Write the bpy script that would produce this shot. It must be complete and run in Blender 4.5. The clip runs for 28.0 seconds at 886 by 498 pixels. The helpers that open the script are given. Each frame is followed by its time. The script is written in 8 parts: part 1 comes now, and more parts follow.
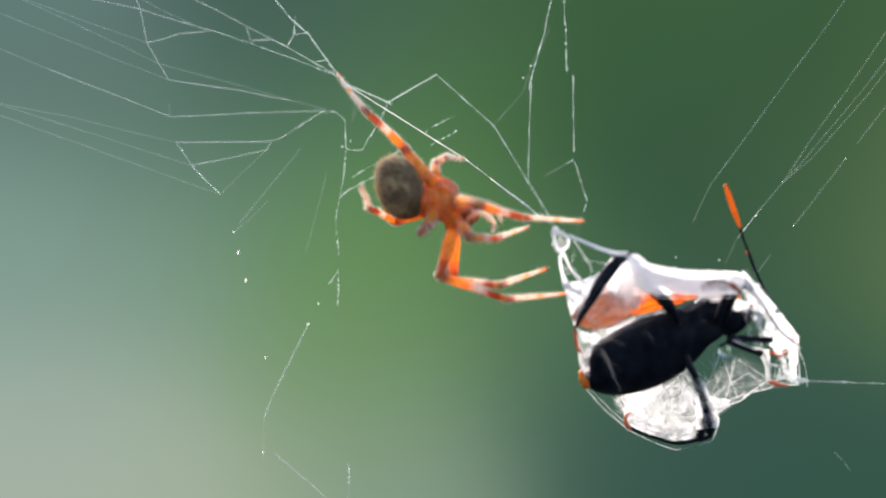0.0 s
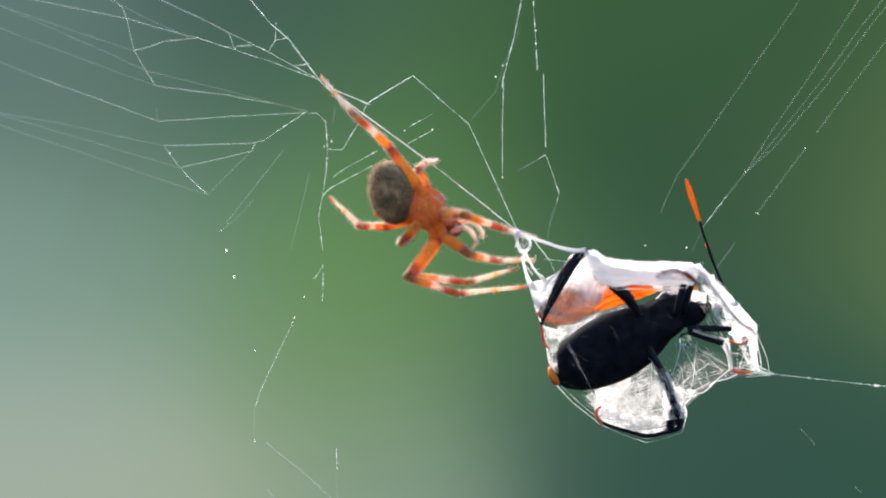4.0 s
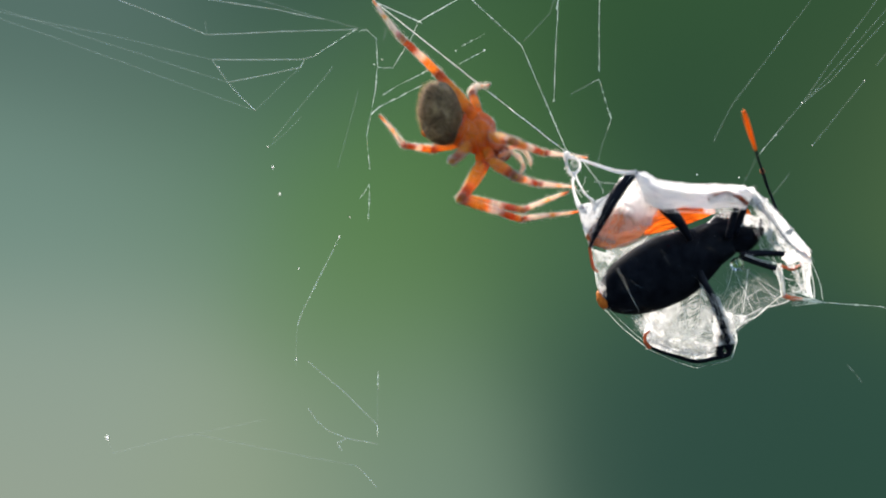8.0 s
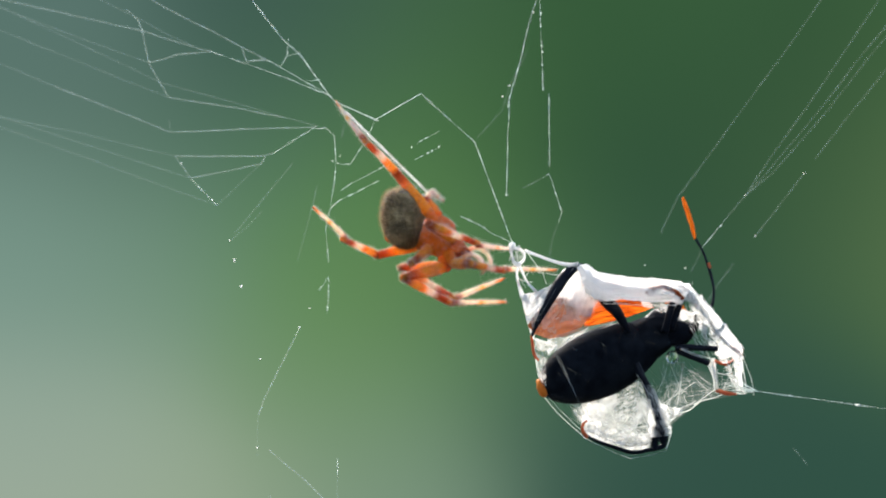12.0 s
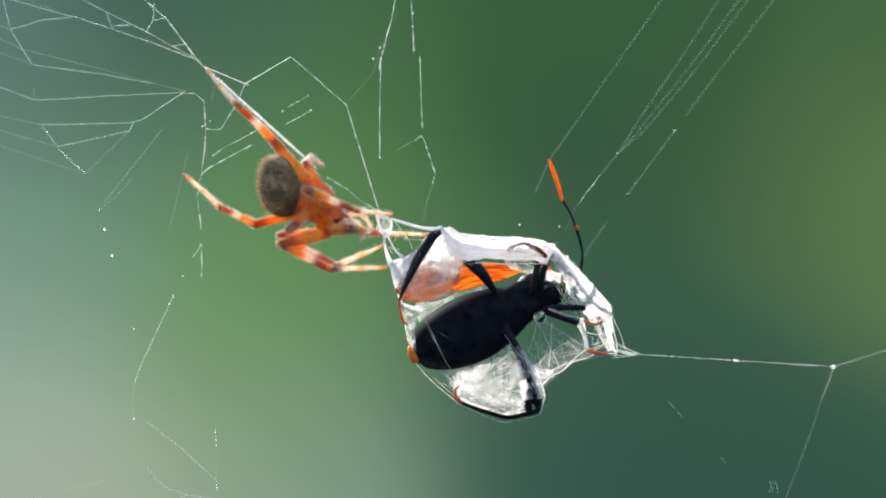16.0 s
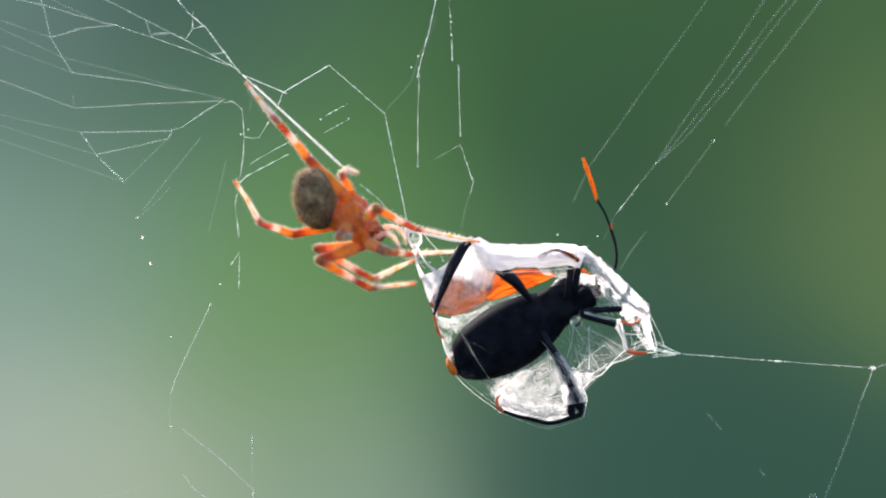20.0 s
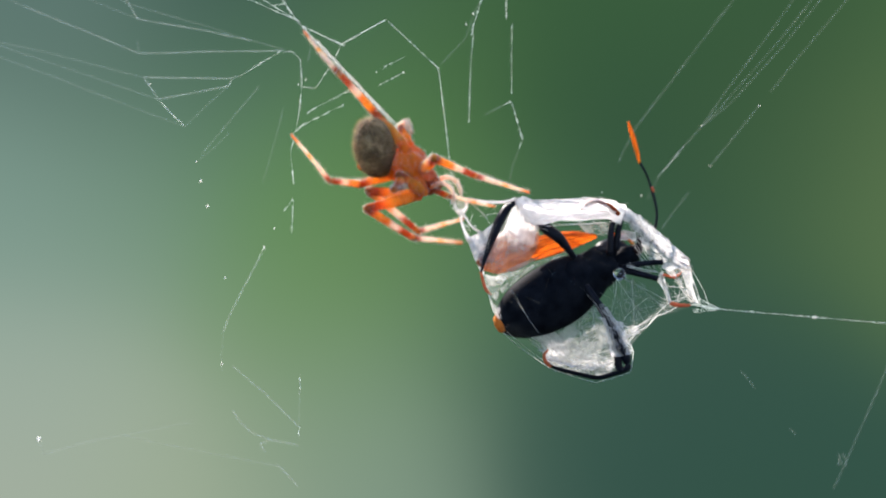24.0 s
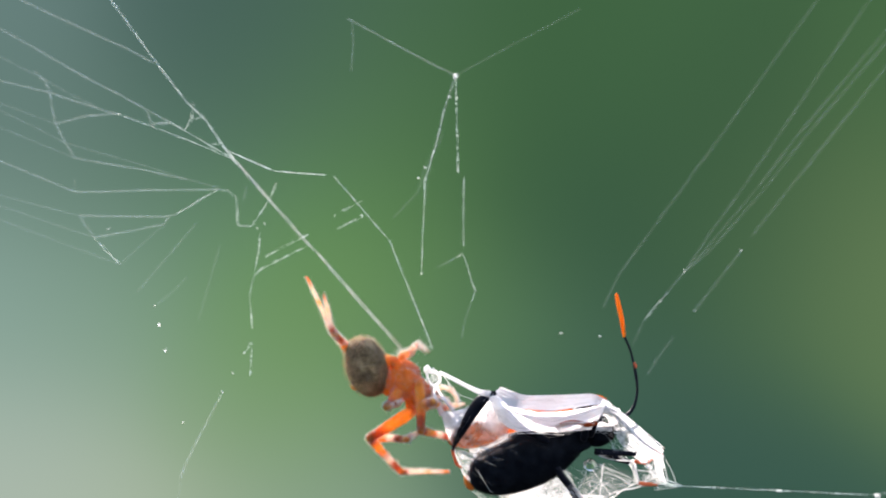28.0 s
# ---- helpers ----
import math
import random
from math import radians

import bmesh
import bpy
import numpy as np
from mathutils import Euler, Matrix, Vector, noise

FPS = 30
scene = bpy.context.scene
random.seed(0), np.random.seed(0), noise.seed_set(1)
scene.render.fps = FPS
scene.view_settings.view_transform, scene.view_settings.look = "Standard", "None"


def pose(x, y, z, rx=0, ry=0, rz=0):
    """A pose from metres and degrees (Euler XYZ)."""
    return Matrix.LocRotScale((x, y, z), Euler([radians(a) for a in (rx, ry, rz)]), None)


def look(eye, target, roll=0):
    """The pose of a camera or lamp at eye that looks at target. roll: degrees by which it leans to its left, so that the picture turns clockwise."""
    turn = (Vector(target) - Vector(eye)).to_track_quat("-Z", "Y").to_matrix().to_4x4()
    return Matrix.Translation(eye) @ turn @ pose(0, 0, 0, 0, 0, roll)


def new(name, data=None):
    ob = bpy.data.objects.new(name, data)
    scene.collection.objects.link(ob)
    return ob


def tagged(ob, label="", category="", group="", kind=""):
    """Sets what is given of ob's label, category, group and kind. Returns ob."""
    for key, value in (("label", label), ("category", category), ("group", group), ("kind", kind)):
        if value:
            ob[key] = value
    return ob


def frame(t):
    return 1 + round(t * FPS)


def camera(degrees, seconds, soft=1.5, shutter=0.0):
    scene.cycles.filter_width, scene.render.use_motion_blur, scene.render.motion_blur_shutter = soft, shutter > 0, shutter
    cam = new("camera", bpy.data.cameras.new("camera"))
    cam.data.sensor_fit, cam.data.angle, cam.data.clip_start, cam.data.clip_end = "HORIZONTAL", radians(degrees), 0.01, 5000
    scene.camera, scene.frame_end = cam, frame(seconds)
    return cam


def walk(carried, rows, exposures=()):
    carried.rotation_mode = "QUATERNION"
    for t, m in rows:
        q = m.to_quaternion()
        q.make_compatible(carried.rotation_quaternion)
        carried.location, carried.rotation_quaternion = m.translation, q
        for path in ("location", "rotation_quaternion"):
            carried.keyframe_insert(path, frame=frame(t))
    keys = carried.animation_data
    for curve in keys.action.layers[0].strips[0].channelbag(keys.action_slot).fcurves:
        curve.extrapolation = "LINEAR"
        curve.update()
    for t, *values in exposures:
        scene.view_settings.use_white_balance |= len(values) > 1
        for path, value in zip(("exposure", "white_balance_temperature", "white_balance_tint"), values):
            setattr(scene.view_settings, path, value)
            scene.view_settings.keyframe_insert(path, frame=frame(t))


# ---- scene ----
# An orb weaver on the rest of its web beside a silk-wrapped plant bug. Lengths in the tables are millimetres.
EXPOSURE = 1.2
cam = camera(41.0, 28.0, soft=1.9, shutter=0.5)
cam.data.dof.use_dof = True
cam.data.dof.focus_distance = 0.1195
cam.data.dof.aperture_fstop = 11.0
walk(cam, [
    (0, pose(-0.00056, 0.00623, 0.00127, 90.961, -1.328, 0.420)), (0.5, pose(-0.00047, 0.00348, 0.00190, 91.399, -2.011, 0.345)),
    (1, pose(-0.00034, 0.00236, 0.00238, 91.737, -2.435, 0.247)), (1.5, pose(-0.00067, 0.00226, 0.00280, 92.038, -2.562, 0.490)),
    (2, pose(-0.00145, 0.00227, 0.00286, 92.085, -2.753, 1.057)), (2.5, pose(-0.00215, 0.00322, 0.00251, 91.843, -0.645, 1.580)),
    (3, pose(-0.00088, 0.00151, 0.00242, 91.750, -0.876, 0.638)), (3.5, pose(0.00031, 0.00153, 0.00159, 91.156, -0.230, -0.223)),
    (4, pose(0.00025, 0.00112, 0.00102, 90.736, -0.098, -0.181)), (4.5, pose(0.00088, 0.00164, 0.00026, 90.192, -1.067, -0.642)),
    (6.5, pose(-0.00071, 0.00143, -0.00213, 88.458, -0.392, 0.516)), (7, pose(-0.00065, 0.00283, -0.00236, 88.273, 0.085, 0.477)),
    (7.5, pose(-0.00173, 0.00228, -0.00265, 88.070, -1.103, 1.259)), (8, pose(-0.00161, 0.00234, -0.00210, 88.468, -1.833, 1.172)),
    (8.5, pose(-0.00165, 0.00115, -0.00249, 88.205, -1.514, 1.192)), (9, pose(-0.00194, 0.00064, -0.00152, 88.907, -1.140, 1.393)),
    (9.5, pose(-0.00202, -0.00016, -0.00107, 89.235, -1.278, 1.441)), (10, pose(-0.00129, -0.00107, -0.00066, 89.531, -0.904, 0.916)),
    (10.5, pose(-0.00020, -0.00035, 0.00009, 90.066, -0.494, 0.140)), (11, pose(0.00000, 0.00000, 0.00000, 90.000, 0.000, 0.000)),
    (11.5, pose(-0.00027, -0.00068, 0.00103, 90.736, -0.741, 0.190)), (12, pose(0.00011, -0.00128, 0.00163, 91.152, -1.444, -0.080)),
    (12.5, pose(0.00085, -0.00202, 0.00228, 91.600, -1.860, -0.598)), (13, pose(0.00212, -0.00063, 0.00232, 91.651, -0.951, -1.507)),
    (13.5, pose(0.00252, -0.00041, 0.00096, 90.683, -0.292, -1.794)), (15.5, pose(0.00429, -0.00020, 0.00035, 90.249, -0.209, -3.054)),
    (16, pose(0.00525, -0.00117, 0.00017, 90.123, -0.045, -3.694)), (16.5, pose(0.00595, -0.00158, 0.00024, 90.167, -0.186, -4.165)),
    (17, pose(0.00588, -0.00270, 0.00054, 90.375, -0.682, -4.083)), (17.5, pose(0.00550, -0.00368, 0.00042, 90.294, -0.596, -3.792)),
    (18, pose(0.00449, -0.00226, 0.00103, 90.725, -0.835, -3.139)), (18.5, pose(0.00434, -0.00227, 0.00060, 90.423, -0.942, -3.037)),
    (19, pose(0.00393, -0.00098, 0.00078, 90.554, -0.072, -2.777)), (19.5, pose(0.00412, -0.00126, 0.00075, 90.528, -0.380, -2.903)),
    (20, pose(0.00370, -0.00062, 0.00055, 90.388, -0.327, -2.624)), (20.5, pose(0.00238, -0.00189, -0.00046, 89.674, -0.635, -1.674)),
    (21, pose(0.00197, -0.00190, -0.00164, 88.846, -2.002, -1.387)), (21.5, pose(0.00227, -0.00121, -0.00300, 87.880, -1.903, -1.604)),
    (23.5, pose(0.00218, -0.00381, -0.00230, 88.408, -1.704, -1.511)), (24, pose(0.00174, -0.00423, -0.00150, 88.966, -2.368, -1.206)),
    (24.5, pose(0.00171, -0.00448, -0.00102, 89.295, -2.344, -1.180)), (25, pose(0.00135, -0.00394, 0.00000, 90.002, -1.817, -0.939)),
    (25.5, pose(0.00256, -0.00476, 0.00077, 90.528, -2.336, -1.762)), (26, pose(0.00331, -0.00486, 0.00143, 90.985, -2.714, -2.270)),
    (26.5, pose(0.00305, -0.00458, 0.00194, 91.336, -2.636, -2.097)), (27, pose(0.00243, -0.00600, 0.00297, 92.020, -2.476, -1.654)),
    (27.1, pose(0.00264, -0.00550, 0.00340, 92.319, -2.533, -1.806)), (27.3, pose(0.00304, -0.00457, 0.00424, 92.913, -1.939, -2.092)),
    (27.5, pose(0.00362, -0.00457, 0.00482, 93.307, -1.939, -2.486)), (27.8, pose(0.00271, -0.00457, 0.00487, 93.340, -1.939, -1.863)),
    (28, pose(0.00338, -0.00457, 0.00456, 93.127, -1.939, -2.322))],
    exposures=[(t, EXPOSURE + e, 6500, m) for t, e, m in ((0, 0.18, 21), (4, 0.14, 21), (7, -0.01, 18), (8.5, -0.16, 13), (10, -0.15, 11), (11, -0.04, 12), (13, 0.03, 13), (17, 0.2, 17), (21, 0.25, 22), (25, 0.08, 18), (26, 0.15, 19), (27, 0.13, 20), (28, 0.32, 23))])

# ---- world and sun ----
SUN_FROM = Vector((-0.42, 0.72, 0.56)).normalized()
sky_world = bpy.data.worlds.new("sky")
scene.world = sky_world
sky_world.use_nodes = True
_t = sky_world.node_tree
_sky = _t.nodes.new("ShaderNodeTexSky")
_sky.sky_type = "NISHITA"
_sky.sun_disc = False
_sky.sun_elevation = math.asin(SUN_FROM.z)
_sky.sun_rotation = math.atan2(SUN_FROM.x, SUN_FROM.y)
_t.links.new(_sky.outputs[0], _t.nodes["Background"].inputs[0])
_t.nodes["Background"].inputs[1].default_value = 0.15
sun_lamp = bpy.data.lights.new("sun", "SUN")
sun_lamp.energy = 5.0
sun_lamp.angle = radians(0.53)
sun_lamp.color = (1.0, 0.95, 0.86)
new("sun", sun_lamp).matrix_world = look(SUN_FROM, (0, 0, 0))


# ---- materials ----
class Nodes:
    """A small hand for node trees."""

    def __init__(self, name):
        self.mat = bpy.data.materials.new(name)
        self.mat.use_nodes = True
        self.tree = self.mat.node_tree
        self.tree.nodes.clear()
        self.out = self.tree.nodes.new("ShaderNodeOutputMaterial")

    def add(self, kind, inputs=None, **props):
        n = self.tree.nodes.new("ShaderNode" + kind)
        for k, v in props.items():
            setattr(n, k, v)
        for k, v in (inputs or {}).items():
            self.put(n, k, v)
        return n

    def put(self, n, k, v):
        if isinstance(v, bpy.types.NodeSocket):
            self.tree.links.new(v, n.inputs[k])
        elif isinstance(v, bpy.types.Node):
            self.tree.links.new(v.outputs[0], n.inputs[k])
        else:
            n.inputs[k].default_value = v

    def math(self, op, a, b=0.0, c=0.0):
        return self.add("Math", {0: a, 1: b, 2: c}, operation=op).outputs[0]

    def ramp(self, fac, stops, smooth="LINEAR"):
        n = self.add("ValToRGB", {0: fac})
        n.color_ramp.interpolation = smooth
        while len(n.color_ramp.elements) < len(stops):
            n.color_ramp.elements.new(0.5)
        for e, (p, c) in zip(n.color_ramp.elements, stops):
            e.position = p
            e.color = (*c, 1) if len(c) == 3 else c
        return n.outputs[0]

    def mix(self, fac, a, b, how="MIX"):
        n = self.add("Mix", data_type="RGBA", blend_type=how)
        self.put(n, 0, fac)
        self.put(n, 6, a if not isinstance(a, tuple) else (*a, 1))
        self.put(n, 7, b if not isinstance(b, tuple) else (*b, 1))
        return n.outputs[2]

    def noise(self, scale, detail=4.0, vec=None, rough=0.6):
        n = self.add("TexNoise", {"Scale": scale, "Detail": detail, "Roughness": rough})
        if vec is not None:
            self.put(n, "Vector", vec)
        return n.outputs["Fac"]

    def coord(self, which="Object"):
        return self.add("TexCoord").outputs[which]

    def bump(self, height, strength=0.4, dist=0.0001):
        return self.add("Bump", {"Strength": strength, "Distance": dist, "Height": height}).outputs[0]

    def done(self, shader):
        self.tree.links.new(shader.outputs[0] if isinstance(shader, bpy.types.Node) else shader, self.out.inputs[0])
        return self.mat


def chitin(name, stops, glow=0.42, along="Z", rough=0.58, speck=0.18):
    """Thin, light-passing spider cuticle, banded along one axis of the part."""
    n = Nodes(name)
    gen = n.coord("Generated")
    xyz = n.add("SeparateXYZ", {0: gen})
    obj = n.coord("Object")
    wob = n.math("MULTIPLY_ADD", n.noise(900.0, 2.0, obj), 0.10, -0.05)
    col = n.ramp(n.math("ADD", xyz.outputs[along], wob), stops)
    fine = n.noise(3500.0, 3.0, obj)
    col = n.mix(n.math("MULTIPLY", n.ramp(fine, [(0.45, (0, 0, 0)), (0.75, (1, 1, 1))]), speck), col, (0.16, 0.03, 0.01))
    patch = n.noise(1500.0, 3.0, obj, 0.6)
    col = n.mix(n.math("MULTIPLY", n.ramp(patch, [(0.48, (0, 0, 0)), (0.66, (1, 1, 1))]), 0.35), col, (0.42, 0.12, 0.045))
    nrm = n.bump(n.math("ADD", fine, patch), 0.6, 0.00010)
    body = n.add("BsdfPrincipled", {
        "Base Color": col, "Roughness": rough, "Normal": nrm, "Specular IOR Level": 0.08, "Subsurface Weight": 1.0,
        "Subsurface Radius": (1.0, 0.6, 0.35), "Subsurface Scale": 0.0009})
    return n.done(n.add("MixShader", {0: glow, 1: body, 2: n.add("BsdfTranslucent", {"Color": col})}))


ORANGE, AMBER, PALE, RUST = (1.0, 0.37, 0.085), (1.0, 0.49, 0.08), (1.0, 0.87, 0.75), (0.58, 0.155, 0.055)
FEMUR = chitin("femur_cuticle", [(0.0, ORANGE), (0.15, AMBER), (0.55, AMBER), (0.66, ORANGE), (0.76, RUST), (0.88, RUST), (1.0, AMBER)], 0.68)
TIBIA = chitin("tibia_cuticle", [(0.0, RUST), (0.12, RUST), (0.22, AMBER), (0.34, AMBER), (0.42, ORANGE), (0.52, PALE), (0.62, PALE), (0.72, RUST), (0.86, RUST), (0.94, AMBER), (1.0, ORANGE)], 0.66)
METATARSUS = chitin("metatarsus_cuticle", [(0.0, RUST), (0.10, RUST), (0.2, PALE), (0.48, PALE), (0.56, AMBER), (0.64, PALE), (0.8, PALE), (0.9, ORANGE), (1.0, RUST)], 0.6)
CARAPACE = chitin("carapace_cuticle", [(0.0, (1.0, 0.40, 0.05)), (0.5, (1.0, 0.36, 0.055)), (0.75, (0.92, 0.34, 0.13)), (1.0, (0.60, 0.20, 0.09))], 0.62, "X", speck=0.12)
FACE = chitin("jaw_cuticle", [(0.0, (0.46, 0.08, 0.02)), (1.0, (0.24, 0.035, 0.012))], 0.3, "X")
PALP = chitin("palp_cuticle", [(0.0, ORANGE), (0.5, PALE), (1.0, PALE)], 0.5, "X", speck=0.15)


def abdomen_skin():
    n = Nodes("abdomen_skin")
    obj = n.coord("Object")
    big, mid, fine = n.noise(420.0, 3.0, obj), n.noise(1300.0, 4.0, obj), n.noise(5200.0, 3.0, obj)
    col = n.ramp(big, [(0.36, (0.05, 0.036, 0.018)), (0.5, (0.17, 0.118, 0.058)), (0.62, (0.38, 0.27, 0.14))])
    col = n.mix(n.ramp(mid, [(0.40, (0.6, 0.6, 0.6)), (0.51, (0, 0, 0))]), col, (0.075, 0.050, 0.024))
    col = n.mix(n.math("MULTIPLY", fine, 0.25), col, (0.36, 0.27, 0.17))
    nrm = n.bump(n.math("ADD", mid, n.math("MULTIPLY", fine, 0.4)), 1.0, 0.0006)
    a = n.add("BsdfPrincipled", {"Base Color": col, "Roughness": 0.85, "Normal": nrm, "Specular IOR Level": 0.05,
        "Subsurface Weight": 0.5, "Subsurface Radius": (1.0, 0.45, 0.2), "Subsurface Scale": 0.0006})
    return n.done(a)


def hair_mat(name, colour):
    n = Nodes(name)
    col = n.mix(n.add("NewGeometry").outputs["Random Per Island"], colour, tuple(min(1, c * 1.35) for c in colour))
    a = n.add("BsdfPrincipled", {"Base Color": col, "Roughness": 0.4})
    b = n.add("BsdfTranslucent", {"Color": col})
    return n.done(n.add("MixShader", {0: 0.55, 1: a, 2: b}))


ABDOMEN, HAIR, LEG_HAIR = abdomen_skin(), hair_mat("abdomen_hair", (0.52, 0.35, 0.20)), hair_mat("leg_hair", (0.98, 0.82, 0.68))


def shell(name, dark, light, rough=0.3, scale=700.0, thru=0.0, coat=0.25, gloss=0.06):
    n = Nodes(name)
    obj = n.coord("Object")
    big, fine = n.noise(scale, 4.0, obj), n.noise(scale * 6, 3.0, obj)
    col = n.mix(n.ramp(big, [(0.35, (0, 0, 0)), (0.75, (1, 1, 1))]), dark, light)
    nrm = n.bump(n.math("ADD", big, n.math("MULTIPLY", fine, 0.5)), 0.3, 0.00008)
    r = n.math("MULTIPLY_ADD", fine, 0.3, rough - 0.1)
    a = n.add("BsdfPrincipled", {"Base Color": col, "Roughness": r, "Normal": nrm, "Specular IOR Level": gloss, "Coat Weight": coat * 0.1, "Coat Roughness": 0.25})
    if thru <= 0:
        return n.done(a)
    b = n.add("BsdfTranslucent", {"Color": n.mix(0.3, col, (1.0, 0.35, 0.05))})
    return n.done(n.add("MixShader", {0: thru, 1: a, 2: b}))


BLACK = shell("black_cuticle", (0.0032, 0.0042, 0.0062), (0.0095, 0.0118, 0.0160), 0.55, coat=0.0, gloss=0.008)
SHIELD = shell("blue_black_cuticle", (0.0035, 0.0045, 0.0070), (0.013, 0.016, 0.023), 0.4, 1100.0, coat=0.2, gloss=0.05)
LEG_BLACK = shell("black_leg_cuticle", (0.003, 0.004, 0.007), (0.010, 0.012, 0.019), 0.36)
ANTENNA_TIP = shell("orange_antenna_cuticle", (0.90, 0.23, 0.012), (0.98, 0.30, 0.02), 0.45, 900.0, 0.35)
TARSUS = shell("rusty_tarsus_cuticle", (0.50, 0.10, 0.04), (0.70, 0.22, 0.10), 0.45, 900.0, 0.3)
TAIL = shell("orange_tail_cuticle", (0.55, 0.15, 0.02), (0.72, 0.24, 0.04), 0.5, 700.0, 0.25)
VEIN = shell("dark_wing_vein", (0.20, 0.03, 0.006), (0.34, 0.06, 0.01), 0.5, 900.0)
EYE = shell("dark_eye", (0.01, 0.006, 0.006), (0.02, 0.01, 0.01), 0.08, 300.0)


def silk_sheet(name, low, high, threads, crease=0.5, fray=0.0, clot=3.4, edge=0.0):
    """Felted silk. low, high: how far the felt is closed where it is loosest and densest; threads: how much single
    fibres show; crease: depth of its folds and of the grey shading painted on them; fray: how far in the felt thins
    towards its far edge; clot: clumps across 8 mm; edge: how ragged all its borders are."""
    n = Nodes(name)
    uv = n.coord("UV")
    warp = n.add("TexNoise", {"Vector": uv, "Scale": 2.5, "Detail": 2.0})
    bent = n.add("VectorMath", {0: uv, 1: n.add("VectorMath", {0: warp.outputs["Color"], 3: 0.22}, operation="SCALE").outputs[0]}, operation="ADD").outputs[0]
    clump = n.noise(clot, 4.0, bent, 0.52)
    strand, lint = None, None
    for turn, sx, sy in ((0.35, 1.6, 15.0), (-0.7, 1.3, 12.0), (1.3, 1.5, 11.0), (0.05, 2.0, 19.0)):
        m = n.add("Mapping", {"Vector": bent, "Rotation": (0, 0, turn), "Location": (turn * 7, sy, 0), "Scale": (sx, sy, 1)})
        v = n.noise(1.0, 2.0, m.outputs[0], 0.5)
        ridge = n.math("ABSOLUTE", n.math("SUBTRACT", v, 0.5))
        ridge = n.add("MapRange", {"Value": ridge, "From Min": 0.0, "From Max": 0.028, "To Min": 1.0, "To Max": 0.0}).outputs[0]
        strand = ridge if strand is None else n.math("MAXIMUM", strand, ridge)
        lint = v if lint is None else n.math("ADD", lint, v)
    cover = n.add("MapRange", {"Value": clump, "From Min": 0.36, "From Max": 0.62, "To Min": low, "To Max": high}, interpolation_type="SMOOTHSTEP").outputs[0]
    alpha = n.math("MAXIMUM", cover, n.math("MULTIPLY", strand, threads))
    span_uv = n.add("SeparateXYZ", {0: n.add("UVMap", uv_map="Across").outputs[0]})
    if fray > 0:
        across = span_uv.outputs[1]
        tail_end = n.add("MapRange", {"Value": n.math("MULTIPLY_ADD", n.noise(9.0, 3.0, bent), 0.3, n.math("SUBTRACT", 0.85, span_uv.outputs[0])), "From Min": 0.0, "From Max": 0.3, "To Min": 0.0, "To Max": 1.0}, interpolation_type="SMOOTHSTEP").outputs[0]
        left = n.math("MULTIPLY_ADD", n.noise(7.0, 4.0, bent), 0.5, n.math("SUBTRACT", 0.75, across))
        left = n.add("MapRange", {"Value": left, "From Min": 0.0, "From Max": fray, "To Min": 0.0, "To Max": 1.0}, interpolation_type="SMOOTHSTEP").outputs[0]
        alpha = n.math("MULTIPLY", alpha, n.math("MULTIPLY", left, tail_end))
    if edge > 0:
        near = n.math("MULTIPLY", n.math("MULTIPLY", span_uv.outputs[1], n.math("SUBTRACT", 1.0, span_uv.outputs[1])), 4.0)
        torn = n.math("MULTIPLY_ADD", n.math("SUBTRACT", n.noise(16.0, 4.0, bent), 0.5), 1.4, n.math("DIVIDE", near, edge))
        alpha = n.math("MULTIPLY", alpha, n.add("MapRange", {"Value": torn, "From Min": -0.05, "From Max": 0.5, "To Min": 0.0, "To Max": 1.0}, interpolation_type="SMOOTHSTEP").outputs[0])
    wrink = n.noise(5.0, 5.0, bent, 0.6)
    # Soft grey shading of the folds is mixed into the colour.
    col = n.mix(n.math("MULTIPLY", n.ramp(wrink, [(0.52, (0, 0, 0)), (0.78, (1, 1, 1))]), 0.18 * crease + 0.04), (0.92, 0.905, 0.88), (0.56, 0.52, 0.49))
    col = n.mix(n.math("MULTIPLY", n.ramp(lint, [(0.42, (1, 1, 1)), (0.55, (0, 0, 0))]), 0.14), col, (0.62, 0.58, 0.55))
    relief = n.math("ADD", n.math("MULTIPLY", strand, 0.10), n.math("ADD", n.math("MULTIPLY", wrink, 1.3), n.math("MULTIPLY", lint, 0.22)))
    nrm = n.bump(relief, crease, 0.0003)
    a = n.add("BsdfPrincipled", {"Base Color": col, "Roughness": 0.8, "Normal": nrm, "Specular IOR Level": 0.12})
    b = n.add("BsdfTranslucent", {"Color": col, "Normal": nrm})
    felt = n.add("MixShader", {0: 0.69, 1: a, 2: b})
    return n.done(n.add("MixShader", {0: alpha, 1: n.add("BsdfTransparent"), 2: felt}))


SILK_THICK, SILK_RAGGED = silk_sheet("thick_silk", 0.93, 1.0, 1.0, 0.45, edge=0.10), silk_sheet("ragged_silk", 0.72, 1.0, 1.0, 0.5, clot=5.0, edge=0.35)
SILK_DRAPE = silk_sheet("draped_silk", 0.30, 0.88, 0.6, 0.5, 0.4, 2.4)
SILK_FILM = silk_sheet("film_of_silk", 0.12, 0.62, 0.3, 0.4, 0.8, 2.6)
SILK_VEIL = silk_sheet("veil_silk", 0.08, 0.55, 0.38, 0.4, 0.75, 3.0)
SILK_MID, SILK_THIN = silk_sheet("loose_silk", 0.0, 0.50, 0.28, 0.6, clot=5.0, edge=0.4), silk_sheet("sparse_silk", 0.0, 0.06, 0.10, 0.4, 0.4)
SILK_LACE = silk_sheet("lacy_silk", 0.26, 0.92, 0.85, 0.4, clot=5.5, edge=0.35)
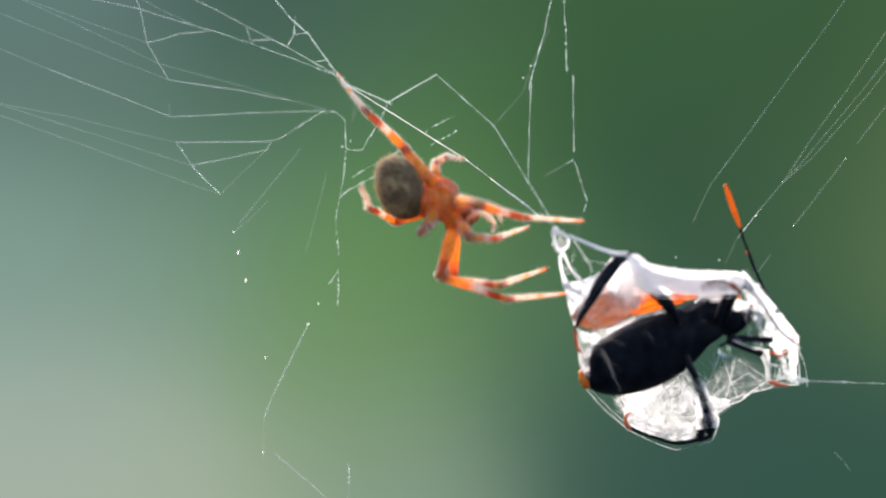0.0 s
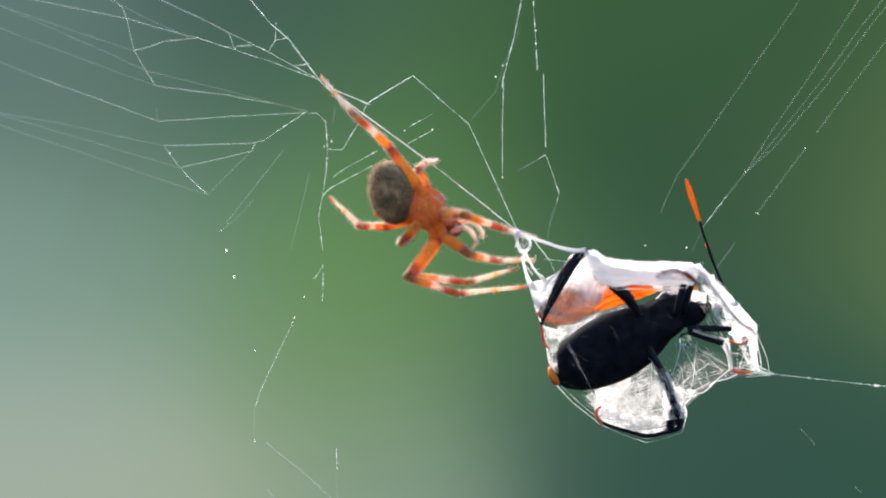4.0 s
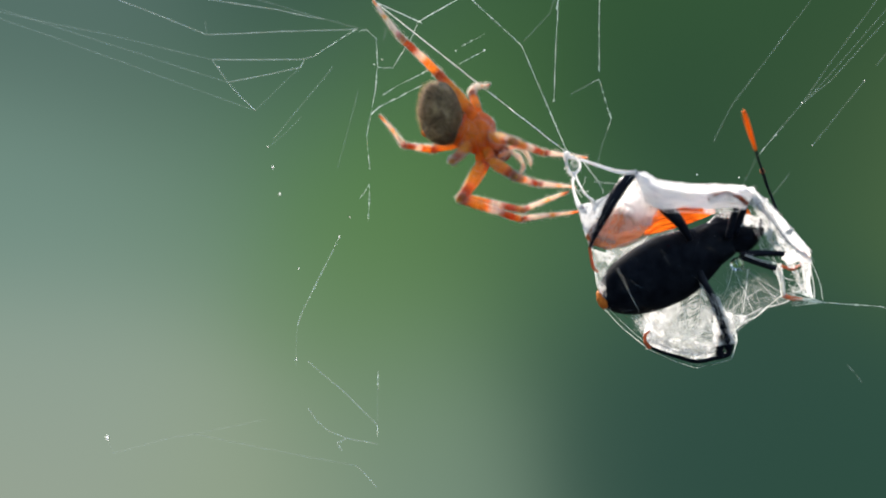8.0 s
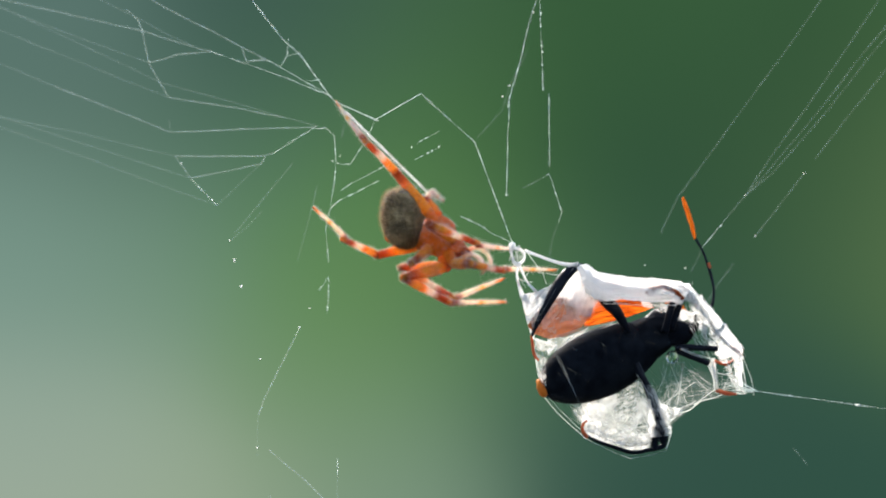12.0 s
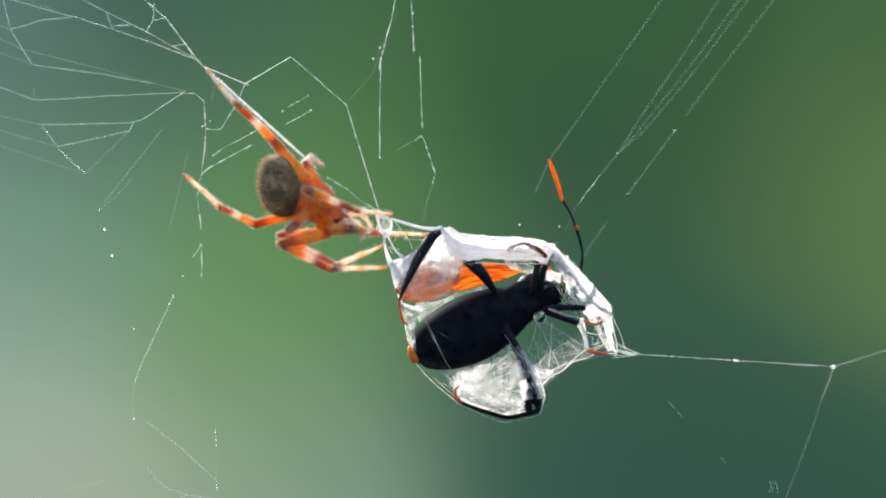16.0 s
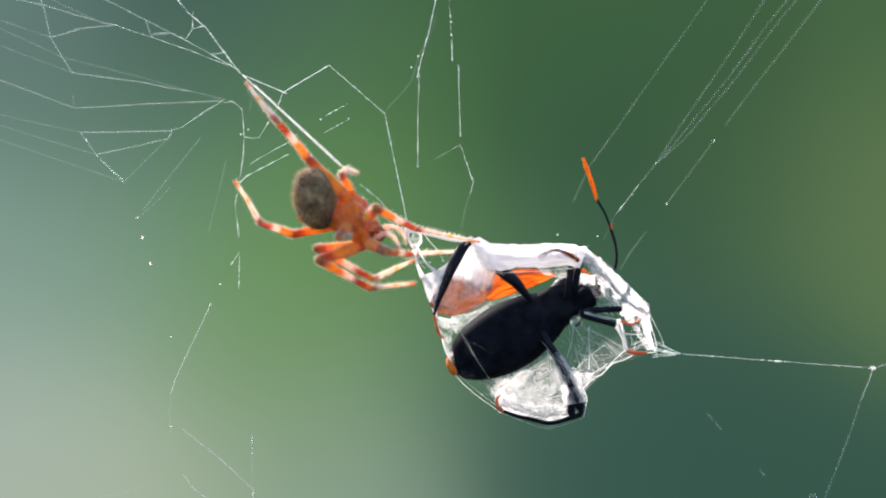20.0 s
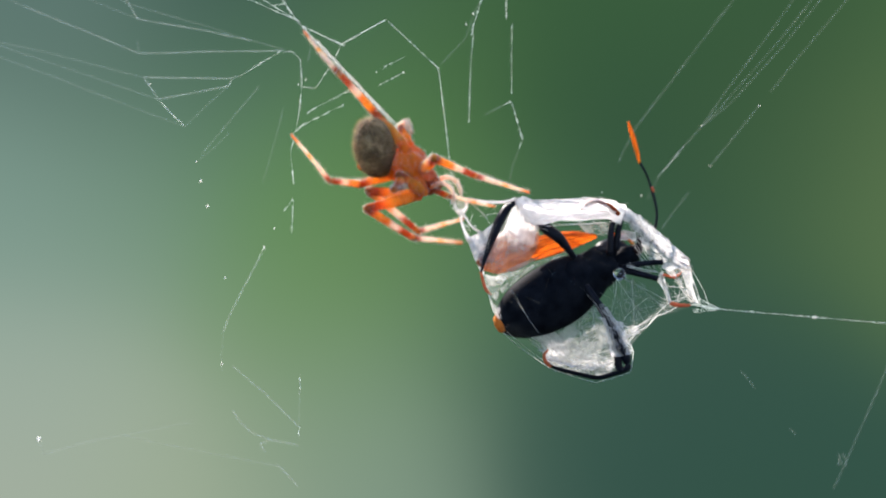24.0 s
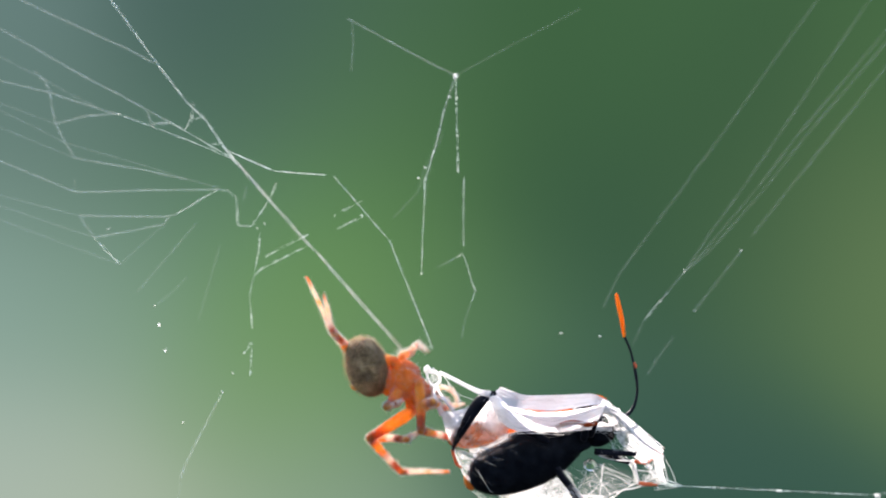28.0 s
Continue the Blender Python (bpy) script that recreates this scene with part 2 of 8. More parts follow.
SILK_OVER = silk_sheet("covering_silk", 0.35, 0.80, 0.6, 0.4, clot=4.0, edge=0.3)
SILK_HAMMOCK = silk_sheet("clotted_silk", 0.0, 0.5, 0.4, 0.4, clot=2.6, edge=0.5)
SILK_CRADLE = silk_sheet("cradle_silk", 0.08, 0.86, 0.55, 0.45, 0.55, 3.2)


def flock_mat():
    n = Nodes("flocked_silk")
    obj = n.coord("Object")
    v = n.noise(2600.0, 4.0, obj)
    a = n.add("BsdfPrincipled", {"Base Color": (0.94, 0.93, 0.91, 1), "Roughness": 0.6, "Normal": n.bump(v, 0.8, 0.0003)})
    lit = n.add("MixShader", {0: 0.5, 1: a, 2: n.add("BsdfTranslucent", {"Color": (0.94, 0.93, 0.91, 1)})})
    cover = n.add("MapRange", {"Value": v, "From Min": 0.42, "From Max": 0.6, "To Min": 0.0, "To Max": 0.8})
    return n.done(n.add("MixShader", {0: cover.outputs[0], 1: n.add("BsdfTransparent"), 2: lit}))


FLOCK = flock_mat()


def band_mat():
    n = Nodes("twisted_silk")
    v = n.noise(3200.0, 4.0, n.coord())
    a = n.add("BsdfPrincipled", {"Base Color": (0.95, 0.94, 0.92, 1), "Roughness": 0.5, "Normal": n.bump(v, 0.6, 0.0002)})
    return n.done(n.add("MixShader", {0: 0.75, 1: a, 2: n.add("BsdfTranslucent", {"Color": (0.95, 0.94, 0.92, 1)})}))


SILK_BAND = band_mat()


def wing_mat(name, dark, light, thru):
    """Leathery wing: darker streaks that run along it, and light that passes through."""
    n = Nodes(name)
    m = n.add("Mapping", {"Vector": n.coord("UV"), "Rotation": (0, 0, 0.25), "Scale": (1.2, 9.0, 1)})
    streak, grain = n.noise(2.0, 3.0, m.outputs[0], 0.55), n.noise(2600.0, 3.0, n.coord())
    col = n.mix(n.ramp(streak, [(0.38, (0, 0, 0)), (0.56, (1, 1, 1))]), dark, light)
    nrm = n.bump(n.math("ADD", n.math("MULTIPLY", streak, 1.5), n.math("MULTIPLY", grain, 0.5)), 0.5, 0.0002)
    a = n.add("BsdfPrincipled", {"Base Color": col, "Roughness": n.math("MULTIPLY_ADD", grain, 0.3, 0.3), "Normal": nrm, "Specular IOR Level": 0.25})
    return n.done(n.add("MixShader", {0: thru, 1: a, 2: n.add("BsdfTranslucent", {"Color": col})}))


WING = wing_mat("orange_wing_cuticle", (0.52, 0.085, 0.004), (0.95, 0.27, 0.018), 0.42)
WING_PALE = wing_mat("pale_orange_wing_cuticle", (0.30, 0.11, 0.035), (0.50, 0.22, 0.09), 0.15)


def silk_thread(name, bright=0.9, close=0.5, uneven=1.6, cool=0.95, gloss=0.6, thru=0.5):
    """Silk line. close: how far the thin fibre covers what lies behind it between its thicker places."""
    n = Nodes(name)
    obj = n.coord("Object")
    v = n.noise(1500.0, 2.0, obj)
    col = n.mix(v, (bright * cool, bright, bright * 0.97), (bright * 0.72 * cool, bright * 0.74, bright * 0.70))
    a = n.add("BsdfPrincipled", {"Base Color": col, "Roughness": 0.3, "Specular IOR Level": gloss})
    b = n.add("BsdfTranslucent", {"Color": col})
    lit = n.add("MixShader", {0: thru, 1: a, 2: b})
    thick = n.add("MapRange", {"Value": n.noise(1100.0, 2.0, obj), "From Min": 0.42, "From Max": 0.62, "To Min": close, "To Max": min(1.0, close * uneven)})
    return n.done(n.add("MixShader", {0: thick.outputs[0], 1: n.add("BsdfTransparent"), 2: lit}))


THREAD, STRAND = silk_thread("web_silk", 0.97, 0.9, thru=0.8), silk_thread("wrapping_silk", 0.95, 1.0, cool=1.0, thru=0.85)
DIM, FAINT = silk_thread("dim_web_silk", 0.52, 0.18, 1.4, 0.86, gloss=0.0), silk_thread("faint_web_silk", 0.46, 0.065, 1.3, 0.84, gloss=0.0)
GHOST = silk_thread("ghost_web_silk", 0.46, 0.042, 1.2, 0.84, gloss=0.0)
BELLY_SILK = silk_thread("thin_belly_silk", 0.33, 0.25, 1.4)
NET = silk_thread("net_silk", 0.85, 0.45, 1.6, 1.0, thru=0.7)


def drop_mat():
    n = Nodes("water_drop")
    return n.done(n.add("BsdfGlass", {"Color": (1, 1, 1, 1), "Roughness": 0.02, "IOR": 1.33}))


DROP = drop_mat()


def backdrop_mat():
    """Garden far out of focus on a glowing sheet: shade, leaves and bright haze painted as soft patches that run into
    one another.
    """
    n = Nodes("blurred_garden_glow")
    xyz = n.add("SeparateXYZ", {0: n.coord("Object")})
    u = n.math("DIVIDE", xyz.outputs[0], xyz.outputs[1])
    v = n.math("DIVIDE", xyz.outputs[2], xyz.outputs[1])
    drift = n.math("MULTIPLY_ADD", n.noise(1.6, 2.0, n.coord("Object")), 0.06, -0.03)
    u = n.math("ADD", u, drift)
    sums = [None, None]

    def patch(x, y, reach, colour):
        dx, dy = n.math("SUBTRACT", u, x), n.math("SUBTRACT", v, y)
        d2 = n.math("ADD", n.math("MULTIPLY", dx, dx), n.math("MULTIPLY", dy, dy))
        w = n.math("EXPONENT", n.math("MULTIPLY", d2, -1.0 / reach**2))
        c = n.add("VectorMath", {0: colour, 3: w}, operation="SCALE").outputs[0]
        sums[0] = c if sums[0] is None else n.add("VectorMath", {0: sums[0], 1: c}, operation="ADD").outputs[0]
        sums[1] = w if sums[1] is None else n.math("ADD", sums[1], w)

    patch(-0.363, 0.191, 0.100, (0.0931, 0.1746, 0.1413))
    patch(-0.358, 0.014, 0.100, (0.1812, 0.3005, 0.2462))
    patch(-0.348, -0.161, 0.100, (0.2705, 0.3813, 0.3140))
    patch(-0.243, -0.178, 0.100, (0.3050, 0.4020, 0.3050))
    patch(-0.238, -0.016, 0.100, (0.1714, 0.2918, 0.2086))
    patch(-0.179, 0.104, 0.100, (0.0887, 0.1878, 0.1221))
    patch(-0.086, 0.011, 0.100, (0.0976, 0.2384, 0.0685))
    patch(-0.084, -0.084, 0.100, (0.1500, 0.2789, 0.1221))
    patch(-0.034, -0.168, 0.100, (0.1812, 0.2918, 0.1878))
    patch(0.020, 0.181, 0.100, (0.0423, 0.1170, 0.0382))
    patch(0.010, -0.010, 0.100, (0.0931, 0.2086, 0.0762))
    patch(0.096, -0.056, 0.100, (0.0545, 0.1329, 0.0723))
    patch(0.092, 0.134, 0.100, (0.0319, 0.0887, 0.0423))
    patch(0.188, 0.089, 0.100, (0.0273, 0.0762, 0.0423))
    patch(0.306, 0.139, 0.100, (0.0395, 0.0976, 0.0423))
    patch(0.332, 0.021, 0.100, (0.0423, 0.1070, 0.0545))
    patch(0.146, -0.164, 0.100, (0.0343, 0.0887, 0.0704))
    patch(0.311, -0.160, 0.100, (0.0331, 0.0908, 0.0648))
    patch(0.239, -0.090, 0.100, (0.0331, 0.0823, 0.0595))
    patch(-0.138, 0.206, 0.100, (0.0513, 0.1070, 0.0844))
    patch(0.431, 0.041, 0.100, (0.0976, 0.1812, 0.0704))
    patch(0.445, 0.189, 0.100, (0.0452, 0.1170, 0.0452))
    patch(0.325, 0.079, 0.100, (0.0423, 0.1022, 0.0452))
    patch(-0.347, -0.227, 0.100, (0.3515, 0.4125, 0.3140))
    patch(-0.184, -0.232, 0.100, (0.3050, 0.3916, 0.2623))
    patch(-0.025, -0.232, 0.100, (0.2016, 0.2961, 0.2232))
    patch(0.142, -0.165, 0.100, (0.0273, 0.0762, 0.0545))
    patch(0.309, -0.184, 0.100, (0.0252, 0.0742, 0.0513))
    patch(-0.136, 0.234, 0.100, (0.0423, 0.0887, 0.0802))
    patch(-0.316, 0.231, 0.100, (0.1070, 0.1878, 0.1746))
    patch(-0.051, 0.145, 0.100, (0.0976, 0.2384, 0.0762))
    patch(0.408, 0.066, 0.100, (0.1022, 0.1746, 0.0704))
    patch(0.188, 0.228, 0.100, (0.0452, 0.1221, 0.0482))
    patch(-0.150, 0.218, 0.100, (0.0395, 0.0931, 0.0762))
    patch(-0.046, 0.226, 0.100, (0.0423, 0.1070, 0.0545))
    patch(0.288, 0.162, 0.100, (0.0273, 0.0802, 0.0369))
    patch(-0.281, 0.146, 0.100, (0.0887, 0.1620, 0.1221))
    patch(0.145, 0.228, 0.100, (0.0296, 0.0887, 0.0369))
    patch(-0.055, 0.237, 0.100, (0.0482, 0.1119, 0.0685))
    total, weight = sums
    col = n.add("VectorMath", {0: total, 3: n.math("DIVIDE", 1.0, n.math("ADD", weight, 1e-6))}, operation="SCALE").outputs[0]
    # The sheet gives its own light; shade and haze sit in the patch colours.
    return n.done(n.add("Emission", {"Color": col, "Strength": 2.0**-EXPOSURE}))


# ---- shapes ----
def mm(p):
    return Vector(p) * 0.001


def part(name, bm, material, parent=None, label="", smooth=True):
    me = bpy.data.meshes.new(name)
    bm.normal_update()
    bm.to_mesh(me)
    bm.free()
    for p in me.polygons:
        p.use_smooth = smooth
    me.materials.append(material)
    ob = new(name, me)
    if parent is not None:
        ob.parent = parent
    if label:
        tagged(ob, label)
    return ob


def thing(name, label, category, group="", kind=""):
    ob = new(name)
    ob.empty_display_size = 0.002
    return tagged(ob, label, category, group, kind)


def bend(points, steps=6):
    """A smooth line through points (Catmull-Rom)."""
    p = [Vector(q) for q in points]
    if len(p) == 2:
        return [p[0].lerp(p[1], i / steps) for i in range(steps + 1)]
    p = [2 * p[0] - p[1], *p, 2 * p[-1] - p[-2]]
    out = []
    for i in range(1, len(p) - 2):
        for k in range(steps):
            t = k / steps
            a, b, c, d = p[i - 1 : i + 3]
            out.append(0.5 * (2 * b + (c - a) * t + (2 * a - 5 * b + 4 * c - d) * t * t + (3 * b - a - 3 * c + d) * t**3))
    return out + [p[-2]]


def tube(bm, line, radii, sides=8, flat=1.0):
    """Adds a closed tube along a line (mm) with radii (mm) spread along it."""
    line = [mm(q) for q in line]
    n = len(line)
    rings = []
    side = None
    for i, c in enumerate(line):
        way = (line[min(i + 1, n - 1)] - line[max(i - 1, 0)]).normalized()
        if side is None:
            side = way.orthogonal().normalized()
        side = (side - way * side.dot(way)).normalized()
        up = way.cross(side)
        f = i / (n - 1) * (len(radii) - 1)
        k = min(int(f), len(radii) - 2)
        r = (radii[k] + (radii[k + 1] - radii[k]) * (f - k)) * 0.001
        rings.append([bm.verts.new(c + side * (math.cos(2 * math.pi * j / sides) * r) + up * (math.sin(2 * math.pi * j / sides) * r * flat)) for j in range(sides)])
    for a, b in zip(rings, rings[1:]):
        for j in range(sides):
            bm.faces.new((a[j], a[(j + 1) % sides], b[(j + 1) % sides], b[j]))
    bm.faces.new(rings[0][::-1])
    bm.faces.new(rings[-1])
    return bm


def blob(centre, size, turn=None, seg=32, rings=20, rough=0.0, freq=1.0, shape=None):
    """An egg of half sizes (mm) about centre, turned, with uneven skin. shape(x, y, z) gives a scale for y and z."""
    bm = bmesh.new()
    bmesh.ops.create_uvsphere(bm, u_segments=seg, v_segments=rings, radius=1.0)
    m = turn.to_matrix() if turn else Matrix.Identity(3)
    for v in bm.verts:
        q = v.co.copy()
        if shape:
            k = shape(q)
            q.y, q.z = q.y * k, q.z * k
        q *= 1 + rough * noise.noise(v.co * freq + Vector(centre))
        v.co = mm(centre) + m @ mm((q.x * size[0], q.y * size[1], q.z * size[2]))
    return bm


def spikes(source, count, length, thick, lean=0.5, seed=1):
    """Fine hairs on a mesh's faces."""
    rnd = random.Random(seed)
    bm = bmesh.new()
    polys = list(source.polygons)
    areas = np.cumsum([p.area for p in polys])
    for _ in range(count):
        p = polys[int(np.searchsorted(areas, rnd.random() * areas[-1]))]
        vs = [source.vertices[i].co for i in p.vertices]
        w = [rnd.random() + 0.05 for _ in vs]
        base = sum((v * k for v, k in zip(vs, w)), Vector()) / sum(w)
        way = (p.normal + Vector([rnd.uniform(-lean, lean) for _ in range(3)])).normalized()
        size = length * rnd.uniform(0.5, 1.2) * 0.001
        a = way.orthogonal().normalized() * thick * 0.001
        b = way.cross(a)
        tip = bm.verts.new(base + way * size)
        ring = [bm.verts.new(base - way * thick * 0.001 + q) for q in (a, -0.5 * a + 0.87 * b, -0.5 * a - 0.87 * b)]
        for i in range(3):
            bm.faces.new((ring[i], ring[(i + 1) % 3], tip))
    return bm


def taut(points, steps=10):
    """A line drawn tight from point to point, with the corners a little eased."""
    p = [Vector(q) for q in points]
    out = [a.lerp(b, k / steps) for a, b in zip(p, p[1:]) for k in range(steps)] + [p[-1]]
    for _ in range(3):
        out = [out[0]] + [(a + 2 * b + c) / 4 for a, b, c in zip(out, out[1:], out[2:])] + [out[-1]]
    return out


def on(line, t):
    f = t * (len(line) - 1)
    k = max(0, min(int(f), len(line) - 2))
    return line[k].lerp(line[k + 1], f - k)


def fibres(rail_a, rail_b, count, seed):
    """Single fibres that lie on a patch of silk, most of them along its pull, some past its borders."""
    rnd_f = random.Random(int(seed * 100) + 5)
    la, lb = taut(rail_a), taut(rail_b)
    bm = bmesh.new()
    for _ in range(count):
        s, t = rnd_f.random(), rnd_f.uniform(-0.06, 1.06)
        ds, dt = rnd_f.uniform(0.15, 0.5) * rnd_f.choice((-1, 1)), rnd_f.gauss(0, 0.22)
        lift = rnd_f.uniform(0.05, 0.3)
        line = []
        for k in range(6):
            f = k / 5
            u = min(1.0, max(0.0, s + ds * f))
            v = t + dt * f
            q = on(la, u).lerp(on(lb, u), v)
            line.append(q + Vector((rnd_f.uniform(-1, 1), 0, rnd_f.uniform(-1, 1))) * 0.05 + Vector((0, -lift * math.sin(math.pi * f) - 0.12, 0)))
        r = rnd_f.choice((0.006, 0.008, 0.010, 0.015))
        tube(bm, line, [r * 0.5, r, r * 0.5], 4)
    return bm


def sheet(rail_a, rail_b, nu=72, nv=24, sag=0.0, wrinkle=0.12, seed=0.0, lobes=0.0):
    """A stretched, crumpled patch of silk between two rails (mm), with its own u, v."""
    la, lb = taut(rail_a), taut(rail_b)

    bm = bmesh.new()
    uv = bm.loops.layers.uv.new("UVMap")
    across = bm.loops.layers.uv.new("Across")
    size = max((la[-1] - la[0]).length, 1.0)
    grid = []
    for i in range(nu + 1):
        row = []
        for j in range(nv + 1):
            s, t = i / nu, j / nv
            a, b = on(la, s), on(lb, s)
            q = a.lerp(b, t)
            q.y += sag * math.sin(math.pi * t)
            fold = noise.noise(Vector((s * size * 0.9 + seed, t * 5.0, seed))) + 0.5 * noise.noise(Vector((s * size * 2.3, t * 9.0 + seed, 3.1)))
            pull = noise.noise(Vector((s * size * 0.5 + seed, t * 16.0 + 2.0 * s, 7.7 + seed)))
            fold = 0.55 * fold + 0.6 * (1 - 2 * abs(pull)) - 0.3
            edge = min(1.0, 6 * min(t, 1 - t) + 0.25)
            q += Vector((0.3, -1.0, 0.3)) * (1.7 * wrinkle * fold * edge)
            if lobes:
                q += (b - a).normalized() * lobes * noise.noise(Vector((s * size * 1.7, seed, t))) * (abs(t - 0.5) * 2)
            row.append((bm.verts.new(mm(q)), (s * size / 8.0, t * max((b - a).length, 0.6) / 8.0), (s, t)))
        grid.append(row)
    for i in range(nu):
        for j in range(nv):
            quad = (grid[i][j], grid[i + 1][j], grid[i + 1][j + 1], grid[i][j + 1])
            face = bm.faces.new([q[0] for q in quad])
            for loop, q in zip(face.loops, quad):
                loop[uv].uv, loop[across].uv = q[1], q[2]
    return bm


def bone(a, b):
    """The pose of a limb piece (built along z) from joint a towards joint b, in mm."""
    a, b = mm(a), mm(b)
    return Matrix.Translation(a) @ (b - a).to_track_quat("Z", "Y").to_matrix().to_4x4()


span = bone

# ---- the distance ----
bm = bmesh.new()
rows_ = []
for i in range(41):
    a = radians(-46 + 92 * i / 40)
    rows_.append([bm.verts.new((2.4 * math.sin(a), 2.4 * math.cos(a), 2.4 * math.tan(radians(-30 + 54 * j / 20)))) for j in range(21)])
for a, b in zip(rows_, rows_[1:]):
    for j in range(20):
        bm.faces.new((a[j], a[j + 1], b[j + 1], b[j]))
# A self-lit sheet, its bright and shaded parts painted on.
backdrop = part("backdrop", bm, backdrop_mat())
tagged(backdrop, "glowing backdrop of a soft green and grey garden far behind the web", "backdrop", kind="structure")

# ---- the orb weaver ----
spider = thing("orb_weaver_spider", "orange orb weaver with banded legs clinging to its web", "spider")
spider.matrix_basis = Matrix.Translation(mm((0.63, 120, 4.35)))
LEGS = {}


def limb(length, radii, material, name, bristles, seed):
    """One leg piece along z, with joint swellings, and its bristles as a part of it."""
    bm = bmesh.new()
    n = 14
    line = [(0.06 * length * math.sin(math.pi * i / n) * 0.3, 0, length * i / n) for i in range(n + 1)]
    tube(bm, line, radii, 12)
    for end, r in ((0, radii[0]), (n, radii[-1])):
        bmesh.ops.create_uvsphere(bm, u_segments=10, v_segments=8, radius=r * 0.00098, matrix=Matrix.Translation(mm(line[end])))
    ob = part(name, bm, material, spider)
    part("bristles", spikes(ob.data, bristles * 11, 0.42, 0.0065, 0.75, seed), LEG_HAIR, ob, "fine pale bristles")
    return ob


for k, (leg_name, a, b, c, thick) in enumerate((
    ("long_stay", 5.89, 5.90, 6.44, 1.05),
    ("trailing", 5.34, 4.22, 6.44, 0.95),
    ("tucked", 3.76, 1.08, 0.93, 0.90),
    ("hooked", 2.09, 1.87, 2.59, 0.80),
    ("upper_reach", 5.20, 5.61, 6.48, 0.95),
    ("lower_reach", 3.14, 6.00, 5.40, 0.95),
    ("far_brace", 5.42, 6.84, 5.56, 1.05),
    ("near_brace", 5.37, 7.01, 7.11, 1.05),
)):
    LEGS[leg_name] = (
        limb(a, [0.48 * thick, 0.61 * thick, 0.57 * thick, 0.47 * thick, 0.43 * thick], FEMUR, "femur", 60, k),
        limb(b, [0.42 * thick, 0.39 * thick, 0.35 * thick, 0.32 * thick, 0.30 * thick], TIBIA, "tibia", 80, k + 20),
        limb(c, [0.29 * thick, 0.24 * thick, 0.20 * thick, 0.17 * thick, 0.10 * thick], METATARSUS, "metatarsus", 80, k + 40),
    )

for hip in (
    (-1.81, -0.57, 3.16),
    (-2.29, 1.03, 0.22),
    (-1.14, -0.29, 0.47),
    (-1.1, 1.26, 3.4),
    (0.54, -1.37, 0.7),
    (0.65, -1.6, -1.72),
    (0.01, 0.8, -2.11),
    (-0.33, -0.69, -2.14),
):
    a, b = Vector((-0.4, 0, 0.3)), Vector(hip)
    bm = bmesh.new()
    tube(bm, bend((a.lerp(b, 0.25), a.lerp(b, 0.7), b), 4), [0.55, 0.62, 0.6, 0.5], 10)
    part("coxa", bm, CARAPACE, spider)
tilt = Euler((0, radians(30), 0))


def carapace(q):
    """Pear shape: a broad back with rays of shallow furrows, a groove and a narrower head."""
    rays = 0.05 * math.cos(7 * math.atan2(q.z, q.x + 0.2)) * max(0.0, 1 - abs(q.x + 0.2))
    return 1 - 0.30 * max(0, q.x) - 0.13 * math.exp(-((q.x - 0.3) / 0.13) ** 2) + rays


prosoma = part("prosoma", blob((-0.4, 0, 0.4), (2.85, 1.75, 1.7), tilt, 48, 32, rough=0.10, freq=2.6, shape=carapace), CARAPACE, spider, "glowing orange cephalothorax")
sternum = part("sternum", blob((-1.32, 0.46, 1.17), (1.9, 1.5, 2.3), Euler((0, radians(62), 0)), rough=0.08, freq=2.0), CARAPACE, spider)
abd = part("abdomen", blob((-4.7, 0.34, 2.71), (2.2, 2.7, 3.25), Euler((0, radians(-14), 0)), 48, 32, 0.05, 1.6), ABDOMEN, spider, "grey-brown mottled hairy abdomen")
part("hairs", spikes(abd.data, 3000, 0.5, 0.007, 0.55, 7), HAIR, abd, "short pale hairs")
part("spinnerets", blob((-5.93, 0.8, 0.78), (0.55, 0.5, 0.45), rough=0.1), CARAPACE, spider)
for d in (-9, 9):
    part("chelicera", blob((0.97, 0, -1.09) if d < 0 else (1.55, 0, -0.74), (1.0, 0.75, 0.85), tilt, 20, 14, 0.06, 2.0), FACE, spider, "dark red-brown jaw").location.y = d * 0.00006
for x, z, y in ((1.5, -0.5, -1.0), (1.75, -0.2, -0.8), (1.7, 0.1, 0.6)):
    part("eye", blob((x, y, z), (0.08, 0.08, 0.08), None, 12, 8), EYE, spider, "tiny black eye")
for path in (((1.29, -1.37, -1.24), (2.41, -1.95, -0.8), (3.31, -1.95, -1.25), (3.77, -1.72, -2.15), (3.44, -1.49, -2.82)), ((1.79, 0.57, -0.5), (2.95, 0.92, -0.02), (3.87, 0.92, -0.37), (4.44, 0.8, -1.18), (4.55, 0.57, -1.88))):
    bm = bmesh.new()
    tube(bm, bend(path, 6), [0.20, 0.25, 0.19, 0.24, 0.18, 0.20, 0.10], 10)
    palp = part("pedipalp", bm, PALP, spider, "short pale feeler")
    part("bristles", spikes(palp.data, 260, 0.55, 0.011, 0.7, 3), LEG_HAIR, palp)
for ob, count in ((prosoma, 1500), (sternum, 500)):
    part("hairs", spikes(ob.data, count, 0.42, 0.010, 0.6, 9), LEG_HAIR, ob, "fine pale hairs")

# ---- the plant bug ----
BUG_AT = Matrix.Translation(mm((17.91, 118.86, -5.61)))
bug = thing("plant_bug", "black plant bug with orange wings caught in white silk", "insect")
bug.matrix_basis = BUG_AT
axis = Euler((0, radians(-25.7), 0))


